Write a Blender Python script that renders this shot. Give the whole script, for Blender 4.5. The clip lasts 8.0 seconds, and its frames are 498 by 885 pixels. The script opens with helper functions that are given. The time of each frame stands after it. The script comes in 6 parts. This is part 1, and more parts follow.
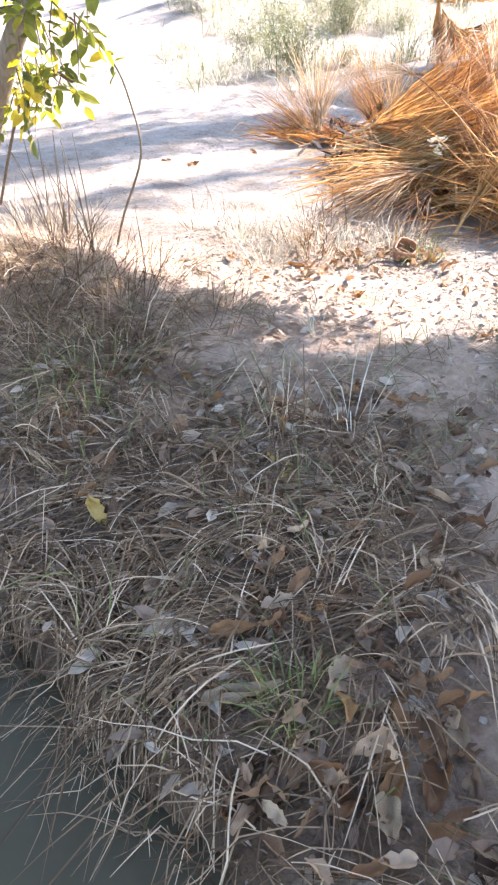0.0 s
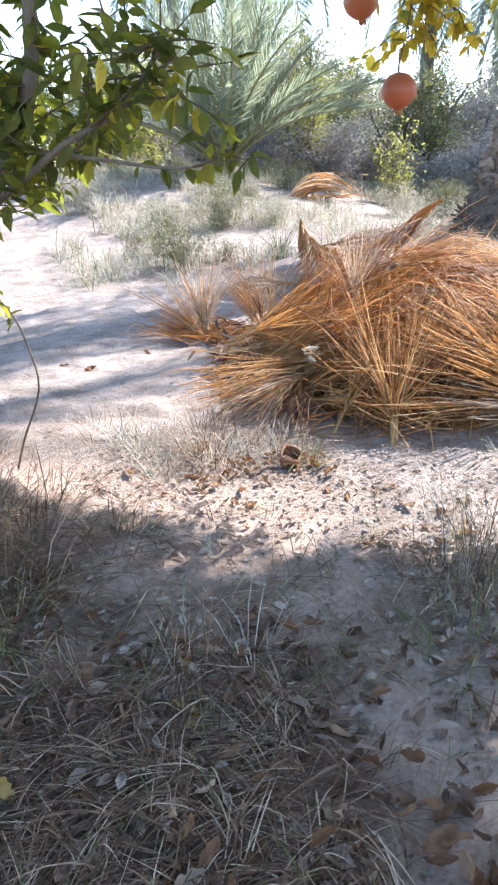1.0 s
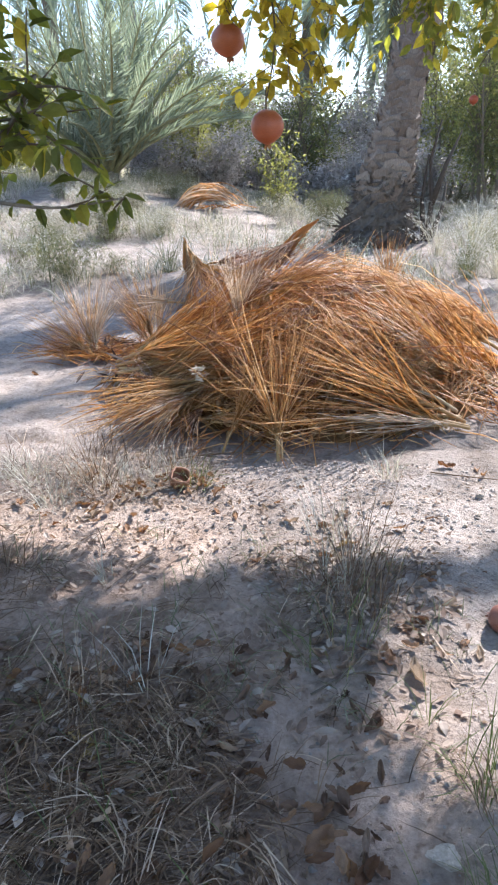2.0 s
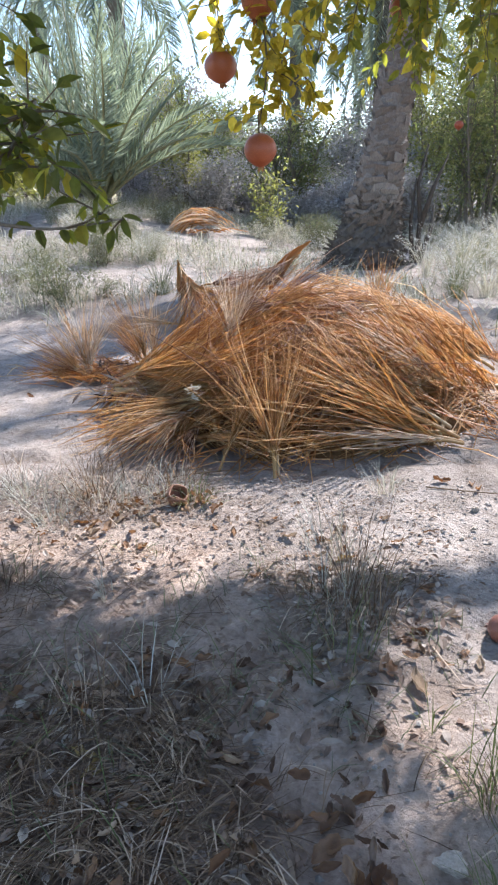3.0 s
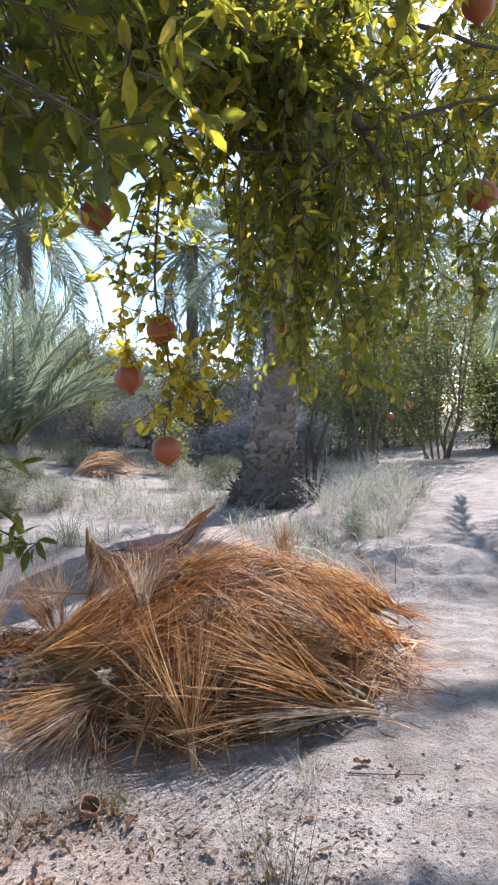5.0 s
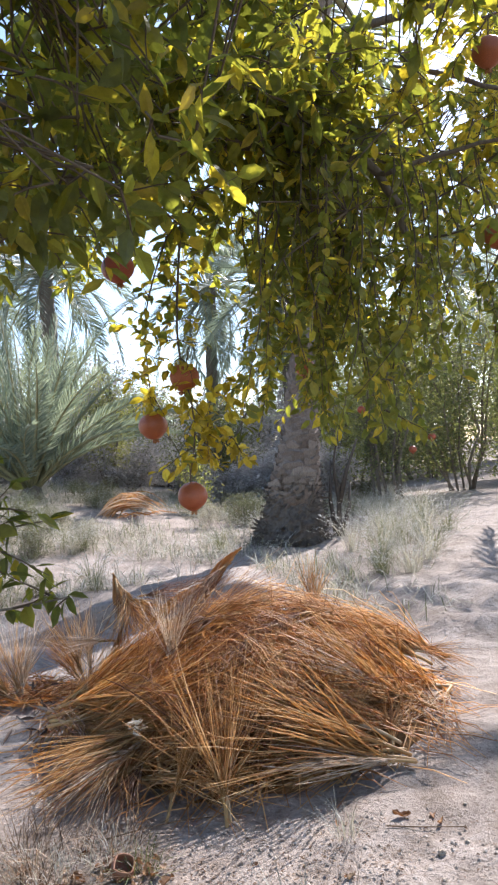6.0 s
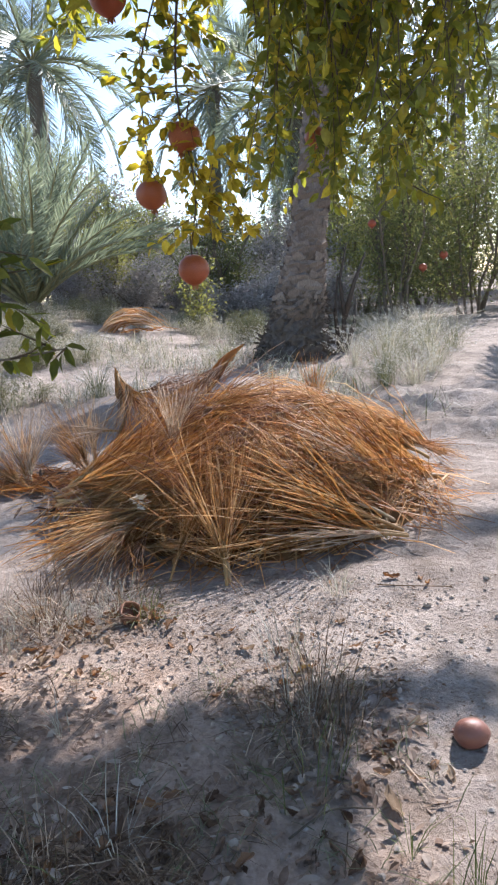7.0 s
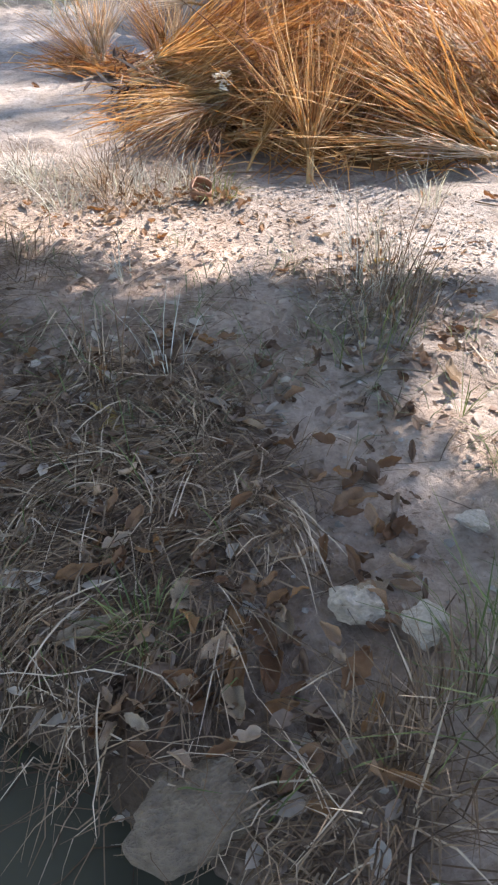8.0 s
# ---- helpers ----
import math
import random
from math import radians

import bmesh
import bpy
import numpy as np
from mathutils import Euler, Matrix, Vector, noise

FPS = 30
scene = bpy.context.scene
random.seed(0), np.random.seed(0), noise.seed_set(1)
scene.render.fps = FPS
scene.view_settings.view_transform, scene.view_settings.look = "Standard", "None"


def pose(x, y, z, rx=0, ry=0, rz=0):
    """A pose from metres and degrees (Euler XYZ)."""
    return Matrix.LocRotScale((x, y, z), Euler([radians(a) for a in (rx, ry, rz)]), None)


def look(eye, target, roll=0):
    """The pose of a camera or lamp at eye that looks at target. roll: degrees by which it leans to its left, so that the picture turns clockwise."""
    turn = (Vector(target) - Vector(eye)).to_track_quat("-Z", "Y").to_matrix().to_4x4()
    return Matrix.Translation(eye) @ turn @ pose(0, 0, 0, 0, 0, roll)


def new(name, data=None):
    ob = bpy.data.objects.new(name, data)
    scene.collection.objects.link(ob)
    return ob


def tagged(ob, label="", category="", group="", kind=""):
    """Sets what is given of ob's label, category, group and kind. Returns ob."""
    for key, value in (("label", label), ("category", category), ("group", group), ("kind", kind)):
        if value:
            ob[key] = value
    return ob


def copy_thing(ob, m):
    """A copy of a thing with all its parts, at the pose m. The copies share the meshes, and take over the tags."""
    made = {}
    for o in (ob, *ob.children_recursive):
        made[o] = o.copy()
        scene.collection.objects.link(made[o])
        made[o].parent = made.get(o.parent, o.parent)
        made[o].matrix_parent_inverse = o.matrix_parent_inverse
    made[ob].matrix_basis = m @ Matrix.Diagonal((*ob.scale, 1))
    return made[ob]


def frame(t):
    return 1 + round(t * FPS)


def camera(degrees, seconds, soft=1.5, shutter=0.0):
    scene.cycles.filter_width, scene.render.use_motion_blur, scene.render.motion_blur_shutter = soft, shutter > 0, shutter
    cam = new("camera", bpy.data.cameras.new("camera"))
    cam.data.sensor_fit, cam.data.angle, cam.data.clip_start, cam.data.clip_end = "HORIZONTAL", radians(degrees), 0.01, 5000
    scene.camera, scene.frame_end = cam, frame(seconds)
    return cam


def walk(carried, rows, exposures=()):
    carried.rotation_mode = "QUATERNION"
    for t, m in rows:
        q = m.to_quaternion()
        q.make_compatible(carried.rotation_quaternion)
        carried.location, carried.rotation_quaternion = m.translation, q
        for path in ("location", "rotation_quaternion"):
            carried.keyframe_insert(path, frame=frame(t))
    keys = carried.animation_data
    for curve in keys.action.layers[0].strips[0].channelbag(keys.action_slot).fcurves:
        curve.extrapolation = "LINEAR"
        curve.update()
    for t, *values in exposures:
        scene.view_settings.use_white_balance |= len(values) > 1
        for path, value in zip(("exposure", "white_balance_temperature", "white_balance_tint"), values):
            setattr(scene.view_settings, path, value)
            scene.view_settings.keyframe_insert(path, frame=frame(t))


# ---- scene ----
from mathutils import kdtree

cam = camera(38.7, 8.0, soft=2.3)
PATH = [
    (0, (-0.011, 0.105, 0.572), (-0.72, 1.634, -0.505), -1.3),
    (0.5, (0.003, 0.116, 0.659), (-0.652, 1.811, -0.176), -4.5),
    (1, (0.018, 0.107, 0.738), (-0.512, 1.9, 0.026), -2.1),
    (1.5, (0.036, 0.093, 0.775), (-0.384, 1.926, 0.094), -1.4),
    (2, (0.061, 0.073, 0.804), (-0.196, 1.925, 0.094), -1.7),
    (2.2, (0.065, 0.064, 0.803), (-0.173, 1.946, 0.17), -2.0),
    (3.3, (0.048, 0.052, 0.794), (-0.187, 1.924, 0.131), -2.2),
    (3.5, (0.048, 0.054, 0.796), (-0.165, 1.926, 0.127), -2.1),
    (4, (0.064, 0.042, 0.846), (-0.019, 1.97, 0.322), -1.1),
    (4.5, (0.065, 0.024, 0.915), (0.023, 2.005, 0.642), -2.2),
    (5, (0.052, 0.017, 0.992), (0.093, 2.016, 0.933), -3.3),
    (5.2, (0.048, 0.015, 1.008), (0.088, 2.014, 1.054), -3.5),
    (6.3, (0.037, 0.025, 1.021), (0.016, 2.025, 1.06), -5.2),
    (6.5, (0.016, 0.042, 1.004), (0.007, 2.042, 0.97), -5.4),
    (7, (0.032, 0.052, 0.86), (-0.026, 2.005, 0.433), -4.2),
    (7.5, (0.033, 0.042, 0.736), (-0.086, 1.842, -0.128), -2.7),
    (8, (0.01, 0.061, 0.612), (-0.208, 1.631, -0.607), 1.8),
]
EXPOSURES = [(0.0, 3.05, 6800, 15), (0.5, 2.5, 6450, 14), (1.0, 2.25, 6200, 13), (2.0, 1.85, 6100, 12), (3.5, 1.7, 5950, 11), (4.5, 1.55, 5740, 10), (5.2, 1.45, 6100, 14), (6.5, 1.55, 6350, 14), (7.0, 1.4, 6250, 14), (7.5, 1.55, 6300, 13), (8.0, 2.1, 6650, 13)]
walk(cam, [(t, look(eye, target, roll)) for t, eye, target, roll in PATH], EXPOSURES)


# ---- light ----
SUN_AZ, SUN_EL = radians(30.0), radians(39.5)
world = bpy.data.worlds.new("sky")
scene.world = world
world.use_nodes = True
wt = world.node_tree
sky = wt.nodes.new("ShaderNodeTexSky")
sky.sky_type, sky.sun_disc = "NISHITA", False
sky.sun_elevation, sky.sun_rotation = SUN_EL, SUN_AZ
sky.dust_density, sky.ozone_density = 0.45, 1.3
wt.links.new(sky.outputs[0], wt.nodes["Background"].inputs[0])
wt.nodes["Background"].inputs[1].default_value = 0.108
sun = new("sun", bpy.data.lights.new("sun", "SUN"))
sun.data.energy, sun.data.angle, sun.data.color = 4.15, radians(0.6), (1.0, 0.962, 0.935)
sun_way = Vector((math.sin(SUN_AZ) * math.cos(SUN_EL), math.cos(SUN_AZ) * math.cos(SUN_EL), math.sin(SUN_EL)))
sun.matrix_world = look(tuple(sun_way * 30), (0, 0, 0))


# ---- materials ----
def ramp(nt, fac, stops):
    r = nt.nodes.new("ShaderNodeValToRGB")
    el = r.color_ramp.elements
    while len(el) < len(stops):
        el.new(0.5)
    for e, (p, c) in zip(el, stops):
        e.position, e.color = p, (*c, 1)
    nt.links.new(fac, r.inputs[0])
    return r.outputs[0]


def noise_out(nt, scale, detail=4.0, coords="Object", rough=0.55, stretch=None):
    tc = nt.nodes.new("ShaderNodeTexCoord")
    n = nt.nodes.new("ShaderNodeTexNoise")
    n.inputs["Scale"].default_value, n.inputs["Detail"].default_value = scale, detail
    n.inputs["Roughness"].default_value = rough
    out = tc.outputs[coords]
    if stretch:
        mp = nt.nodes.new("ShaderNodeMapping")
        mp.inputs["Scale"].default_value = stretch
        nt.links.new(out, mp.inputs[0])
        out = mp.outputs[0]
    nt.links.new(out, n.inputs["Vector"])
    return n.outputs["Fac"]


def mixed(nt, fac, a, b, mode="MIX"):
    m = nt.nodes.new("ShaderNodeMix")
    m.data_type, m.blend_type = "RGBA", mode
    if isinstance(fac, float):
        m.inputs[0].default_value = fac
    else:
        nt.links.new(fac, m.inputs[0])
    for k, v in ((6, a), (7, b)):
        if isinstance(v, tuple):
            m.inputs[k].default_value = (*v, 1)
        else:
            nt.links.new(v, m.inputs[k])
    return m.outputs[2]


def base_mat(name, rough=0.8, spec=0.3):
    mat = bpy.data.materials.new(name)
    mat.use_nodes = True
    nt = mat.node_tree
    b = nt.nodes["Principled BSDF"]
    b.inputs["Roughness"].default_value = rough
    b.inputs["Specular IOR Level"].default_value = spec
    return mat, nt, b


def bump(nt, b, height, strength, dist):
    n = nt.nodes.new("ShaderNodeBump")
    n.inputs["Strength"].default_value, n.inputs["Distance"].default_value = strength, dist
    nt.links.new(height, n.inputs["Height"])
    nt.links.new(n.outputs[0], b.inputs["Normal"])


def varied(name, stops, rough=0.8, spec=0.25, trans=0.0, trans_tint=(1.2, 1.15, 0.7), grain=60.0, per="island", stretch=None, relief=0.0):
    """A material whose hue varies from piece to piece along stops, with a fine grain; trans: share of light let through."""
    mat, nt, b = base_mat(name, rough, spec)
    if per == "island":
        g = nt.nodes.new("ShaderNodeNewGeometry")
        rnd = g.outputs["Random Per Island"]
    elif per == "object":
        g = nt.nodes.new("ShaderNodeObjectInfo")
        rnd = g.outputs["Random"]
    else:
        a, o, k = nt.nodes.new("ShaderNodeNewGeometry"), nt.nodes.new("ShaderNodeObjectInfo"), nt.nodes.new("ShaderNodeMath")
        k.operation = "ADD"
        nt.links.new(a.outputs["Random Per Island"], k.inputs[0])
        nt.links.new(o.outputs["Random"], k.inputs[1])
        f = nt.nodes.new("ShaderNodeMath")
        f.operation = "FRACT"
        nt.links.new(k.outputs[0], f.inputs[0])
        rnd = f.outputs[0]
    col = ramp(nt, rnd, stops)
    n = noise_out(nt, grain, 4.0, "Object", 0.6, stretch)
    shade = ramp(nt, n, [(0.25, (0.62, 0.62, 0.62)), (0.75, (1.18, 1.18, 1.18))])
    col = mixed(nt, 1.0, col, shade, "MULTIPLY")
    nt.links.new(col, b.inputs["Base Color"])
    if relief:
        bump(nt, b, n, 0.6, relief)
    if trans:
        t = nt.nodes.new("ShaderNodeBsdfTranslucent")
        nt.links.new(mixed(nt, 1.0, col, trans_tint, "MULTIPLY"), t.inputs[0])
        mx = nt.nodes.new("ShaderNodeMixShader")
        mx.inputs[0].default_value = trans
        nt.links.new(b.outputs[0], mx.inputs[1])
        nt.links.new(t.outputs[0], mx.inputs[2])
        nt.links.new(mx.outputs[0], nt.nodes["Material Output"].inputs[0])
    return mat


def make_ground_mat():
    mat, nt, b = base_mat("sandy_earth", 0.95, 0.15)
    big = noise_out(nt, 0.9, 5.0)
    mid = noise_out(nt, 7.0, 6.0, rough=0.65)
    fine = noise_out(nt, 90.0, 6.0, rough=0.7)
    col = ramp(nt, big, [(0.3, (0.30, 0.252, 0.216)), (0.5, (0.38, 0.326, 0.286)), (0.7, (0.44, 0.381, 0.337))])
    col = mixed(nt, 1.0, col, ramp(nt, mid, [(0.32, (0.66, 0.63, 0.60)), (0.58, (1.06, 1.06, 1.06))]), "MULTIPLY")
    col = mixed(nt, 1.0, col, ramp(nt, fine, [(0.3, (0.72, 0.70, 0.68)), (0.62, (1.08, 1.08, 1.08))]), "MULTIPLY")
    # random dark specks, in colour only
    dark_specks = noise_out(nt, 46.0, 3.0, rough=0.5)
    col = mixed(nt, 1.0, col, ramp(nt, dark_specks, [(0.32, (0.72, 0.68, 0.65)), (0.44, (1.0, 1.0, 1.0))]), "MULTIPLY")
    # browner bank earth with the shade's brightness put into its colour, ragged edge
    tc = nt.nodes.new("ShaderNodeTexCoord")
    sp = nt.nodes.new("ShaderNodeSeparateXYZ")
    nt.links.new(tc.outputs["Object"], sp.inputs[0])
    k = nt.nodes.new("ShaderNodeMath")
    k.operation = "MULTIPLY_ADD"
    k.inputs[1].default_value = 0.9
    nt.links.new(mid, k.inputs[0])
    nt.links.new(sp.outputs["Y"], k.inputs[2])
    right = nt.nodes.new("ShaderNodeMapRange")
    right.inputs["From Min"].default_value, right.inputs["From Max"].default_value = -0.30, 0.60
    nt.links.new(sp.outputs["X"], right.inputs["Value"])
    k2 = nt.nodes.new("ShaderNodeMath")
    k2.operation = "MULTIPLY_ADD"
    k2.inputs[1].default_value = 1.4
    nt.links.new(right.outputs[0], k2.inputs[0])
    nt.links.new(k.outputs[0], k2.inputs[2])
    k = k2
    # stops darken the shaded bank and the sunny strip, lighten the earth between
    brown_shade = ramp(nt, k.outputs[0], [(0.1, (0.42, 0.345, 0.29)), (0.36, (0.97, 0.83, 0.74)), (0.55, (1.20, 1.07, 0.97)), (0.66, (0.84, 0.79, 0.75)), (1.0, (0.92, 0.91, 0.90))])
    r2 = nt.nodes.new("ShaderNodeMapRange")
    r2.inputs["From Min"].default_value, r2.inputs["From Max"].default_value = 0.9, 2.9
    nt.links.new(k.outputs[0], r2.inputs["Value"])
    nt.links.new(r2.outputs[0], brown_shade.node.inputs[0])
    brown_shade.node.color_ramp.elements[0].position = 0.1
    col = mixed(nt, 1.0, col, brown_shade, "MULTIPLY")
    nt.links.new(col, b.inputs["Base Color"])
    add = nt.nodes.new("ShaderNodeMath")
    add.operation = "MULTIPLY_ADD"
    add.inputs[1].default_value = 0.35
    nt.links.new(fine, add.inputs[0])
    nt.links.new(mid, add.inputs[2])
    bump(nt, b, add.outputs[0], 0.9, 0.03)
    return mat


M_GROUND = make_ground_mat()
M_STRAW = varied("dry_straw", [(0.0, (0.07, 0.04, 0.023)), (0.5, (0.185, 0.115, 0.068)), (0.82, (0.36, 0.245, 0.155)), (1.0, (0.66, 0.51, 0.37))], 0.75, 0.3, 0.15, (1.1, 1.0, 0.8), 30.0)
M_WEED = varied("grey_green_weed", [(0.0, (0.12, 0.13, 0.07)), (0.6, (0.21, 0.215, 0.125)), (1.0, (0.32, 0.30, 0.19))], 0.8, 0.2, 0.25, (1.1, 1.1, 0.8), 20.0)
M_PALE = varied("bleached_grass", [(0.0, (0.30, 0.28, 0.225)), (0.5, (0.47, 0.445, 0.375)), (1.0, (0.62, 0.595, 0.52))], 0.8, 0.2, 0.3, (1.1, 1.05, 0.85), 20.0)
M_GRASS = varied("green_grass", [(0.0, (0.085, 0.105, 0.035)), (0.6, (0.155, 0.175, 0.06)), (1.0, (0.28, 0.26, 0.12))], 0.6, 0.3, 0.25, (1.1, 1.2, 0.6), 30.0)
M_LITTER = varied("leaf_litter", [(0.0, (0.19, 0.125, 0.09)), (0.4, (0.29, 0.215, 0.165)), (0.75, (0.36, 0.285, 0.23)), (1.0, (0.52, 0.445, 0.375))], 0.8, 0.25, 0.25, (1.2, 1.0, 0.7), 45.0)
M_BARK = varied("grey_bark", [(0.0, (0.15, 0.12, 0.095)), (1.0, (0.24, 0.20, 0.16))], 0.9, 0.15, grain=35.0, per="object", stretch=(3, 3, 0.6), relief=0.01)
M_TWIG = varied("brown_twig", [(0.0, (0.11, 0.08, 0.055)), (1.0, (0.17, 0.13, 0.09))], 0.85, 0.2, grain=60.0)
M_LEAF = varied("pomegranate_leaf", [(0.0, (0.065, 0.078, 0.034)), (0.55, (0.11, 0.118, 0.042)), (0.85, (0.17, 0.16, 0.048)), (1.0, (0.26, 0.21, 0.055))], 0.5, 0.4, 0.55, (4.0, 3.75, 1.05), 50.0)
# yellowed leaves; the colour also stands in for leaves lit from behind
M_YELLOW = varied("yellow_and_backlit_leaf", [(0.0, (0.28, 0.23, 0.035)), (0.5, (0.46, 0.36, 0.055)), (1.0, (0.58, 0.48, 0.10))], 0.45, 0.4, 0.55, (1.9, 1.8, 0.7), 50.0)
M_FROND = varied("palm_frond", [(0.0, (0.15, 0.18, 0.14)), (0.5, (0.25, 0.28, 0.215)), (1.0, (0.38, 0.40, 0.325))], 0.42, 0.45, 0.38, (1.2, 1.28, 1.0), 20.0)
M_RACHIS = varied("frond_midrib", [(0.0, (0.24, 0.23, 0.11)), (1.0, (0.36, 0.32, 0.17))], 0.6, 0.3, grain=20.0)
M_BUSH = varied("shrub_leaf", [(0.0, (0.10, 0.12, 0.06)), (0.6, (0.165, 0.18, 0.09)), (1.0, (0.28, 0.265, 0.13))], 0.5, 0.4, 0.4, (1.7, 1.7, 0.9), 10.0)
M_YBUSH = varied("yellow_green_leaf", [(0.0, (0.19, 0.20, 0.08)), (0.6, (0.33, 0.33, 0.15)), (1.0, (0.44, 0.41, 0.20))], 0.6, 0.3, 0.4, (1.4, 1.4, 0.7), 10.0)
M_SCRUB = varied("grey_scrub", [(0.0, (0.34, 0.315, 0.31)), (0.6, (0.48, 0.45, 0.44)), (1.0, (0.60, 0.57, 0.53))], 0.85, 0.2, 0.2, (1.0, 1.0, 0.95), 10.0)


# ---- mesh helpers ----
class Mesh:
    """Collects vertices and faces of one mesh."""

    def __init__(self):
        self.v, self.f = [], []

    def tube(self, pts, radii, n=5, cap=True):
        pts = [Vector(p) for p in pts]
        o = len(self.v)
        ref = Vector((0.31, 0.2, 0.93))
        for i, p in enumerate(pts):
            d = (pts[min(i + 1, len(pts) - 1)] - pts[max(i - 1, 0)])
            d = d.normalized() if d.length > 1e-9 else Vector((0, 0, 1))
            a = d.cross(ref)
            a = a.normalized() if a.length > 1e-3 else Vector((1, 0, 0))
            b = d.cross(a)
            for k in range(n):
                w = 2 * math.pi * k / n
                self.v.append(p + (a * math.cos(w) + b * math.sin(w)) * radii[i])
        for i in range(len(pts) - 1):
            for k in range(n):
                k2 = (k + 1) % n
                self.f.append((o + i * n + k, o + i * n + k2, o + (i + 1) * n + k2, o + (i + 1) * n + k))
        if cap:
            self.f.append(tuple(o + k for k in reversed(range(n))))
            e = o + (len(pts) - 1) * n
            self.f.append(tuple(e + k for k in range(n)))

    def strip(self, pts, widths, side):
        """A thin bent blade: points down its middle, half widths, side vector."""
        o = len(self.v)
        side = Vector(side)
        for p, w in zip(pts, widths):
            p = Vector(p)
            self.v += [p - side * w, p + side * w]
        for i in range(len(pts) - 1):
            self.f.append((o + 2 * i, o + 2 * i + 1, o + 2 * i + 3, o + 2 * i + 2))

    def leaf(self, p, along, up, length, width, fold=0.25, curl=0.15):
        """A leaf folded along its midrib, curling down to its tip."""
        p, a = Vector(p), Vector(along).normalized()
        s = a.cross(Vector(up))
        s = s.normalized() if s.length > 1e-4 else Vector((1, 0, 0))
        u = s.cross(a)
        o = len(self.v)
        for t, w in ((0.0, 0.0), (0.3, 0.46), (0.68, 0.42), (1.0, 0.0)):
            m = p + a * (t * length) - u * (curl * length * t * t)
            if w == 0.0:
                self.v.append(m)
            else:
                h = u * (fold * w * width)
                self.v += [m - s * (w * width) + h, m, m + s * (w * width) + h]
        self.f += [(o, o + 1, o + 2), (o, o + 2, o + 3), (o + 1, o + 4, o + 5, o + 2), (o + 2, o + 5, o + 6, o + 3), (o + 4, o + 7, o + 5), (o + 5, o + 7, o + 6)]

    def chip(self, p, along, up, length, width, fold=0.3):
        """A far leaf: two triangles folded along the midrib."""
        p, a = Vector(p), Vector(along).normalized()
        s = a.cross(Vector(up))
        s = s.normalized() if s.length > 1e-4 else Vector((1, 0, 0))
        h = s.cross(a) * (fold * width)
        o = len(self.v)
        m = p + a * (0.45 * length) + h
        self.v += [p, m - s * (width * 0.5), p + a * length, m + s * (width * 0.5)]
        self.f += [(o, o + 1, o + 2), (o, o + 2, o + 3)]

    def ball(self, c, r, seg=10, rings=7, jitter=0.0, rng=None):
        o = len(self.v)
        c = Vector(c)
        for i in range(rings + 1):
            th = math.pi * i / rings
            for k in range(seg):
                w = 2 * math.pi * k / seg
                j = 1 + (rng.uniform(-jitter, jitter) if jitter else 0)
                self.v.append(c + Vector((math.sin(th) * math.cos(w) * r[0], math.sin(th) * math.sin(w) * r[1], math.cos(th) * r[2])) * j)
        for i in range(rings):
            for k in range(seg):
                k2 = (k + 1) % seg
                self.f.append((o + i * seg + k, o + (i + 1) * seg + k, o + (i + 1) * seg + k2, o + i * seg + k2))

    def data(self, name, mat, smooth=False):
        me = bpy.data.meshes.new(name)
        me.from_pydata([tuple(v) for v in self.v], [], self.f)
        me.materials.append(mat)
        if smooth:
            me.polygons.foreach_set("use_smooth", [True] * len(me.polygons))
        me.update()
        return me


def part(name, mesh, mat, parent, label="", smooth=False):
    """One mesh object under a thing or a part."""
    ob = new(name, mesh.data(name, mat, smooth) if isinstance(mesh, Mesh) else mesh)
    ob.parent = parent
    if label:
        ob["label"] = label
    return ob


def thing(name, label, category, group="", kind="", at=None):
    ob = new(name)
    ob.empty_display_size = 0.1
    if at is not None:
        ob.matrix_basis = at
    return tagged(ob, label, category, group, kind)


def ss(a, b, x):
    t = min(1.0, max(0.0, (x - a) / (b - a)))
    return t * t * (3 - 2 * t)


# ---- ground ----
def ditch_in(x, y):
    """Metres inside the edge of the irrigation ditch."""
    return 0.36 - 0.42 * (x + 0.15) - y - 0.25 * max(0.0, x) + 0.04 * noise.noise((x * 3.0, 2.0, 0.0)) + 0.03 * noise.noise((x * 11.0, y * 11.0, 4.0))


def ditch(x, y):
    d = ditch_in(x, y)
    return ss(-0.03, 0.045, d) * ss(0.75, 0.55, d) * ss(0.9, 0.3, x) * ss(-2.4, -1.9, x)


def scarp(x):
    """Foot of the small bank behind the heap."""
    return 4.50 + 0.5 * (x + 0.9) + 0.08 * noise.noise((x * 2.0, 0.0, 6.0))


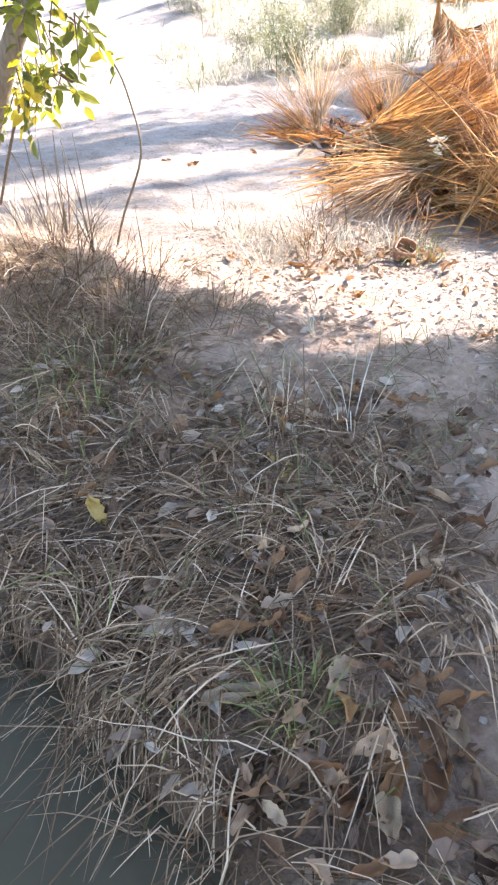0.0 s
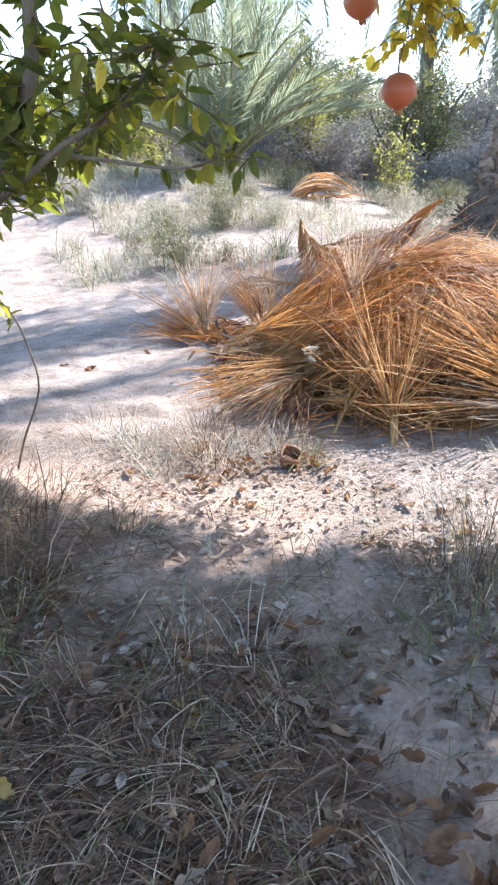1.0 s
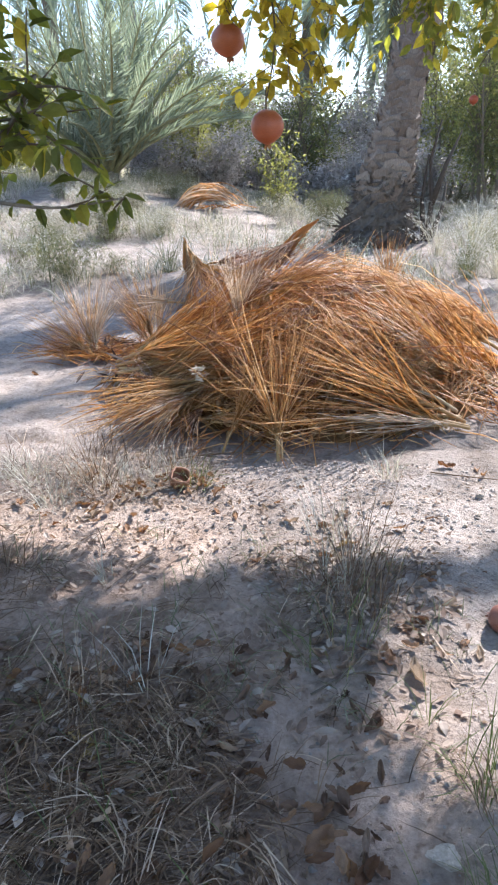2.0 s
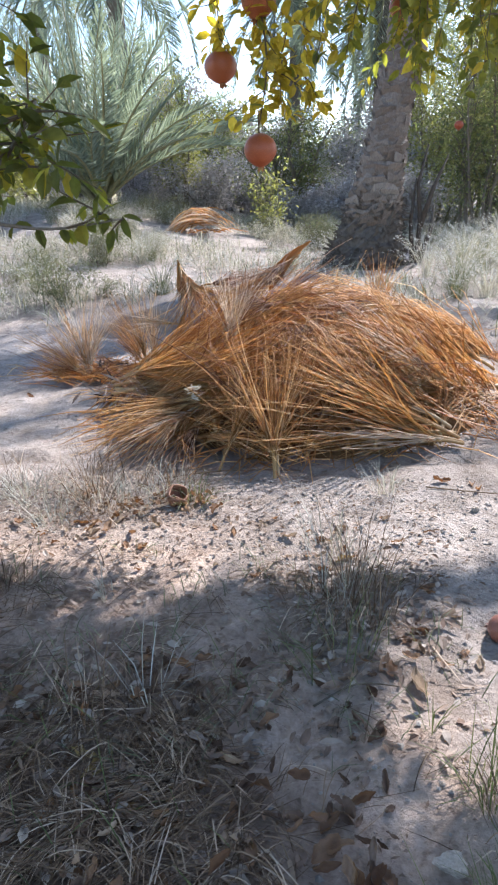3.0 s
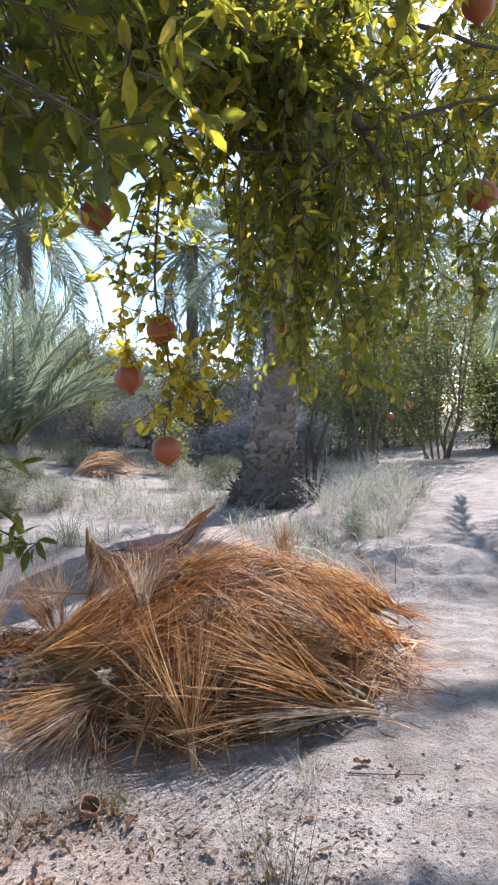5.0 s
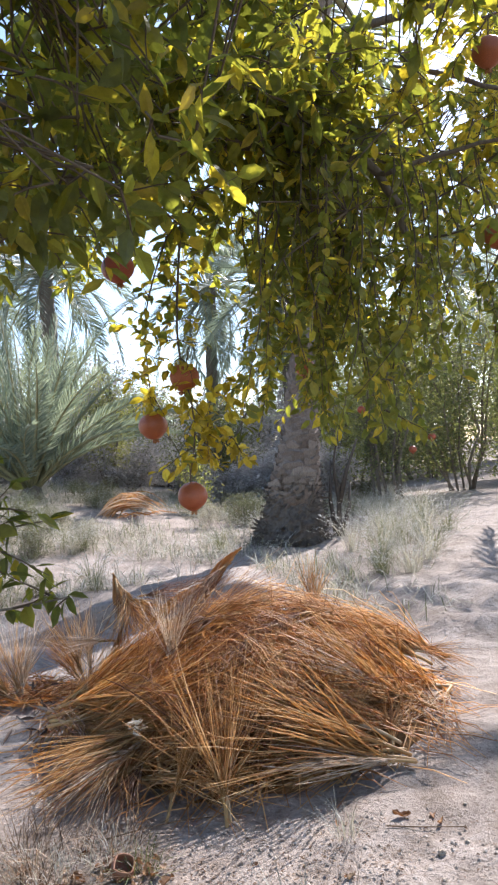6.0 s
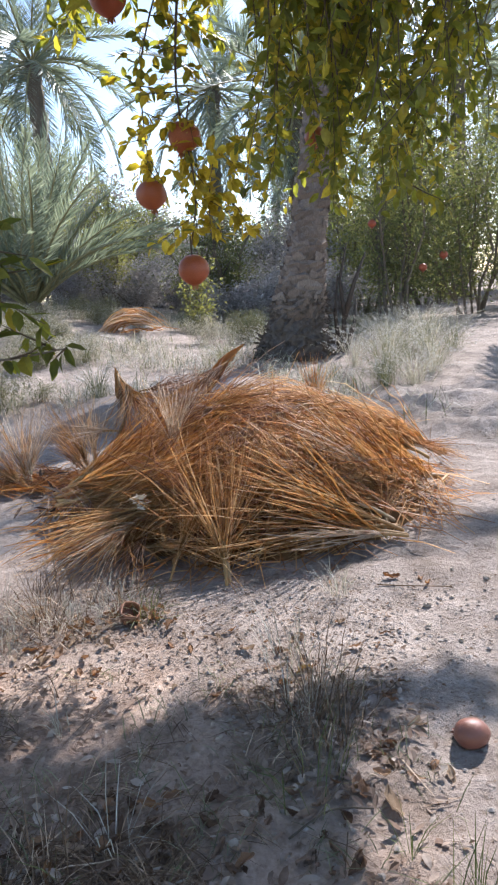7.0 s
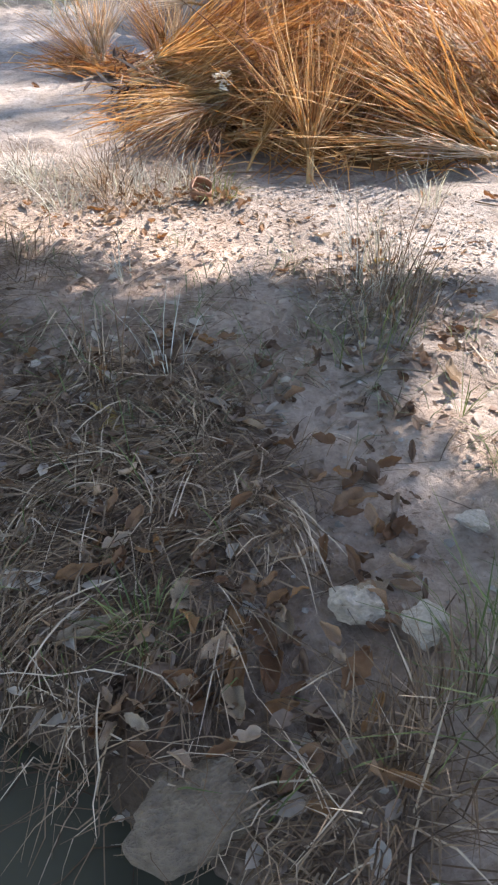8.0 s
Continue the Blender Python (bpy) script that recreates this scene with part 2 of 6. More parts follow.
def g(x, y):
    """Height of the ground."""
    z = 0.16 * ss(3.5, 9.0, y) + 0.60 * ss(0.5, -4.5, x) * ss(3.5, 11.0, y)
    near = ss(30.0, 6.0, math.hypot(x, y))
    z += near * (0.014 * noise.noise((x * 0.9, y * 0.9, 0.3)) + 0.018 * noise.noise((x * 3.1, y * 3.1, 5.0)) + 0.012 * noise.noise((x * 9, y * 9, 2.0)))
    if abs(x) < 3 and y < 6:
        z += 0.006 * noise.noise((x * 21, y * 21, 7.0)) - 0.006 * abs(noise.noise((x * 38, y * 38, 3.0)))
    if y < 1.2:
        z -= 0.05 * ss(-0.35, 0.0, ditch_in(x, y)) + 0.20 * ditch(x, y)
    if 3.6 < y < 6.6:
        yb = scarp(x)
        z += 0.16 * ss(-1.75, -1.0, x) * ss(0.3, -0.2, x) * ss(yb - 0.03, yb + 0.04, y) * ss(yb + 1.6, yb + 0.3, y)
        z += ss(0.75, 1.0, x) * ss(3.6, 3.9, y) * ss(5.6, 4.8, y) * (0.05 + 0.09 * noise.noise((x * 2.3, y * 2.3, 3.0)) + 0.04 * noise.noise((x * 6.0, y * 6.0, 3.0)))
    z += 0.10 * ss(-0.75, -1.1, x) * ss(0.75, 1.1, y) * ss(1.75, 1.35, y)
    return z


def build_ground():
    xs = sorted({round(v, 4) for v in [*np.arange(-2.2, 2.2, 0.022), *np.arange(-7, -2.2, 0.15), *np.arange(2.2, 7, 0.15), *np.arange(-30, -7, 1.5), *np.arange(7, 31, 1.5), -400, -200, -100, -60, 60, 100, 200, 400]})
    ys = sorted({round(v, 4) for v in [*np.arange(-1.1, 5.2, 0.022), *np.arange(5.2, 14, 0.12), *np.arange(14, 40, 1.2), *np.arange(-10, -1.1, 0.5), -400, -200, -100, -40, -20, 60, 100, 200, 400]})
    m = Mesh()
    for y in ys:
        for x in xs:
            m.v.append((x, y, g(x, y)))
    w = len(xs)
    for j in range(len(ys) - 1):
        for i in range(w - 1):
            a = j * w + i
            m.f.append((a, a + 1, a + 1 + w, a + w))
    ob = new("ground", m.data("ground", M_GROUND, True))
    tagged(ob, "pale dry sandy earth with dusty paths and footmarks", "ground", kind="structure")


build_ground()


# ---- the heap of date bunch stalks ----
M_TAN = varied("tan_date_strand", [(0.0, (0.34, 0.20, 0.08)), (0.35, (0.55, 0.365, 0.16)), (0.7, (0.70, 0.51, 0.26)), (1.0, (0.78, 0.67, 0.47))], 0.5, 0.35, 0.6, (1.34, 1.14, 0.84), 30.0, "both")
M_ORANGE_STRAND = varied("orange_date_strand", [(0.0, (0.27, 0.13, 0.05)), (0.45, (0.50, 0.305, 0.14)), (0.8, (0.64, 0.44, 0.215)), (1.0, (0.76, 0.62, 0.42))], 0.5, 0.35, 0.6, (1.3, 1.1, 0.75), 30.0, "both")
M_RUST = varied("russet_date_strand", [(0.0, (0.14, 0.075, 0.05)), (0.45, (0.33, 0.19, 0.12)), (0.8, (0.50, 0.34, 0.235)), (1.0, (0.66, 0.55, 0.47))], 0.6, 0.3, 0.55, (1.25, 1.08, 0.85), 30.0, "both")
M_BLEACHED = varied("bleached_date_strand", [(0.0, (0.48, 0.33, 0.20)), (0.4, (0.70, 0.56, 0.41)), (1.0, (0.84, 0.77, 0.67))], 0.6, 0.3, 0.55, (1.2, 1.1, 0.95), 30.0, "both")
M_STALK = varied("dry_date_stalk", [(0.0, (0.36, 0.19, 0.07)), (0.5, (0.46, 0.28, 0.11)), (1.0, (0.42, 0.31, 0.19))], 0.6, 0.35, grain=40.0, per="object", relief=0.003)


def bunch_mesh(seed, spread, length, count, sag, rise, crook):
    """Stalk and single strands of one dried date bunch: the cut end at the origin, strands fanned flat along +y."""
    rng = random.Random(seed)
    st, strands = Mesh(), []
    sl = rng.uniform(0.10, 0.15)
    bend = rng.uniform(-0.02, 0.02)
    st.tube([(bend * t * t, sl * t, 0.012 * math.sin(2 * t)) for t in (0, 0.06, 0.3, 0.65, 1.0, 1.45)], [0.0055, 0.008, 0.0072, 0.0076, 0.009, 0.004], 7)
    for i in range(count):
        fl = Mesh()
        az = spread * (2 * (i + rng.random()) / count - 1) * rng.uniform(0.75, 1.1) + rng.gauss(0, 0.10)
        el = rng.gauss(rise, 0.05 + spread * 0.22)
        ln = length * rng.uniform(0.55, 1.12)
        o = Vector((bend + rng.uniform(-0.008, 0.008), sl * rng.uniform(0.7, 1.5), 0.012 + rng.uniform(-0.008, 0.008)))
        pts, k = [], rng.gauss(0, 0.06 + 0.5 * crook)
        for j in range(6):
            t = j / 5
            a = az * (0.75 + 0.25 * min(1, 2 * t)) + k * t
            p = o + Vector((math.sin(a) * math.cos(el), math.cos(a) * math.cos(el), math.sin(el))) * (ln * t) - Vector((0, 0, sag * ln * t * t * rng.uniform(0.8, 1.15)))
            pts.append(p + Vector((rng.gauss(0, 1), 0, rng.gauss(0, 1))) * (crook * 0.06 * ln * min(1, 2 * t)))
        r = rng.uniform(0.0012, 0.0022)
        fl.tube(pts, [r * 1.35, r * 1.15, r, r * 0.95, r * 0.8, r * 0.45], 3, False)
        strands.append(fl)
    return st, strands


# spread, length, strands, sag, rise, crookedness
BUNCH_SHAPES = {
    "wide": (0.80, 0.50, 46, 0.03, 0.04, 0.05),
    "fan": (0.52, 0.58, 52, 0.06, 0.05, 0.15),
    "loose": (0.40, 0.52, 46, 0.12, 0.10, 0.36),
    "arched": (0.32, 0.60, 46, 0.30, 0.26, 0.20),
    "narrow": (0.22, 0.54, 40, 0.06, 0.05, 0.18),
    "crooked": (0.60, 0.44, 48, 0.10, 0.08, 0.75),
    "short": (0.42, 0.36, 36, 0.08, 0.06, 0.10),
}
TONES = {"tan": M_TAN, "orange": M_ORANGE_STRAND, "rust": M_RUST, "bleached": M_BLEACHED}
BUNCHES = {}


def bunch_kind(shape, tone, variant):
    key = (shape, tone, variant)
    if key not in BUNCHES:
        a, b = bunch_mesh(100 + 17 * list(BUNCH_SHAPES).index(shape) + variant, *BUNCH_SHAPES[shape])
        mat = TONES[tone]
        whole = Mesh()
        for fl in b:
            o = len(whole.v)
            whole.v += fl.v
            whole.f += [tuple(i + o for i in f) for f in fl.f]
        BUNCHES[key] = (a.data("stalk", M_STALK, True), [fl.data("strand", mat, True) for fl in b], whole.data("strand", mat, True), BUNCH_SHAPES[shape][1])
    return BUNCHES[key]


HEAP_WORDS = {"tan": "dried tan date bunch stalk with stiff fanned strands in a heap", "orange": "dried orange date bunch stalk with fanned strands in a heap", "rust": "dried russet date bunch stalk with crooked strands in a heap", "bleached": "bleached grey-tan date bunch stalk with fanned strands in a heap"}


def bunch(shape, tone, base, tip, roll=0.0, variant=0, label="", group="date stalks in the heap", single=True):
    st, fl, whole, ln = bunch_kind(shape, tone, variant)
    base, tip = Vector(base), Vector(tip)
    q = (tip - base).to_track_quat("Y", "Z").to_matrix().to_4x4()
    size = (tip - base).length / (ln + 0.12)
    ob = thing("date_bunch", label or HEAP_WORDS[tone], "date stalk", group, at=Matrix.Translation(base) @ q @ pose(0, 0, 0, 0, roll, 0) @ Matrix.Scale(size, 4))
    part("stalk", st, None, ob)
    if single:
        for f in fl:
            part("strand", f, None, ob)
    else:
        part("strand", whole, None, ob)["kind"] = "stuff"
    return ob


HEAP_C, HEAP_R, HEAP_H = Vector((-0.08, 2.89, 0)), (0.84, 0.77), 0.42


def heap_z(x, y):
    d = math.hypot((x - HEAP_C.x) / HEAP_R[0], (y - HEAP_C.y) / HEAP_R[1])
    low = 1 - 0.4 * ss(-0.1, -0.55, x) * ss(3.0, 2.5, y)
    return HEAP_H * low * max(0.0, 1 - d ** 2.0) if d < 1 else 0.0


# the fan that stands upright in front on its cut stalk
bunch("wide", "tan", (-0.122, 2.02, -0.02), (-0.15, 2.34, 0.40), 0)
bunch("fan", "orange", (-0.115, 2.04, -0.02), (-0.12, 2.42, 0.36), 0, 1)
# the broad fans whose cut ends point along the path
bunch("wide", "tan", (0.47, 2.29, 0.02), (-0.18, 2.16, 0.14), 65)
bunch("fan", "tan", (0.46, 2.31, 0.03), (-0.14, 2.25, 0.26), 50, 1)
bunch("narrow", "tan", (0.45, 2.33, 0.04), (-0.20, 2.12, 0.06), 40, 1)
bunch("loose", "orange", (0.44, 2.36, 0.05), (-0.05, 2.36, 0.28), 35)
bunch("narrow", "bleached", (0.47, 2.28, 0.02), (0.02, 2.12, 0.10), 20)
bunch("wide", "tan", (0.62, 2.60, 0.06), (0.08, 2.48, 0.30), 55, 1)
bunch("fan", "orange", (0.60, 2.66, 0.08), (0.02, 2.60, 0.38), 35, 1)
bunch("loose", "tan", (0.58, 2.58, 0.05), (0.10, 2.44, 0.24), 30, 1)
bunch("fan", "tan", (0.56, 2.52, 0.04), (0.10, 2.36, 0.13), 45, 2)
bunch("narrow", "bleached", (0.50, 2.62, 0.10), (0.12, 2.50, 0.36), 15, 1)
# split end with strands hanging to the sand
bunch("wide", "tan", (0.73, 2.83, 0.06), (0.32, 2.62, 0.16), 60, 2)
bunch("loose", "bleached", (0.725, 2.82, 0.05), (0.44, 2.56, 0.06), 20, 1)
bunch("short", "bleached", (0.74, 2.84, 0.06), (0.56, 2.48, 0.01), 0)
bunch("short", "rust", (0.72, 2.84, 0.04), (0.46, 2.60, 0.02), 30, 1)
# strands that arch over the shoulder of the heap
bunch("arched", "orange", (0.85, 3.28, 0.04), (0.30, 3.06, 0.34), 0)
bunch("arched", "tan", (0.83, 3.24, 0.05), (0.22, 3.02, 0.38), 10, 1)
bunch("arched", "orange", (0.80, 3.18, 0.06), (0.24, 2.94, 0.34), -10, 2)
bunch("fan", "orange", (0.60, 3.14, 0.16), (0.88, 3.10, 0.05), 20, 2)
bunch("short", "orange", (0.66, 3.16, 0.14), (0.86, 3.22, 0.08), 60)
bunch("arched", "tan", (0.72, 3.06, 0.08), (0.14, 2.84, 0.38), 0, 3)
bunch("arched", "orange", (0.50, 3.16, 0.24), (-0.02, 3.04, 0.43), 0, 1)
bunch("arched", "tan", (0.44, 3.20, 0.28), (-0.06, 3.10, 0.44), 10, 2)
bunch("fan", "orange", (0.66, 2.92, 0.10), (0.16, 2.72, 0.34), 30, 3)
bunch("loose", "rust", (0.62, 2.86, 0.10), (0.18, 2.64, 0.28), 30, 2)
# crooked russet strands lying on the crest
for i, (x, y, z, a) in enumerate([(0.34, 3.02, 0.36, 200), (0.22, 2.90, 0.38, 215), (0.06, 3.00, 0.42, 190), (0.10, 2.80, 0.37, 230), (-0.06, 2.88, 0.40, 205), (0.40, 2.84, 0.28, 215), (-0.02, 2.72, 0.34, 240)]):
    bunch("crooked", ("rust", "rust", "orange")[i % 3], (x, y, z), (x + 0.36 * math.cos(radians(a)), y + 0.30 * math.sin(radians(a)), z - 0.03), 25 * (i % 3 - 1), i % 4)
# the grey fan in the middle and the strands round it
bunch("fan", "bleached", (-0.325, 2.61, 0.27), (-0.34, 2.84, 0.53), 0, 3)
bunch("short", "bleached", (-0.32, 2.60, 0.26), (-0.33, 2.74, 0.52), 0, 1)
bunch("narrow", "rust", (-0.34, 2.78, 0.24), (-0.27, 3.04, 0.54), 20, 2)
bunch("fan", "rust", (-0.32, 2.92, 0.34), (0.10, 3.10, 0.49), -20, 1)
bunch("arched", "orange", (-0.34, 2.84, 0.32), (0.16, 2.98, 0.43), 10, 3)
bunch("arched", "tan", (-0.30, 2.88, 0.34), (0.14, 3.06, 0.44), 0)
bunch("short", "rust", (-0.26, 3.10, 0.40), (-0.10, 3.34, 0.52), 0, 2)
# left shoulder, hanging from the pointed sheath
bunch("narrow", "orange", (-0.66, 3.37, 0.51), (-0.56, 3.02, 0.24), 0)
bunch("fan", "tan", (-0.655, 3.36, 0.50), (-0.48, 3.04, 0.30), 0, 2)
bunch("loose", "orange", (-0.62, 3.32, 0.46), (-0.44, 2.90, 0.26), 0, 1)
bunch("fan", "orange", (-0.58, 3.30, 0.42), (-0.36, 3.02, 0.36), 20)
bunch("loose", "rust", (-0.56, 3.34, 0.42), (-0.22, 3.14, 0.44), 0, 3)
bunch("narrow", "tan", (-0.60, 3.22, 0.36), (-0.60, 2.84, 0.12), 30, 1)
bunch("short", "bleached", (-0.60, 3.10, 0.28), (-0.86, 3.00, 0.30), 30, 2)
# fans that point to the path on the other side
bunch("fan", "tan", (-0.84, 2.76, 0.11), (-0.26, 2.50, 0.27), 45, 1)
bunch("fan", "orange", (-0.83, 2.74, 0.10), (-0.22, 2.54, 0.19), 40, 2)
bunch("narrow", "tan", (-0.82, 2.73, 0.09), (-0.26, 2.42, 0.13), 30, 2)
bunch("fan", "tan", (-0.80, 2.82, 0.12), (-0.34, 2.72, 0.32), 40, 3)
bunch("loose", "orange", (-0.72, 2.88, 0.14), (-0.30, 2.78, 0.36), 20, 2)
bunch("fan", "tan", (-0.41, 2.41, 0.14), (-0.84, 2.26, 0.06), 40)
bunch("loose", "tan", (-0.41, 2.41, 0.13), (-0.76, 2.16, 0.03), 20)
bunch("fan", "bleached", (-0.40, 2.40, 0.12), (-0.68, 2.08, 0.02), 10, 1)
bunch("loose", "orange", (-0.40, 2.40, 0.11), (-0.60, 2.04, 0.02), 0, 3)
bunch("narrow", "rust", (-0.38, 2.38, 0.09), (-0.46, 2.06, 0.01), 0)
bunch("fan", "tan", (-0.82, 2.70, 0.08), (-0.14, 2.36, 0.17), 40, 3)
bunch("loose", "tan", (-0.74, 2.60, 0.06), (-0.12, 2.30, 0.13), 35, 2)
bunch("fan", "orange", (-0.60, 2.52, 0.12), (-0.16, 2.42, 0.29), 30, 1)
bunch("fan", "orange", (-0.62, 2.60, 0.14), (-0.28, 2.58, 0.35), 10, 3)
bunch("loose", "orange", (-0.36, 2.30, 0.04), (-0.24, 2.44, 0.25), 10, 1)
bunch("fan", "tan", (0.10, 2.22, 0.03), (0.00, 2.46, 0.27), 20, 2)
bunch("narrow", "tan", (-0.30, 2.07, 0.0), (-0.20, 2.36, 0.22), 0, 3)
bunch("loose", "orange", (-0.56, 2.56, 0.10), (-0.14, 2.50, 0.31), 30, 1)
bunch("fan", "orange", (-0.30, 2.46, 0.14), (-0.22, 2.70, 0.38), 0, 1)
bunch("fan", "tan", (-0.06, 2.40, 0.12), (-0.10, 2.66, 0.37), 10, 3)
bunch("fan", "orange", (0.18, 2.44, 0.12), (0.06, 2.70, 0.36), 10)
bunch("loose", "orange", (-0.68, 2.46, 0.04), (-0.30, 2.36, 0.17), 20, 0)
bunch("fan", "tan", (-0.72, 2.52, 0.05), (-0.28, 2.44, 0.22), 30, 1)
bunch("loose", "orange", (-0.50, 2.28, 0.02), (-0.22, 2.34, 0.16), 10, 3)
bunch("loose", "tan", (-0.04, 2.14, 0.01), (0.10, 2.40, 0.16), 10, 1)
# orange tuft on the far side
bunch("short", "orange", (0.24, 3.34, 0.28), (0.23, 3.44, 0.54), 0, 1)
bunch("short", "tan", (0.26, 3.32, 0.26), (0.32, 3.42, 0.48), 0, 2)
# the rest of the heap: cut ends outwards, strands lying up over the mound
rng = random.Random(7)
for i in range(66):
    a = rng.uniform(0, 2 * math.pi)
    d = math.sqrt(rng.uniform(0.20, 0.95))
    x, y = HEAP_C.x + HEAP_R[0] * d * math.cos(a), HEAP_C.y + HEAP_R[1] * d * math.sin(a)
    way = Matrix.Rotation(rng.gauss(0, 0.7), 3, "Z") @ (HEAP_C - Vector((x, y, 0))).normalized()
    ln = rng.uniform(0.38, 0.56)
    x2, y2 = x + way.x * ln, y + way.y * ln
    z1 = heap_z(x, y) * rng.uniform(0.4, 0.75) + 0.01
    z2 = max(heap_z(x2, y2) * rng.uniform(0.80, 0.98), 0.03)
    bunch(rng.choice(("fan", "loose", "loose", "narrow", "arched", "crooked")), rng.choice(("tan", "orange", "orange", "orange", "rust")), (x, y, z1), (x2, y2, z2), rng.gauss(0, 40), rng.randrange(4), single=False)
# smaller clump beside the path
SIDE = ("small clump of dried date bunch stalks beside the path", "date stalks beside the path")
bunch("short", "tan", (-1.10, 3.20, 0.0), (-1.18, 3.34, 0.30), 0, 0, *SIDE)
bunch("fan", "orange", (-1.09, 3.19, 0.01), (-1.42, 3.38, 0.15), 20, 0, *SIDE)
bunch("wide", "bleached", (-1.10, 3.21, 0.0), (-1.14, 3.36, 0.36), 10, 1, *SIDE)
bunch("short", "bleached", (-1.08, 3.20, 0.0), (-1.06, 3.34, 0.32), 0, 2, *SIDE)
bunch("fan", "tan", (-1.11, 3.20, 0.01), (-1.34, 3.38, 0.24), 10, 1, *SIDE)
bunch("narrow", "orange", (-1.12, 3.18, 0.01), (-1.46, 3.32, 0.08), 0, 1, *SIDE)
bunch("fan", "tan", (-0.86, 3.42, 0.0), (-1.06, 3.60, 0.26), 20, 2, *SIDE)
bunch("fan", "tan", (-0.85, 3.42, 0.0), (-0.98, 3.56, 0.36), 0, 2, *SIDE)
bunch("short", "bleached", (-0.84, 3.44, 0.0), (-0.88, 3.56, 0.36), 40, 3, *SIDE)
bunch("short", "orange", (-0.87, 3.43, 0.0), (-1.08, 3.52, 0.18), 40, 0, *SIDE)
bunch("loose", "rust", (-0.84, 3.38, 0.02), (-1.16, 3.26, 0.05), 0, 1, *SIDE)
bunch("crooked", "rust", (-0.92, 3.30, 0.01), (-1.14, 3.18, 0.03), 0, 2, *SIDE)


def cut_end(x, y, z, way, r):
    """Pale frayed fibres where a stalk was torn off."""
    m = Mesh()
    rr = random.Random(int(1000 * x))
    d = Vector(way).normalized()
    for _ in range(22):
        o = Vector((x, y, z)) + Vector((rr.gauss(0, r), rr.gauss(0, r), rr.gauss(0, r)))
        e = o + (d + Vector((rr.gauss(0, 0.5), rr.gauss(0, 0.5), rr.gauss(0, 0.5)))) * rr.uniform(0.008, 0.022)
        m.tube([o, o.lerp(e, 0.5), e], [0.003, 0.0035, 0.0015], 4)
    tagged(new("frayed_fibre", m.data("frayed_fibre", M_FIBRE)), "pale frayed fibres of a torn date stalk", "plant fibre", kind="stuff")


M_FIBRE = varied("pale_fibre", [(0.0, (0.66, 0.52, 0.36)), (1.0, (0.86, 0.77, 0.62))], 0.8, 0.2, 0.2, (1.1, 1.0, 0.9), 40.0)
cut_end(-0.425, 2.355, 0.175, (1.0, -0.3, 0.1), 0.012)


def husk(x, y, seed):
    """Dark curled husk leaves at the foot of a bunch."""
    rr = random.Random(seed)
    m = Mesh()
    for _ in range(22):
        o = Vector((x + rr.gauss(0, 0.03), y + rr.gauss(0, 0.03), rr.uniform(0.01, 0.12)))
        w = Vector((rr.gauss(0, 1), rr.gauss(0, 1), rr.gauss(0.1, 0.8)))
        m.leaf(o, w, (rr.gauss(0, 1), rr.gauss(0, 1), 1), rr.uniform(0.04, 0.11), rr.uniform(0.008, 0.018), 0.4, rr.uniform(-0.3, 0.5))
    tagged(new("husk_scraps", m.data("husk_scraps", M_HUSK)), "dark curled husk scraps at a stalk's foot", "plant debris", kind="stuff")


M_HUSK = varied("dark_husk", [(0.0, (0.05, 0.03, 0.022)), (0.7, (0.14, 0.09, 0.065)), (1.0, (0.40, 0.32, 0.26))], 0.8, 0.2, 0.1, (1.1, 1.0, 0.9), 40.0)
husk(-0.86, 2.76, 1)
husk(-1.02, 3.24, 2)


def broken():
    m = Mesh()
    for _ in range(1700):
        a, d = rng.uniform(0, 6.283), math.sqrt(rng.random())
        x, y = HEAP_C.x + HEAP_R[0] * d * math.cos(a), HEAP_C.y + HEAP_R[1] * d * math.sin(a)
        w = rng.uniform(0, 6.283)
        ln = rng.uniform(0.08, 0.26)
        z = heap_z(x, y) * rng.uniform(0.45, 1.0) + 0.008
        e = (x + math.cos(w) * ln, y + math.sin(w) * ln, max(0.004, heap_z(x + math.cos(w) * ln, y + math.sin(w) * ln) * 0.98 + rng.uniform(-0.03, 0.02)))
        m.tube([(x, y, z), ((x + e[0]) / 2 + rng.gauss(0, 0.01), (y + e[1]) / 2, (z + e[2]) / 2 + 0.012), e], [0.0024, 0.0022, 0.001], 3, False)
    for _ in range(420):
        x, y = rng.gauss(-1.05, 0.14), rng.gauss(3.28, 0.10)
        w, ln, z = rng.uniform(0, 6.283), rng.uniform(0.06, 0.2), rng.uniform(0.005, 0.05)
        e = (x + math.cos(w) * ln, y + math.sin(w) * ln, z + rng.uniform(-0.01, 0.05))
        m.tube([(x, y, z), ((x + e[0]) / 2, (y + e[1]) / 2, (z + e[2]) / 2 + 0.008), e], [0.0022, 0.002, 0.001], 3, False)
    ob = new("broken_strands", m.data("broken_strands", M_ORANGE_STRAND))
    tagged(ob, "tangled broken date strands filling the heap", "plant debris", kind="stuff")


broken()


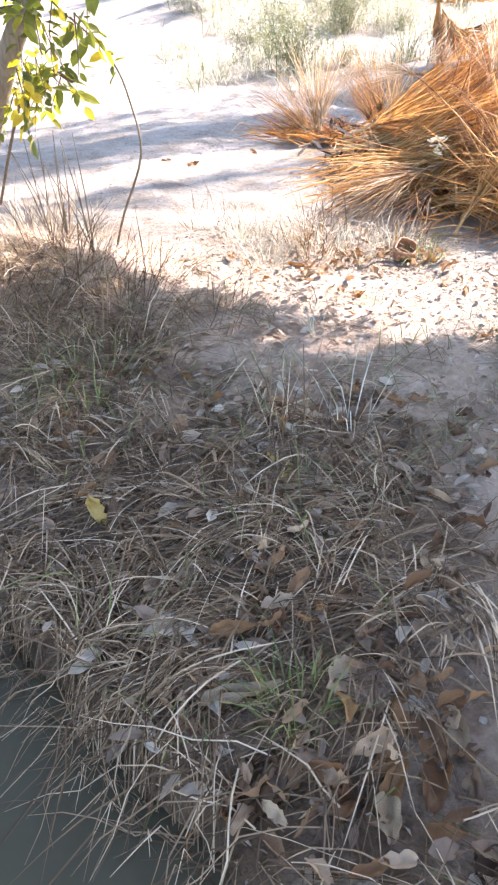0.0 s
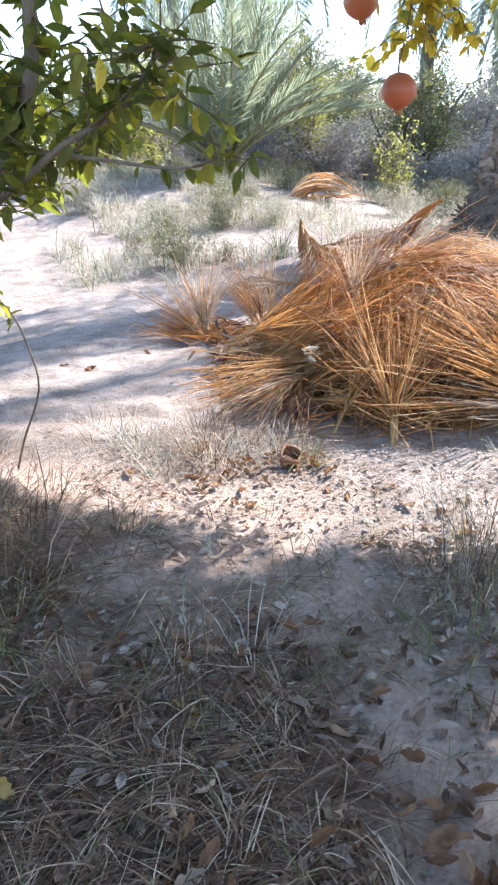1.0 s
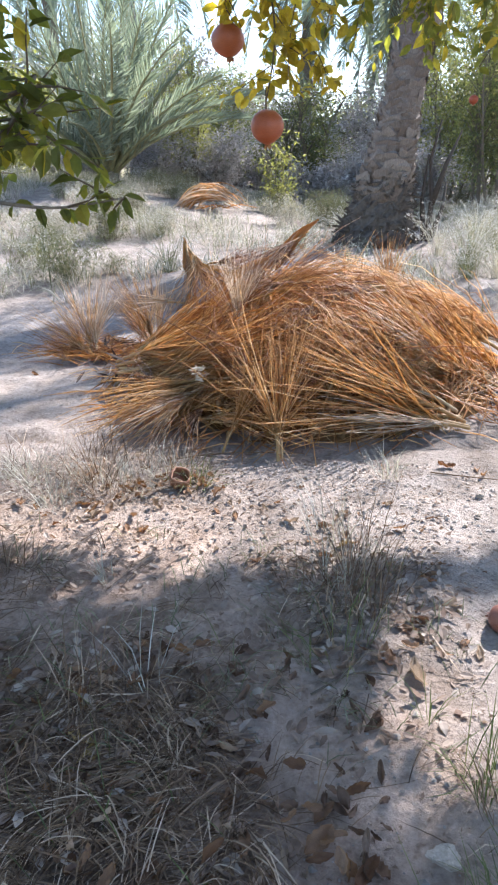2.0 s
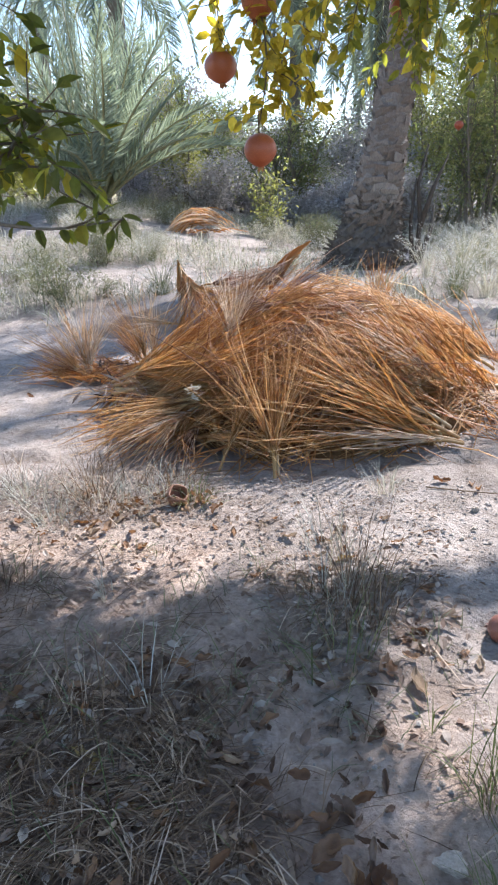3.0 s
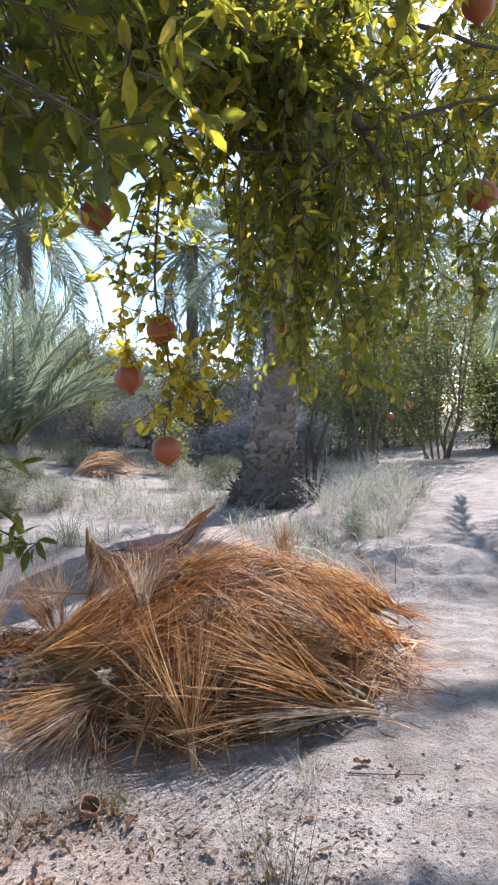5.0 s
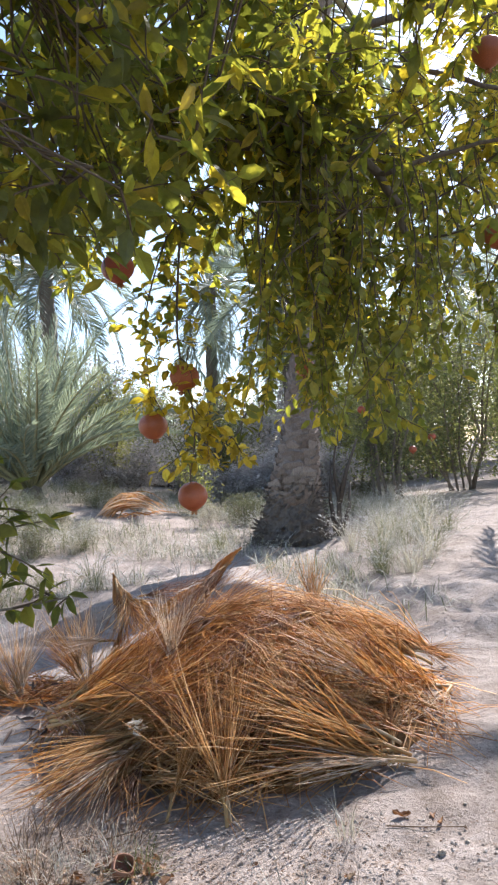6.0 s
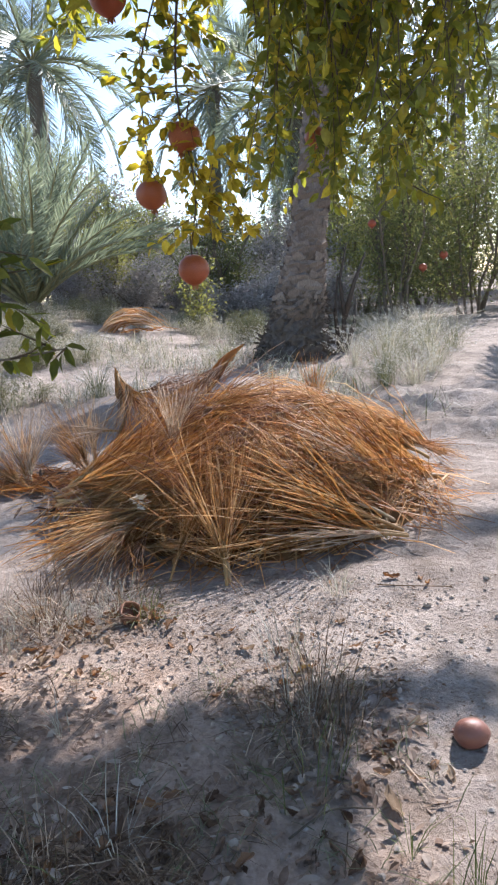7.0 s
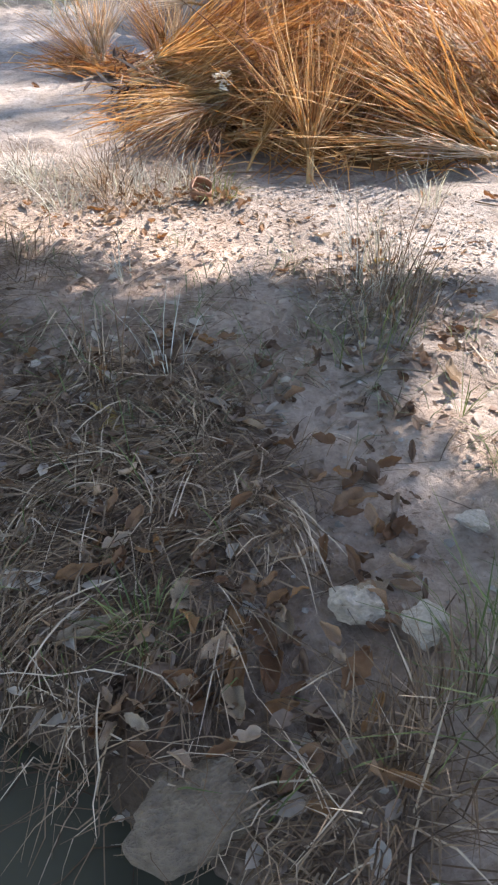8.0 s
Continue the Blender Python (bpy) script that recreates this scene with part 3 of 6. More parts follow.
def blocking_core():
    """Mound added inside the heap to block light and darken the gaps between strands."""
    m = Mesh()
    n = 44
    for j in range(n + 1):
        for i in range(n + 1):
            x, y = HEAP_C.x + HEAP_R[0] * (2 * i / n - 1), HEAP_C.y + HEAP_R[1] * (2 * j / n - 1)
            lump = 0.045 * noise.noise((x * 9, y * 9, 1.0)) + 0.03 * noise.noise((x * 23, y * 23, 4.0))
            m.v.append((x, y, max(-0.03, heap_z(x, y) * 0.60 - 0.06 + lump)))
    for j in range(n):
        for i in range(n):
            a = j * (n + 1) + i
            m.f.append((a, a + 1, a + n + 2, a + n + 1))
    tagged(new("packed_debris", m.data("packed_debris", M_BLOCKER)), "brown mound added inside the heap to block light between strands", "plant debris", kind="stuff")


M_BLOCKER = varied("packed_debris", [(0.0, (0.20, 0.11, 0.05)), (1.0, (0.34, 0.20, 0.09))], 0.95, 0.1, grain=60.0, per="object", relief=0.02)
blocking_core()


def spathe(base, tip, width, bow, turn, seed):
    """The boat-shaped dry sheath of a date bunch, frayed along its lower part."""
    rng = random.Random(seed)
    base, tip = Vector(base), Vector(tip)
    ln = (tip - base).length
    m = Mesh()
    n, k = 16, 9
    for i in range(n + 1):
        t = i / n
        w = width * math.sin(math.pi * min(1.0, 0.22 + 0.78 * t)) ** 0.9 * (1 - 0.35 * t) + 0.004 * (1 - t)
        for j in range(k):
            u = 2 * j / (k - 1) - 1
            frayed = 0.006 * noise.noise((u * 6, seed, t * 2)) * (1 - t)
            m.v.append(Vector((w * math.sin(u * 1.1) + 0.008 * math.sin(5 * t + seed), ln * t + (0.03 * rng.uniform(-1, 0) if i == 0 else 0), bow * ln * math.sin(math.pi * t) + w * 0.8 * (1 - math.cos(u * 1.1)) + frayed + 0.002 * rng.uniform(-1, 1))))
    for i in range(n):
        for j in range(k - 1):
            a = i * k + j
            m.f.append((a, a + 1, a + k + 1, a + k))
    ob = new("date_spathe", m.data("date_spathe", M_SPATHE, True))
    ob.modifiers.new("wall", "SOLIDIFY").thickness = 0.004
    ob.matrix_basis = Matrix.Translation(base) @ (tip - base).to_track_quat("Y", "Z").to_matrix().to_4x4() @ pose(0, 0, 0, 0, turn, 0)
    tagged(ob, "pointed orange-brown dry date sheath sticking from the heap", "date stalk", "dry sheaths on the heap")


M_SPATHE = varied("dry_sheath", [(0.0, (0.44, 0.24, 0.09)), (1.0, (0.56, 0.33, 0.13))], 0.75, 0.15, 0.5, (1.3, 1.15, 0.9), 22.0, "object", (6, 0.5, 6), 0.004)
spathe((-0.23, 3.28, 0.42), (-0.055, 3.38, 0.605), 0.055, 0.03, 5, 1)
bunch("narrow", "orange", (-0.10, 3.37, 0.555), (-0.30, 3.14, 0.38), 0, 2)
bunch("loose", "rust", (-0.11, 3.36, 0.54), (-0.36, 3.06, 0.38), 0, 1)
spathe((-0.635, 3.30, 0.41), (-0.668, 3.38, 0.535), 0.026, 0.05, 195, 2)
spathe((-0.42, 3.12, 0.36), (-0.20, 3.36, 0.47), 0.05, 0.04, -10, 3)


# ---- palms ----
def frond_mesh(seed, length, leaflets, leaf_len, droop, width=0.016, twist=0.5):
    """A feather frond: base at the origin, going along +y and bending down."""
    rng = random.Random(seed)
    rib, lf = Mesh(), Mesh()
    pts = []
    for i in range(11):
        t = i / 10
        pts.append(Vector((0.04 * math.sin(3 * t) * length * 0.3, length * t * (1 - 0.18 * droop * t), -droop * length * 0.5 * t * t)))
    rib.tube(pts, [0.03 * (1 - 0.93 * i / 10) * length / 2.6 + 0.003 for i in range(11)], 4)
    for i in range(leaflets):
        t = 0.14 + 0.86 * (i + rng.random() * 0.6) / leaflets
        k = min(9, int(t * 10))
        p = pts[k].lerp(pts[k + 1], t * 10 - k)
        d = (pts[k + 1] - pts[k]).normalized()
        up = Vector((1, 0, 0)).cross(d)
        ln = leaf_len * (0.45 + 1.0 * math.sin(math.pi * min(1, 0.18 + 0.78 * t)) ** 0.8) * rng.uniform(0.8, 1.1)
        for s in (-1, 1):
            ang = radians(rng.uniform(44, 60)) * (1 - 0.45 * t)
            lift = rng.uniform(0.0, twist + 0.25)
            way = (d * math.cos(ang) + (Vector((s, 0, 0)) * math.cos(lift) + up * math.sin(lift)) * math.sin(ang)).normalized()
            side = way.cross(up).normalized() * 0.6 + up * rng.uniform(0.3, 0.8)
            q = [p, p + way * ln * 0.5, p + way * ln + Vector((0, 0, -0.10 * ln * rng.random()))]
            lf.strip(q, [width * 0.5, width, width * 0.12], side.normalized())
    return rib, lf


def frond_set(seed, length, leaflets, leaf_len, droops, width):
    out = []
    for k, d in enumerate(droops):
        a, b = frond_mesh(seed + k, length, leaflets, leaf_len, d, width)
        out.append((a.data("midrib", M_RACHIS, True), b.data("leaflet", M_FROND)))
    return out


YOUNG = frond_set(300, 3.0, 62, 0.32, (0.1, 0.22, 0.38, 0.6, 0.85), 0.0095)
TALL = frond_set(340, 3.3, 74, 0.42, (0.4, 0.8, 1.2, 1.6), 0.014)


def add_fronds(tree, kinds, at, count, low, high, seed, scale=1.0, turn=0.0, gap=None, omitted=()):
    """A crown of fronds, some left out by direction or number to pass sunlight."""
    rng = random.Random(seed)
    grown = -1
    for i in range(count):
        e = low + (high - low) * (i + rng.random()) / count
        az = i * 2.39996 + turn + rng.uniform(-0.25, 0.25)
        if gap is not None and math.cos(az + math.pi / 2 - gap) > 0.94 and e < 55:
            continue
        k = min(len(kinds) - 1, max(0, int((1 - (e - low) / (high - low)) * len(kinds) + rng.uniform(-0.6, 0.6))))
        m = Matrix.Translation(at) @ Matrix.Rotation(az, 4, "Z") @ pose(0, 0.06, 0, e, rng.uniform(-25, 25), 0) @ Matrix.Scale(scale * rng.uniform(0.8, 1.08), 4)
        grown += 1
        if grown in omitted:
            continue
        fr = part("frond", kinds[k][0], None, tree)
        fr.matrix_basis = m
        part("leaflet", kinds[k][1], None, fr, "narrow grey-green leaflets")["kind"] = "stuff"


def young_palm(x, y, label, count=54, scale=0.92, seed=1):
    tree = thing("young_palm", label, "palm", at=pose(x, y, g(x, y)))
    m = Mesh()
    m.tube([(0, 0, -0.1), (0, 0, 0.05), (0.01, 0, 0.18), (0, 0, 0.32)], [0.15, 0.17, 0.14, 0.06], 10)
    part("trunk", m, M_BARK, tree, smooth=True)
    add_fronds(tree, YOUNG, (0, 0, 0.13), count, 40, 89, seed, scale)
    return tree


def far_palm(x, y, height, label, lean=(0, 0), count=34, radius=0.19, seed=1, scale=1.0, low=-45, omitted=()):
    tree = thing("date_palm", label, "palm", "palms of the grove", at=pose(x, y, g(x, y)))
    m = Mesh()
    rng = random.Random(seed)
    n = 24
    pts = [(lean[0] * (i / n) ** 1.3, lean[1] * (i / n), height * i / n - 0.1) for i in range(n + 1)]
    m.tube(pts, [radius * (1.25 - 0.3 * min(1, i / 5)) * (1 + (0.10 if i % 2 else -0.04)) for i in range(n + 1)], 10)
    part("trunk", m, M_BARK, tree)
    add_fronds(tree, TALL, (pts[-1][0], pts[-1][1], height - 0.1), count, low, 80, seed, scale, omitted=omitted)
    return tree


young_palm(-3.45, 11.0, "young date palm with dense grey-green arching fronds and no trunk", seed=11)
# mostly out of view; its place and left-out frond follow from its shadow stripes
far_palm(5.2, 8.1, 4.5, "tall date palm beside the sandy path, placed for its frond shadows", count=24, seed=63, omitted=(14,))
far_palm(-4.9, 18.0, 5.6, "tall date palm with a shaggy crown of drooping fronds", seed=21, scale=0.95)
far_palm(-1.2, 22.0, 6.2, "distant date palm with drooping fronds", seed=22, lean=(0.3, 0), low=-60)
far_palm(1.6, 24.0, 5.2, "distant date palm with low drooping fronds", seed=23)
far_palm(1.05, 17.0, 5.0, "date palm with fronds drooping over the grove", seed=28, scale=0.85, low=-65)
far_palm(-9.0, 24.0, 6.5, "distant date palm with drooping fronds", seed=24)
far_palm(5.5, 20.0, 6.0, "distant date palm behind the shrubs", seed=25)
far_palm(9.5, 27.0, 6.5, "distant date palm behind the shrubs", seed=26)


M_BOOT = varied("leaf_base", [(0.0, (0.19, 0.145, 0.115)), (0.5, (0.24, 0.19, 0.155)), (1.0, (0.30, 0.25, 0.21))], 0.9, 0.15, grain=38.0, per="both", relief=0.02, stretch=(2.5, 2.5, 0.8))
M_ROOT = varied("root_skirt", [(0.0, (0.09, 0.074, 0.062)), (1.0, (0.18, 0.15, 0.125))], 0.95, 0.1, grain=25.0, per="object", relief=0.012)


def axis(z):
    """Middle of the leaning trunk at height z over its foot."""
    # the kink above 2.7 m keeps the trunk's shadow off the side clump
    return Vector((0.18 * z - 0.012 * max(0, z - 1.5) ** 2 - 0.34 * ss(2.7, 3.9, z) * ss(5.8, 4.7, z), 0.0, z))


def trunk_r(z):
    return 0.17 + 0.08 * ss(1.3, 0.3, z) - 0.01 * ss(1.5, 3.5, z)


def boot_mesh(seed):
    rng = random.Random(seed)
    m = Mesh()
    w, h, d = 0.125, 0.082, 0.026
    for sx, t, dep in ((-1, 0, 0.2), (1, 0, 0.2), (-0.86, 0.5, 0.75), (0.86, 0.5, 0.75), (-0.72, 0.95, 1.0), (0.72, 0.95, 1.0), (-0.72, 1.0, 0.0), (0.72, 1.0, 0.0)):
        m.v.append(Vector((sx * w * rng.uniform(0.75, 1.15), -d * dep * rng.uniform(0.5, 1.35), h * (t - 0.4) + rng.uniform(-0.03, 0.03))))
    m.v += [Vector((0, -d * 0.5, -0.4 * h)), Vector((0, -d * 1.25, 0.1 * h)), Vector((0, -d * 1.5, 0.52 * h + rng.uniform(-0.03, 0.03))), Vector((0, 0, 0.54 * h))]
    m.f += [(0, 8, 9, 2), (8, 1, 3, 9), (2, 9, 10, 4), (9, 3, 5, 10), (4, 10, 11, 6), (10, 5, 7, 11)]
    m.f += [(0, 2, 4, 6), (1, 7, 5, 3)]
    return m.data("leaf_base", M_BOOT)


def old_palm():
    x, y = 0.34, 7.42
    tree = thing("date_palm", "old date palm with stubby grey-brown leaf bases and dark root skirt", "palm", "palms of the grove", at=pose(x, y, g(x, y)))
    core = Mesh()
    zs = [-0.1 + 0.15 * i for i in range(41)]
    core.tube([axis(z) for z in zs], [trunk_r(z) for z in zs], 18)
    trunk = part("trunk", core, M_BOOT, tree, smooth=True)
    kinds = [boot_mesh(50 + i) for i in range(9)]
    rng = random.Random(5)
    n = 0
    z = 0.42
    while z < 4.4:
        for i in range(9):
            a = 2 * math.pi * (i + 0.5 * (n % 2)) / 9 + rng.uniform(-0.22, 0.22)
            if math.sin(a) > 0.55:
                continue
            ob = part("leaf_base", kinds[rng.randrange(9)], None, trunk)
            p = axis(z) + Vector((math.cos(a), math.sin(a), 0)) * (trunk_r(z) - 0.012)
            ob.matrix_basis = Matrix.Translation(p) @ pose(0, 0, rng.uniform(-0.03, 0.03), rng.uniform(-6, 12), rng.uniform(-13, 13), math.degrees(a) + 90) @ Matrix.Scale(rng.uniform(0.65, 1.08) * trunk_r(z) / 0.20, 4)
        n += 1
        z += 0.066
    skirt = Mesh()
    rows, cols = 16, 40
    for j in range(rows + 1):
        z = -0.1 + 0.76 * j / rows
        for i in range(cols):
            a = 2 * math.pi * i / cols
            u = Vector((math.cos(a), math.sin(a), 0))
            rr = 0.20 + 0.17 * (1 - z / 0.66) + 0.07 * noise.noise((u.x * 3, u.y * 3, z * 7)) + 0.06 * noise.noise((u.x * 8, u.y * 8, z * 16))
            skirt.v.append(axis(max(0, z)) * 1.0 + u * rr + Vector((0, 0, min(0, z))))
    for j in range(rows):
        for i in range(cols):
            k = (i + 1) % cols
            skirt.f.append((j * cols + i, j * cols + k, (j + 1) * cols + k, (j + 1) * cols + i))
    for i in range(520):
        a = rng.uniform(math.pi * 0.9, math.pi * 2.1)
        z = 0.66 * rng.random() ** 1.2 - 0.02
        r = 0.21 + 0.17 * (1 - z / 0.66) + rng.uniform(-0.02, 0.03)
        p = axis(max(0, z)) + Vector((math.cos(a), math.sin(a), 0)) * r
        out = Vector((math.cos(a) + rng.gauss(0, 0.5), math.sin(a) + rng.gauss(0, 0.5), rng.gauss(-0.2, 0.8))).normalized()
        skirt.leaf(p, out, (rng.gauss(0, 1), rng.gauss(0, 1), 1), rng.uniform(0.03, 0.10), rng.uniform(0.012, 0.04), 0.3, -0.1)
    part("root_skirt", skirt, M_ROOT, tree, "dark ragged root skirt")
    # fronds left out so the heap and the strip before it stay sunlit
    add_fronds(tree, TALL, axis(5.8), 34, -50, 80, 61, 1.0, 0.0, 0.63, (4, 5, 7, 10, 15, 12))
    return tree


old_palm()


# ---- shrubs and far trees ----
def shrub(name, x, y, size, label, mat, stems, leaves, leaf=0.06, seed=1, low=0.25, group="", category="shrub", stem_r=0.025, aspect=0.5):
    """Several leaning stems that fork, and leaves in clumps round the twig ends; size: half widths and height."""
    rng = random.Random(seed)
    tree = thing(name, label, category, group, at=pose(x, y, g(x, y)))
    ends = []
    twigs = Mesh()
    for i in range(stems):
        m = Mesh()
        a = 2 * math.pi * i / stems + rng.uniform(-0.5, 0.5)
        f = Vector((math.cos(a) * 0.16 * size[0], math.sin(a) * 0.16 * size[1], -0.05))
        top = Vector((math.cos(a) * size[0] * rng.uniform(0.1, 0.95), math.sin(a) * size[1] * rng.uniform(0.1, 0.95), size[2] * rng.uniform(0.6, 0.95)))
        pts = [f.lerp(top, t) + Vector((rng.gauss(0, 0.05), rng.gauss(0, 0.05), 0)) * size[0] for t in (0, 0.25, 0.5, 0.75, 1)]
        rr = stem_r * rng.uniform(0.6, 1.2)
        m.tube(pts, [rr, rr * 0.85, rr * 0.65, rr * 0.45, rr * 0.2], 6)
        for k in range(14):
            t = rng.uniform(0.15, 1.0)
            j = min(3, int(t * 4))
            p = pts[j].lerp(pts[j + 1], t * 4 - j)
            q = p + Vector((rng.uniform(-1, 1) * size[0], rng.uniform(-1, 1) * size[1], rng.uniform(-0.2, 0.7) * size[2])) * 0.38
            q.z = max(low * size[2], min(size[2], q.z))
            twigs.tube([p, p.lerp(q, 0.5) + Vector((0, 0, 0.05 * size[2])), q], [rr * 0.3, rr * 0.2, rr * 0.1], 4, False)
            ends += [q, p.lerp(q, 0.6)]
        part("stem", m, M_BARK, tree, smooth=True)
    part("twig", twigs, M_BARK, tree, smooth=True)["kind"] = "stuff"
    crown = Mesh()
    sd = 0.11 * (size[0] + size[2])
    for _ in range(leaves):
        c = ends[rng.randrange(len(ends))]
        p = c + Vector((rng.gauss(0, 1), rng.gauss(0, 1), rng.gauss(0, 1))) * sd * rng.choice((0.3, 0.4, 0.75))
        if p.z < low * size[2] * 0.6:
            continue
        way = Vector((rng.uniform(-1, 1), rng.uniform(-1, 1), rng.uniform(-0.9, 0.5)))
        ln = leaf * rng.uniform(0.7, 1.3)
        crown.chip(p, way, (rng.uniform(-0.5, 0.5), rng.uniform(-0.5, 0.5), 1), ln, ln * aspect)
    part("crown", crown, mat, tree)["kind"] = "stuff"
    return tree


shrub("pomegranate_shrub", 2.0, 10.6, (1.1, 0.9, 3.0), "tall many-stemmed pomegranate shrub with sparse green-gold leaves", M_BUSH, 9, 8500, 0.06, 31, 0.2, "shrubs along the path")
shrub("pomegranate_shrub", 3.6, 12.2, (1.5, 1.1, 3.3), "tall many-stemmed pomegranate shrub with dense green leaves", M_BUSH, 8, 13000, 0.065, 32, 0.1, "shrubs along the path")
shrub("pomegranate_shrub", 1.9, 13.8, (1.2, 1.0, 3.2), "leafy pomegranate shrub behind the palm trunk", M_YBUSH, 6, 9000, 0.06, 36, 0.1, "shrubs along the path")
shrub("citrus_tree", -0.75, 14.0, (1.2, 1.0, 2.4), "dark green rounded fruit tree on a short trunk", M_BUSH, 5, 9000, 0.055, 33, 0.32, "fruit trees of the grove", "tree", 0.05)
shrub("citrus_tree", -3.1, 18.3, (1.1, 1.0, 2.3), "yellowish-green leafy fruit tree behind the young palm", M_YBUSH, 5, 9000, 0.06, 34, 0.25, "fruit trees of the grove", "tree", 0.05)
shrub("citrus_tree", -2.9, 14.3, (0.75, 0.7, 2.3), "small pale yellow-green fruit tree in the sun", M_YBUSH, 5, 6000, 0.055, 37, 0.3, "fruit trees of the grove", "tree", 0.04)
shrub("seedling_shrub", -0.85, 10.5, (0.28, 0.25, 1.1), "slender upright yellow-green sapling", M_YBUSH, 4, 700, 0.06, 35, 0.1, "", "shrub", 0.012)


# grey leaf material on some of these stands in for haze
def grove_shrub(x, y, w, h, mt, seed):
    shrub("grove_shrub", x, y, (w, w * 0.8, h), "leafy grove shrub in the distance, green, some greyed for haze", mt, 6, 7000, 0.10, seed, 0.0, "shrubs of the grove", "shrub", 0.04)


grove_shrub(-8, 20, 2.2, 3.0, M_BUSH, 400)
grove_shrub(-5.5, 24, 2.0, 2.6, M_YBUSH, 401)
grove_shrub(-2.5, 24, 2.2, 2.2, M_SCRUB, 402)
grove_shrub(0.8, 19, 1.8, 2.2, M_SCRUB, 403)
grove_shrub(4.2, 17.5, 1.8, 3.4, M_BUSH, 404)
grove_shrub(7.5, 19, 2.2, 3.4, M_BUSH, 405)
grove_shrub(7.0, 13.5, 1.6, 2.8, M_BUSH, 406)
grove_shrub(-12, 26, 2.5, 3.2, M_BUSH, 407)
grove_shrub(11, 25, 2.6, 3.4, M_YBUSH, 408)
grove_shrub(3.0, 26, 2.4, 3.0, M_YBUSH, 409)
grove_shrub(-6.5, 13.0, 1.5, 1.9, M_YBUSH, 410)
grove_shrub(-4.2, 21, 2.0, 2.2, M_SCRUB, 411)
grove_shrub(-0.6, 21.5, 1.8, 2.4, M_SCRUB, 412)
grove_shrub(1.9, 16.5, 1.4, 2.0, M_SCRUB, 413)
grove_shrub(-1.2, 28, 2.6, 3.0, M_BUSH, 414)
grove_shrub(5.6, 24, 2.4, 3.0, M_BUSH, 415)
grove_shrub(-8.5, 28, 2.8, 3.2, M_BUSH, 416)
grove_shrub(9.5, 19, 2.2, 3.0, M_BUSH, 417)
grove_shrub(-14, 21, 2.4, 3.0, M_YBUSH, 418)
grove_shrub(-10, 16, 1.8, 2.4, M_BUSH, 419)
grove_shrub(14, 22, 2.6, 3.2, M_BUSH, 420)
grove_shrub(5.6, 14.5, 1.2, 2.2, M_BUSH, 421)
grove_shrub(3.2, 18.5, 1.7, 4.6, M_BUSH, 422)
grove_shrub(5.6, 20.5, 2.0, 5.2, M_SCRUB, 423)
grove_shrub(1.9, 21.0, 1.6, 4.2, M_SCRUB, 424)

# far trees; their grey leaf colours carry the background's haze
for i in range(15):
    x = -15 + 2.1 * i + 0.6 * math.sin(5 * i)
    shrub("grove_tree", x, 30 + 3.0 * math.sin(3 * i), (2.2, 1.8, 4.2 + 1.0 * math.sin(7 * i)), "grove tree in the far distance, haze put into its greys", (M_SCRUB, M_BUSH, M_SCRUB, M_YBUSH)[i % 4], 6, 4200, 0.20, 440 + i, 0.0, "far trees of the grove", "tree", 0.05)


# ---- grass ----
def blades(name, label, mat, count, where, length, width, lay, seed, bend=0.5):
    """Grass blades as one object: where(rng) gives a place or None; lay: 0 upright, 1 flat."""
    rng = random.Random(seed)
    m = Mesh()
    for _ in range(count):
        p = where(rng)
        if p is None:
            continue
        x, y = p
        z = g(x, y) - 0.004
        a = rng.uniform(0, 2 * math.pi)
        ln = length * rng.uniform(0.5, 1.3)
        el = math.pi / 2 * (1 - min(1, max(0, rng.gauss(lay, 0.22))))
        h = Vector((math.cos(a), math.sin(a), 0))
        k = rng.uniform(0.2, 1.0) * bend
        o = Vector((x, y, z + (rng.uniform(0, 0.05) if lay > 0.6 else 0)))
        p1 = o + (h * math.cos(el) + Vector((0, 0, math.sin(el)))) * (ln * 0.5)
        el2 = el - k
        p2 = p1 + (h * math.cos(el2) + Vector((0, 0, math.sin(el2)))) * (ln * 0.5)
        for q in (p1, p2):
            q.z = max(q.z, g(q.x, q.y) + 0.003) if y < 5 else max(q.z, o.z + 0.003)
        side = Vector((-h.y, h.x, rng.uniform(-0.5, 0.5))).normalized()
        w = width * rng.uniform(0.6, 1.4)
        m.strip([o, p1, p2], [w * 0.6, w, w * 0.15], side)
    ob = new(name, m.data(name, mat))
    return tagged(ob, label, "grass", kind="stuff")


def in_mat(rng):
    """Places of the matted straw on the near bank."""
    x, y = rng.uniform(-1.15, 0.4), rng.uniform(0.3, 1.45)
    bare = ss(-0.16, 0.02, x + 0.10 * noise.noise((x * 5, y * 5, 9.0))) * ss(0.40, 0.50, y)
    edge = ss(1.15, 0.75, y + 0.2 * noise.noise((x * 3, y * 3, 0)) - 0.35 * ss(-0.6, -0.85, x))
    edge *= 1 - 0.6 * ss(-0.30, -0.15, x) * ss(0.72, 0.60, y)
    if rng.random() > max(0.03, edge) * (1 - 0.97 * bare) or ditch_in(x, y) > 0.0:
        return None
    if noise.noise((x * 8, y * 8, 21.0)) < -0.12 and rng.random() < 0.7:
        return None
    return x, y


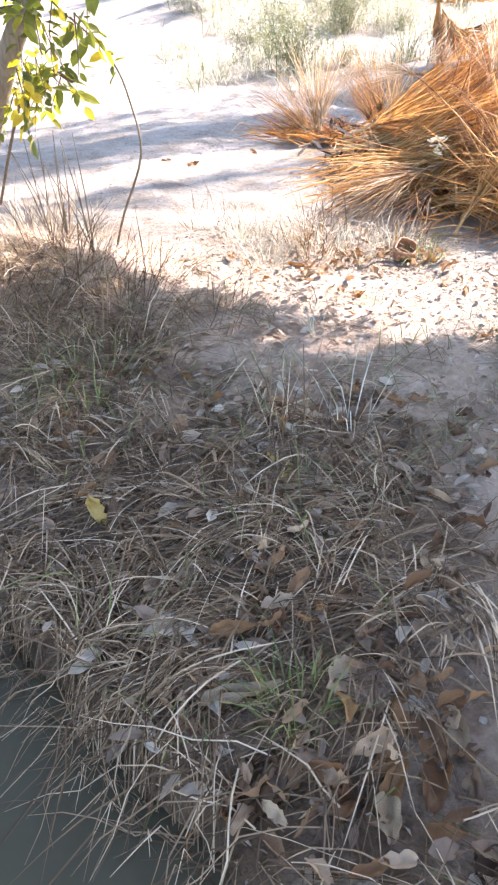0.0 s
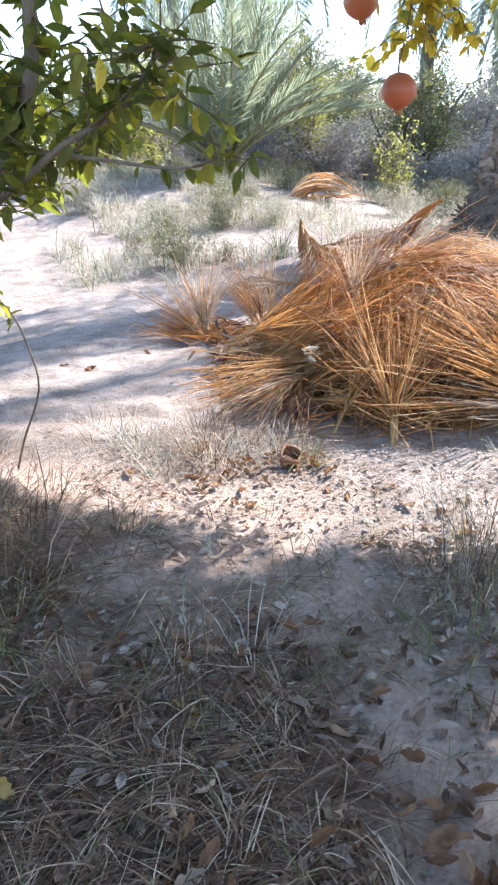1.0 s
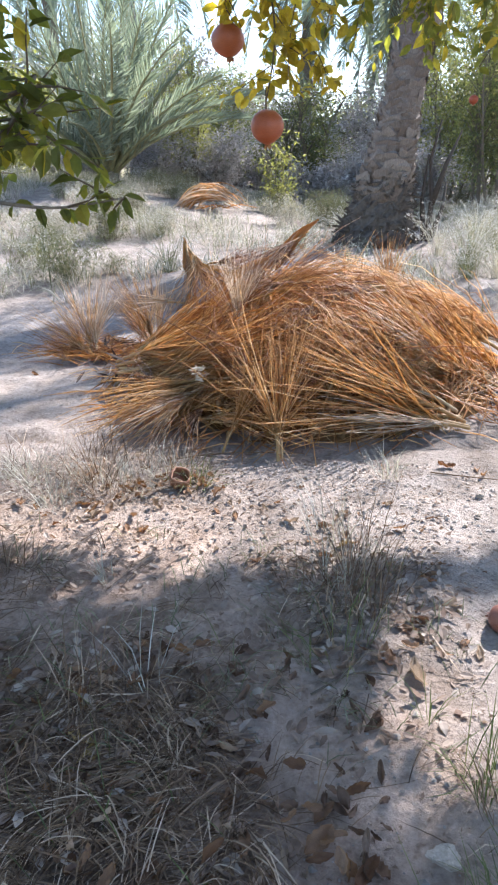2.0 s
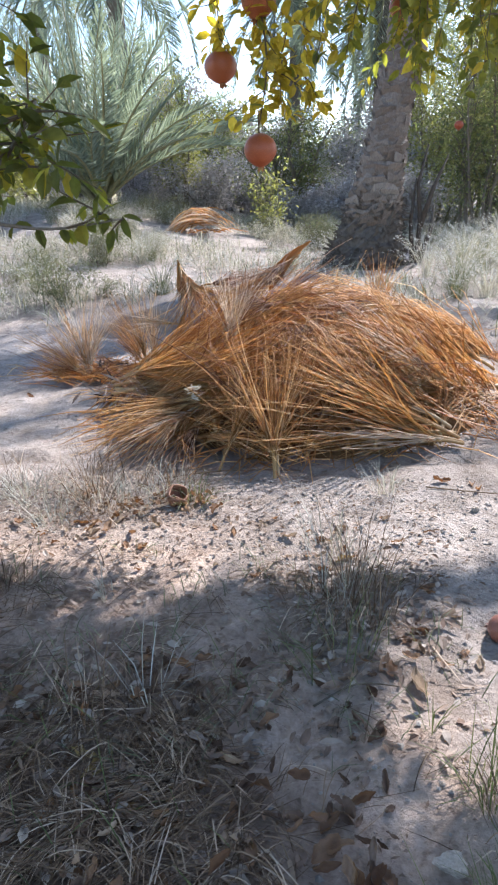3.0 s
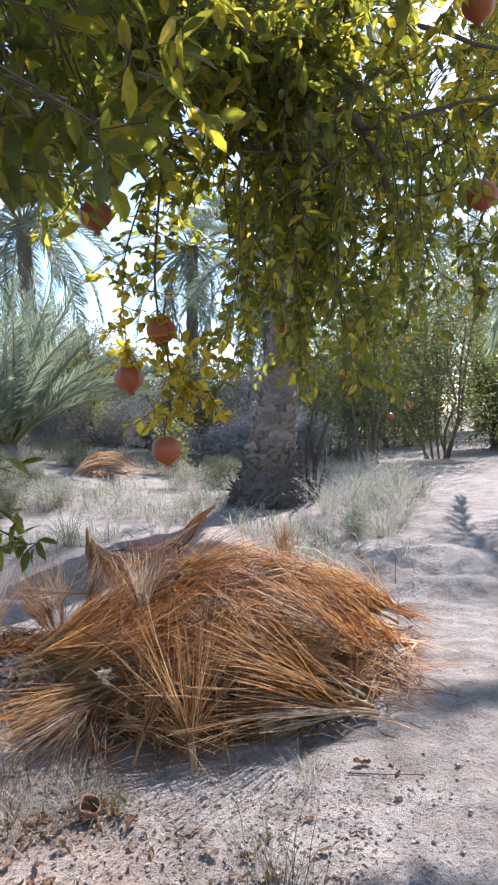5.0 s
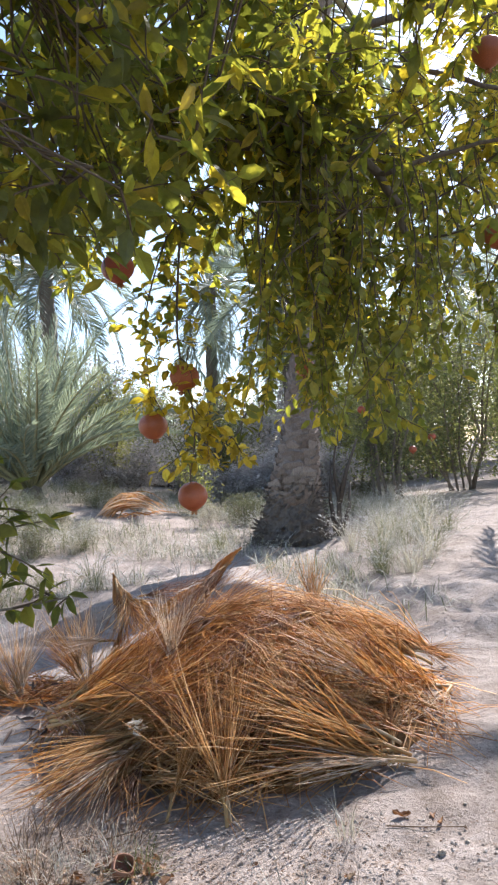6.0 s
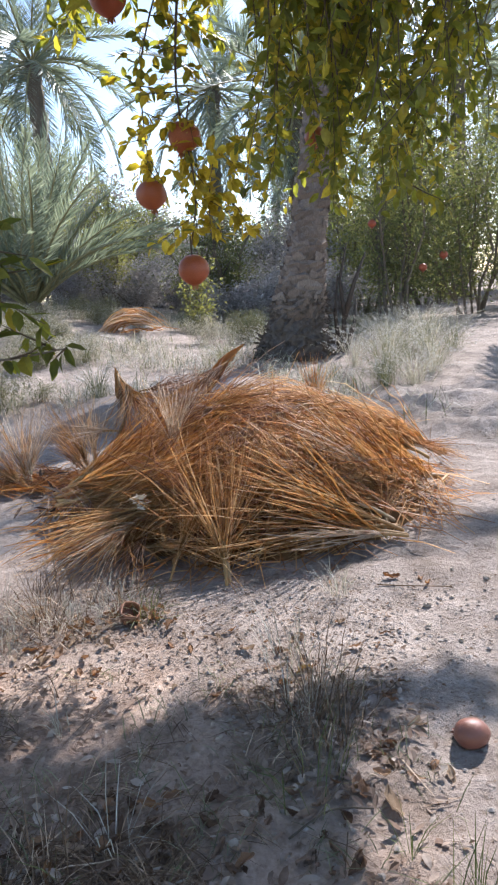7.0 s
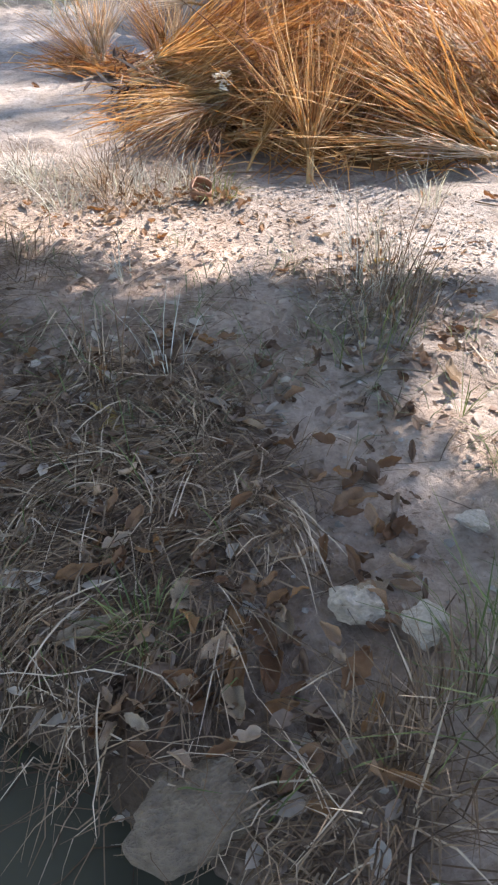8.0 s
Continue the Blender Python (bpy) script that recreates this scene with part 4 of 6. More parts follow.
def band(rng):
    x, y = rng.uniform(-6.5, 3.0), rng.uniform(3.9, 14)
    n = noise.noise((x * 0.9, y * 0.9, 4.0)) + 0.5 * noise.noise((x * 2.6, y * 2.6, 8.0))
    if x < 0.2 and y < scarp(x) + 0.45:
        return None
    if math.hypot(x + 1.66, y - 9.2) < 0.75 + 0.2 * n:
        return None
    if x > 0.7 and y < 7.6 and rng.random() < 0.75:
        return None
    left_path = -2.3 - 0.62 * (y - 4)
    right_path = 1.05 + 0.17 * (y - 4)
    if y > 6.9 and abs(x + 0.15 * y) < 0.55 and rng.random() < 0.3:
        return None
    if 5.9 < y < 7.4 and abs(x - 0.044 * y) < 0.36 and rng.random() < 0.45:
        return None
    if x < left_path + 0.25 * n or x > right_path + 0.3 * n or n < -0.08 + 0.2 * ss(5.6, 4.2, y):
        return None
    return x, y


def sweep(name, label, mat, count, where, length, width, seed, way=-2.4, wide=0.75, rise=0.05):
    """Lodged straw in wisps, lying mostly one way and arching over the ground."""
    rng = random.Random(seed)
    m = Mesh()
    for _ in range(count):
        p = where(rng)
        if p is None:
            continue
        a0 = rng.gauss(way + 1.2 * noise.noise((p[0] * 2.2, p[1] * 2.2, 6.0)), wide)
        ln0 = length * rng.uniform(0.4, 1.4)
        lift0 = rise * rng.random() ** 1.6 * 1.3
        for _ in range(rng.choice((1, 1, 2, 3, 6))):
            x, y = p[0] + rng.gauss(0, 0.012), p[1] + rng.gauss(0, 0.012)
            a = a0 + rng.gauss(0, 0.13)
            ln = ln0 * rng.uniform(0.7, 1.1)
            h = Vector((math.cos(a), math.sin(a), 0))
            n = Vector((-h.y, h.x, 0))
            bendy = rng.gauss(0, 0.12)
            lift = lift0 * rng.uniform(0.7, 1.2)
            if ditch_in(x + h.x * ln, y + h.y * ln) > 0.09 and rng.random() < 0.75:
                continue
            pts = []
            for t in (0, 0.17, 0.34, 0.5, 0.67, 0.84, 1.0):
                q = Vector((x, y, 0)) + h * (ln * t) + n * (bendy * ln * t * t)
                q.z = g(q.x, q.y) * 0.8 + 0.2 * g(x, y) + 0.004 + lift * math.sin(math.pi * min(1, 0.15 + 0.8 * t))
                if ditch_in(q.x, q.y) > 0.02:
                    q.z = max(q.z, g(x, y) - 0.6 * max(0.0, ditch_in(q.x, q.y)))
                pts.append(q)
            w = width * rng.uniform(0.6, 1.5)
            m.strip(pts, [w, w, w, w * 0.9, w * 0.8, w * 0.55, w * 0.2], (n + Vector((0, 0, rng.uniform(-0.6, 0.6)))).normalized())
    ob = new(name, m.data(name, mat))
    return tagged(ob, label, "grass", kind="stuff")


sweep("straw_mat", "matted dry straw grass lying over the near bank", M_STRAW, 8000, in_mat, 0.12, 0.0007, 71, -2.4, 0.8, 0.02)
sweep("straw_tangle", "dry straw lying crosswise over the bank", M_STRAW, 4200, in_mat, 0.10, 0.0007, 79, 0.5, 1.1, 0.028)
sweep("long_straws", "long arching dry straws over the bank", M_STRAW, 420, in_mat, 0.20, 0.0008, 76, -2.35, 0.6, 0.02)


def fringe():
    """Straw that hangs from the bank over the water."""
    rng = random.Random(83)
    m = Mesh()
    n = 0
    while n < 420:
        x = rng.uniform(-1.0, 0.35)
        y = rng.uniform(0.15, 0.85)
        d = ditch_in(x, y)
        if not -0.12 < d < 0.01 or noise.noise((x * 9, y * 9, 31.0)) < -0.15:
            continue
        n += 1
        a = rng.gauss(-2.1, 0.6)
        h = Vector((math.cos(a), math.sin(a), 0))
        ln = rng.uniform(0.06, 0.2)
        z0 = g(x, y) + rng.uniform(0.0, 0.02)
        up, drop = rng.uniform(0.0, 0.5), rng.uniform(0.3, 1.1)
        pts = [Vector((x, y, z0)) + h * (ln * t) + Vector((-h.y, h.x, 0)) * (rng.gauss(0, 0.006)) + Vector((0, 0, ln * (up * t - drop * t * t))) for t in (0, 0.2, 0.4, 0.6, 0.8, 1.0)]
        for p in pts:
            p.z = max(p.z, -0.098)
        w = rng.uniform(0.0005, 0.0011)
        m.strip(pts, [w, w, w * 0.9, w * 0.8, w * 0.6, w * 0.2], (Vector((-h.y, h.x, rng.uniform(-0.6, 0.6)))).normalized())
    tagged(new("straw_fringe", m.data("straw_fringe", M_STRAW)), "dry straw hanging over the edge of the ditch", "grass", kind="stuff")


fringe()
blades("straw_stubble", "dry grass stubble standing among the straw", M_STRAW, 1500, in_mat, 0.08, 0.0008, 0.6, 75)
blades("green_blades", "sparse green grass blades among the straw", M_GRASS, 900, in_mat, 0.10, 0.0009, 0.5, 72)
def thin_place(rng):
    """Sparse places between the mat and the sunlit strip."""
    x, y = rng.uniform(-0.8, 0.3), rng.uniform(0.85, 1.55)
    return (x, y) if noise.noise((x * 6, y * 6, 12.0)) > 0.02 else None


blades("sparse_weeds", "sparse grey-green weeds on shaded earth", M_WEED, 1500, thin_place, 0.06, 0.0009, 0.5, 77, 0.6)
sweep("fallen_straws", "scattered dry straws on shaded earth", M_STRAW, 420, thin_place, 0.09, 0.0008, 78, -2.4, 1.2, 0.012)
blades("bleached_grass", "bleached dry grass and weeds in the sun", M_PALE, 70000, band, 0.22, 0.0024, 0.62, 73, 1.1)
blades("grey_green_weeds", "grey-green weeds among the bleached grass", M_WEED, 22000, band, 0.20, 0.0028, 0.4, 74, 0.9)


# ---- tufts, weeds and scrub ----
def tuft(x, y, count, length, spread, label, mat, seed, width=0.0009, lay=0.3, name="grass_tuft"):
    rng = random.Random(seed)
    m = Mesh()
    for _ in range(count):
        a = rng.uniform(0, 2 * math.pi)
        r = spread * math.sqrt(rng.random())
        o = Vector((math.cos(a) * r, math.sin(a) * r, 0))
        el = math.pi / 2 * (1 - abs(rng.gauss(lay, 0.16)))
        az = a + rng.gauss(0, 0.7)
        h = Vector((math.cos(az), math.sin(az), 0))
        ln = length * rng.uniform(0.45, 1.15)
        k = rng.uniform(0.1, 0.7)
        p1 = o + (h * math.cos(el) + Vector((0, 0, math.sin(el)))) * ln * 0.5
        p2 = p1 + (h * math.cos(el - k) + Vector((0, 0, math.sin(el - k)))) * ln * 0.5
        p2.z = max(p2.z, 0.004)
        w = width * rng.uniform(0.6, 1.4)
        m.strip([o - Vector((0, 0, 0.006)), p1, p2], [w * 0.7, w, w * 0.15], Vector((-h.y, h.x, rng.uniform(-0.4, 0.4))).normalized())
    ob = new(name, m.data(name, mat))
    ob.matrix_basis = pose(x, y, g(x, y))
    return tagged(ob, label, "grass", "grass tufts")


DRY = "dry straw-coloured grass tuft on bare earth"
tuft(0.03, 1.30, 40, 0.12, 0.08, DRY, M_STRAW, 800, lay=0.32)
tuft(0.09, 1.36, 50, 0.17, 0.06, DRY, M_STRAW, 801, lay=0.32)
tuft(0.11, 1.38, 24, 0.21, 0.05, "tall wispy straw-coloured grass tuft", M_STRAW, 803, lay=0.32)
tuft(0.05, 1.34, 26, 0.18, 0.05, "tall wispy bleached grass tuft", M_PALE, 804, lay=0.32)
tuft(0.12, 1.24, 44, 0.13, 0.05, DRY, M_STRAW, 805, lay=0.32)
tuft(0.07, 1.18, 26, 0.09, 0.06, DRY, M_STRAW, 806, lay=0.32)
tuft(-0.03, 1.22, 26, 0.08, 0.07, "half-green upright grass tuft at the shade's edge", M_WEED, 807, lay=0.32)
tuft(0.195, 1.91, 46, 0.14, 0.03, "pale dry thistle-like weed in front of the heap", M_PALE, 808, lay=0.32)
tuft(-0.33, 1.80, 60, 0.09, 0.04, "small green-grey weed beside the dried fruit", M_GRASS, 809, lay=0.5)
tuft(-0.50, 1.78, 60, 0.10, 0.07, DRY, M_PALE, 810, lay=0.5)
tuft(-0.60, 1.84, 60, 0.11, 0.08, DRY, M_PALE, 811, lay=0.5)
tuft(-0.74, 1.80, 60, 0.10, 0.08, DRY, M_PALE, 812, lay=0.5)
tuft(-0.43, 1.90, 80, 0.10, 0.06, DRY, M_PALE, 813, lay=0.5)
tuft(-0.85, 1.90, 80, 0.09, 0.07, DRY, M_PALE, 814, lay=0.5)
tuft(-0.68, 1.68, 60, 0.08, 0.05, DRY, M_PALE, 815, lay=0.5)
TANGLE = "tangled low dry grass in the sun before the heap"
tuft(-0.52, 1.86, 80, 0.15, 0.10, TANGLE, M_STRAW, 840, lay=0.55)
tuft(-0.66, 1.92, 150, 0.16, 0.10, TANGLE, M_STRAW, 841, lay=0.55)
tuft(-0.80, 1.84, 80, 0.15, 0.10, TANGLE, M_PALE, 842, lay=0.55)
tuft(-0.40, 1.94, 110, 0.13, 0.08, TANGLE, M_STRAW, 843, lay=0.6)
tuft(-0.58, 1.75, 110, 0.11, 0.08, TANGLE, M_STRAW, 844, lay=0.55)
tuft(-0.96, 1.95, 60, 0.14, 0.10, TANGLE, M_STRAW, 845, lay=0.55)
tuft(0.10, 1.48, 22, 0.20, 0.05, "tall wispy straw-coloured grass tuft", M_STRAW, 846, lay=0.25)
tuft(0.13, 1.30, 26, 0.20, 0.05, "tall wispy straw-coloured grass tuft", M_STRAW, 847, lay=0.28)
tuft(0.06, 1.10, 30, 0.15, 0.06, "half-green upright grass tuft at the shade's edge", M_GRASS, 848, lay=0.3)
tuft(0.04, 1.55, 40, 0.16, 0.05, DRY, M_PALE, 851, lay=0.3)
tuft(0.265, 0.84, 46, 0.13, 0.035, "green grass tuft on bare earth", M_GRASS, 816, lay=0.32)
tuft(0.20, 0.95, 10, 0.09, 0.01, "thin green grass sprig on bare earth", M_GRASS, 817, lay=0.32)
tuft(0.30, 0.78, 60, 0.12, 0.05, DRY, M_STRAW, 818, lay=0.32)
tuft(0.24, 0.50, 170, 0.16, 0.08, "green-tinged grass tuft on the bank", M_GRASS, 819, lay=0.32)
tuft(0.17, 0.43, 130, 0.14, 0.06, DRY, M_STRAW, 820, lay=0.32)
tuft(0.30, 0.60, 110, 0.12, 0.07, "green-tinged grass tuft on the bank", M_GRASS, 821, lay=0.32)
tuft(0.26, 0.66, 70, 0.10, 0.04, "green-tinged grass tuft on the bank", M_GRASS, 822, lay=0.32)
tuft(0.10, 0.39, 90, 0.12, 0.05, DRY, M_STRAW, 823, lay=0.32)
tuft(0.32, 0.46, 90, 0.13, 0.06, "green-tinged grass tuft on the bank", M_GRASS, 824, lay=0.32)
tuft(-0.16, 0.52, 60, 0.08, 0.03, "green-tinged grass tuft on the bank", M_GRASS, 825, lay=0.32)
tuft(-0.96, 1.28, 220, 0.18, 0.12, DRY, M_STRAW, 826, lay=0.62)
tuft(-0.80, 1.22, 200, 0.17, 0.12, DRY, M_STRAW, 827, lay=0.62)
tuft(-0.88, 1.42, 160, 0.16, 0.10, DRY, M_STRAW, 828, lay=0.62)
tuft(-1.12, 1.40, 180, 0.18, 0.12, DRY, M_STRAW, 829, lay=0.62)
tuft(-0.72, 1.05, 150, 0.16, 0.12, DRY, M_STRAW, 830, lay=0.62)
tuft(-0.70, 0.98, 50, 0.12, 0.08, "half-green grass tuft in the shade", M_GRASS, 831, lay=0.62)
tuft(-0.95, 1.05, 180, 0.17, 0.12, DRY, M_STRAW, 832, lay=0.62)
tuft(-0.62, 1.30, 90, 0.12, 0.08, DRY, M_STRAW, 833, lay=0.62)
tuft(-1.35, 1.62, 80, 0.14, 0.08, DRY, M_PALE, 834, lay=0.5)
tuft(-1.20, 1.72, 60, 0.12, 0.07, DRY, M_PALE, 835, lay=0.5)
tuft(-0.35, 0.95, 30, 0.13, 0.04, DRY, M_STRAW, 836, lay=0.32)
tuft(-0.26, 1.02, 16, 0.15, 0.03, DRY, M_PALE, 837, lay=0.32)
tuft(-0.42, 1.32, 12, 0.10, 0.02, DRY, M_PALE, 838, lay=0.32)

def wispy_weed(x, y, w, h, stems, seed, group="dry weeds by the palm"):
    """A spray of fine arching stems with seed heads."""
    rng = random.Random(seed)
    ob = thing("dry_weed", "feathery bleached grey-white dry weed with fine seed heads", "weed", group, at=pose(x, y, g(x, y)))
    st, hd = Mesh(), Mesh()
    for _ in range(stems):
        a, up = rng.uniform(0, 6.283), rng.uniform(0.55, 1.1)
        d = Vector((math.cos(a), math.sin(a), 0))
        r0, reach = 0.25 * w * rng.random(), w * rng.uniform(0.3, 1.1)
        pts = [d * (r0 + reach * t ** 1.5) + Vector((rng.gauss(0, 0.006), rng.gauss(0, 0.006), h * up * (1.5 * t - 0.62 * t * t) - 0.01)) for t in (0, 0.25, 0.5, 0.75, 1.0)]
        st.strip(pts, [0.0022, 0.0020, 0.0018, 0.0014, 0.0008], Vector((-d.y, d.x, rng.uniform(-0.4, 0.4))).normalized())
        for k in range(9):
            t = 4 - 2.2 * rng.random() ** 1.6 - 0.01
            p = pts[int(t)].lerp(pts[int(t) + 1], t - int(t))
            hd.chip(p, (rng.gauss(0, 1), rng.gauss(0, 1), rng.gauss(0.2, 0.8)), (rng.gauss(0, 1), rng.gauss(0, 1), 1), rng.uniform(0.008, 0.022), rng.uniform(0.002, 0.006))
    part("stem", st, (M_PALE, M_WEED)[seed % 2], ob)["kind"] = "stuff"
    part("seed_head", hd, M_WISP, ob, "whitish seed heads")["kind"] = "stuff"
    return ob


M_WISP = varied("whitish_seed_head", [(0.0, (0.50, 0.48, 0.45)), (1.0, (0.74, 0.72, 0.68))], 0.85, 0.2, 0.35, (1.05, 1.0, 0.9), 20.0)
for i, (x, y, w, h) in enumerate([(1.10, 6.2, 0.34, 0.46), (1.35, 6.6, 0.38, 0.50), (1.62, 6.9, 0.36, 0.48), (0.95, 5.5, 0.26, 0.28), (1.15, 5.4, 0.3, 0.32), (1.75, 7.6, 0.4, 0.5), (1.40, 5.9, 0.3, 0.38), (1.0, 5.9, 0.34, 0.44), (1.25, 7.1, 0.4, 0.5), (1.95, 7.3, 0.36, 0.42), (0.85, 6.5, 0.3, 0.4), (1.55, 6.3, 0.34, 0.4), (1.85, 8.2, 0.4, 0.5)]):
    wispy_weed(x, y, w * 1.2, h * 0.95, 85, 500 + i)
for i, (x, y, w, h) in enumerate([(-2.2, 17.5, 1.3, 1.1), (-0.3, 17.0, 1.2, 1.0), (0.2, 14.6, 0.8, 0.8), (1.1, 11.8, 0.8, 0.9), (-4.8, 14.0, 1.0, 0.9), (-1.45, 17.6, 0.9, 0.9), (-2.6, 14.6, 1.2, 1.0), (-1.3, 15.2, 1.0, 0.9), (0.7, 12.9, 0.8, 0.8), (-0.3, 12.6, 0.7, 0.7), (-3.9, 15.5, 1.2, 1.1)]):
    shrub("dry_scrub", x, y, (w, w * 0.8, h), "grey leafless dry scrub between the trees", M_SCRUB, 9, 9000, 0.06, 520 + i, 0.05, "grey scrub", "shrub", 0.012)

rng = random.Random(88)
WEEDS = [shrub("dry_weed", -0.6 + 0.5 * k, 8.6 + 0.3 * k, (0.3, 0.3, 0.36 + 0.03 * k), "feathery bleached dry weed in the grass", (M_PALE, M_WEED)[k], 7, 1200, 0.05, 560 + k, 0.02, "dry weeds in the grass", "weed", 0.003, 0.13) for k in range(2)]
WEEDS += [wispy_weed(0.4 + 0.5 * k, 9.2 + 0.3 * k, 0.26, 0.32, 70, 570 + k, "dry weeds in the grass") for k in range(2)]
for i in range(90):
    p = None
    while p is None:
        p = band(rng)
        if p and (p[1] < 4.7 or (p[1] > 10.5 and rng.random() < 0.6) or (p[1] > 5.6 and abs(p[0] + 0.15 * p[1]) < 0.55) or (p[1] < 7.6 and abs(p[0] - 0.044 * p[1]) < 0.6)):
            p = None
    copy_thing(WEEDS[rng.randrange(4)], pose(p[0], p[1], g(*p), 0, 0, rng.uniform(0, 360)) @ Matrix.Scale(rng.uniform(0.5, 1.15), 4))

# second heap in the distance
rng = random.Random(17)
FX, FY = -1.68, 9.5
far_heap = thing("stalk_heap", "distant round heap of arching tan and orange date stalks", "heap", at=pose(FX, FY, g(FX, FY)))
for i in range(64):
    a = rng.gauss(0, 0.55)
    r, top = rng.uniform(0.28, 0.48), rng.uniform(0.10, 0.31)
    off = Vector((rng.gauss(0, 0.07), rng.gauss(0, 0.13), 0))
    ends = rng.uniform(0.45, 1.0)
    m = Mesh()
    pts = []
    for k in range(9):
        u = -1 + (1 + ends) * k / 8
        pts.append(off + Vector((r * u * math.cos(a), 0.7 * r * u * math.sin(a), max(0.006, top * (1 - abs(u) ** 2.2)))))
    m.tube(pts, [0.004, 0.006, 0.0065, 0.0065, 0.006, 0.0055, 0.005, 0.004, 0.002], 4)
    part("stalk", m, (M_TAN, M_BLEACHED, M_ORANGE_STRAND)[i % 3], far_heap)
for i in range(12):
    x, y = rng.uniform(-0.1, 0.45), -0.42 + rng.uniform(-0.1, 0.1)
    m = Mesh()
    w = rng.uniform(-0.5, 0.5)
    m.tube([(x, y, 0.02), (x + 0.5 * w, y + 0.02, 0.06), (x + w, y, 0.015)], [0.006, 0.006, 0.003], 4)
    part("stalk", m, M_ORANGE_STRAND, far_heap)


def dead_stems():
    ob = thing("dead_stump", "dark dead forked stems beside the palm trunk", "stump", at=pose(0.86, 7.5, g(0.86, 7.5)))
    for pts in ([(0, 0, -0.05), (0.03, 0, 0.4), (0.00, 0.02, 0.75), (0.08, 0, 1.1)], [(0.03, 0, 0.35), (0.14, 0, 0.7), (0.27, 0, 1.0)], [(-0.03, 0, 0), (-0.06, 0.02, 0.4), (-0.02, 0, 0.8)], [(0.02, 0.0, 0.0), (0.13, 0, 0.3), (0.16, 0.02, 0.55)]):
        m = Mesh()
        m.tube(pts, [0.032 * (1 - 0.75 * i / (len(pts) - 1)) for i in range(len(pts))], 7)
        part("stem", m, M_ROOT, ob, smooth=True)


dead_stems()


# ---- the overhanging pomegranate tree ----
SX, SY = math.sin(SUN_AZ) / math.tan(SUN_EL), math.cos(SUN_AZ) / math.tan(SUN_EL)


def bezier(pts, n):
    """Smooth way through points."""
    pts = [Vector(p) for p in pts]
    out = []
    for i in range(len(pts) - 1):
        p0, p1, p2, p3 = pts[max(0, i - 1)], pts[i], pts[i + 1], pts[min(len(pts) - 1, i + 2)]
        for k in range(n):
            t = k / n
            out.append(0.5 * ((2 * p1) + (p2 - p0) * t + (2 * p0 - 5 * p1 + 4 * p2 - p3) * t * t + (3 * p1 - p0 - 3 * p2 + p3) * t ** 3))
    return out + [pts[-1]]


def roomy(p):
    """Whether the crown may reach here: lower edge fits the view, gaps the shade."""
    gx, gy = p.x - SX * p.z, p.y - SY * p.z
    # wanted sun patch and shade edge on the ground, along the sun's rays
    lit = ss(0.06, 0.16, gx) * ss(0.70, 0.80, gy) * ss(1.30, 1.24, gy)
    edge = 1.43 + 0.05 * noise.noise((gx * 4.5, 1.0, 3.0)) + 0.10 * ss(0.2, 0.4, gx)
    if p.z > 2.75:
        # high leaves only out of view, right of the picture
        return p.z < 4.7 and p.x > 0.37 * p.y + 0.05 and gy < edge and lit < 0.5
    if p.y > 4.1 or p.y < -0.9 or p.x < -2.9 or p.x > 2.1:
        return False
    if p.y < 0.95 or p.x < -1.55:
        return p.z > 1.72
    # angles seen from about the camera's place
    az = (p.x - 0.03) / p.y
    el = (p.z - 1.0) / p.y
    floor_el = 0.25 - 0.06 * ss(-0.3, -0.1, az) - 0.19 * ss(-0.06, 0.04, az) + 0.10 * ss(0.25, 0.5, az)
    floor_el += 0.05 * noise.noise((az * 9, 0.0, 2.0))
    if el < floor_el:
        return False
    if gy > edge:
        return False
    # thinned where the crown looks too dark from the camera
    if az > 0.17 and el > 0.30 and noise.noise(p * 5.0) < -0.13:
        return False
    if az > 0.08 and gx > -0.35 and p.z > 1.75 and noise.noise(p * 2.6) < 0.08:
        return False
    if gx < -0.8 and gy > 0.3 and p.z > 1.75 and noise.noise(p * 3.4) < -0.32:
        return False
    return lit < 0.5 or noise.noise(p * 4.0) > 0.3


class Tree:
    def __init__(self, seed):
        self.rng = random.Random(seed)
        self.twigs, self.leaves, self.yellow = Mesh(), Mesh(), Mesh()

    def sprig(self, start, way, length, leaf_len, leaf_w, gap, rough=0.18, droop=0.5, yellow=0.0, keep=None, radius=0.003):
        """One twig with leaves along it."""
        r = self.rng
        p, d = Vector(start), Vector(way).normalized()
        pts, n = [p.copy()], max(3, int(length / 0.05))
        for i in range(n):
            d = (d + Vector((r.gauss(0, rough), r.gauss(0, rough), r.gauss(0, rough) - droop * 0.12))).normalized()
            q = p + d * (length / n)
            if keep and not keep(q):
                break
            p = q
            pts.append(p.copy())
        if len(pts) < 3:
            return pts
        self.twigs.tube(pts, [radius * (1 - 0.75 * i / (len(pts) - 1)) for i in range(len(pts))], 4, False)
        for i in range(1, len(pts)):
            seg = pts[i] - pts[i - 1]
            k = max(1, round(seg.length / gap))
            for j in range(k):
                c = pts[i - 1].lerp(pts[i], (j + r.random()) / k)
                out = Vector((r.gauss(0, 1), r.gauss(0, 1), r.gauss(-0.35, 0.8)))
                out = (out.normalized() + seg.normalized() * 0.5).normalized()
                ln = leaf_len * r.uniform(0.6, 1.2)
                mesh = self.yellow if r.random() < yellow else self.leaves
                mesh.leaf(c + out * 0.004, out, (r.gauss(0, 0.6), r.gauss(0, 0.6), 1), ln, leaf_w * ln / leaf_len * r.uniform(0.85, 1.15), r.uniform(0.1, 0.45), r.uniform(0.0, 0.35))
        return pts


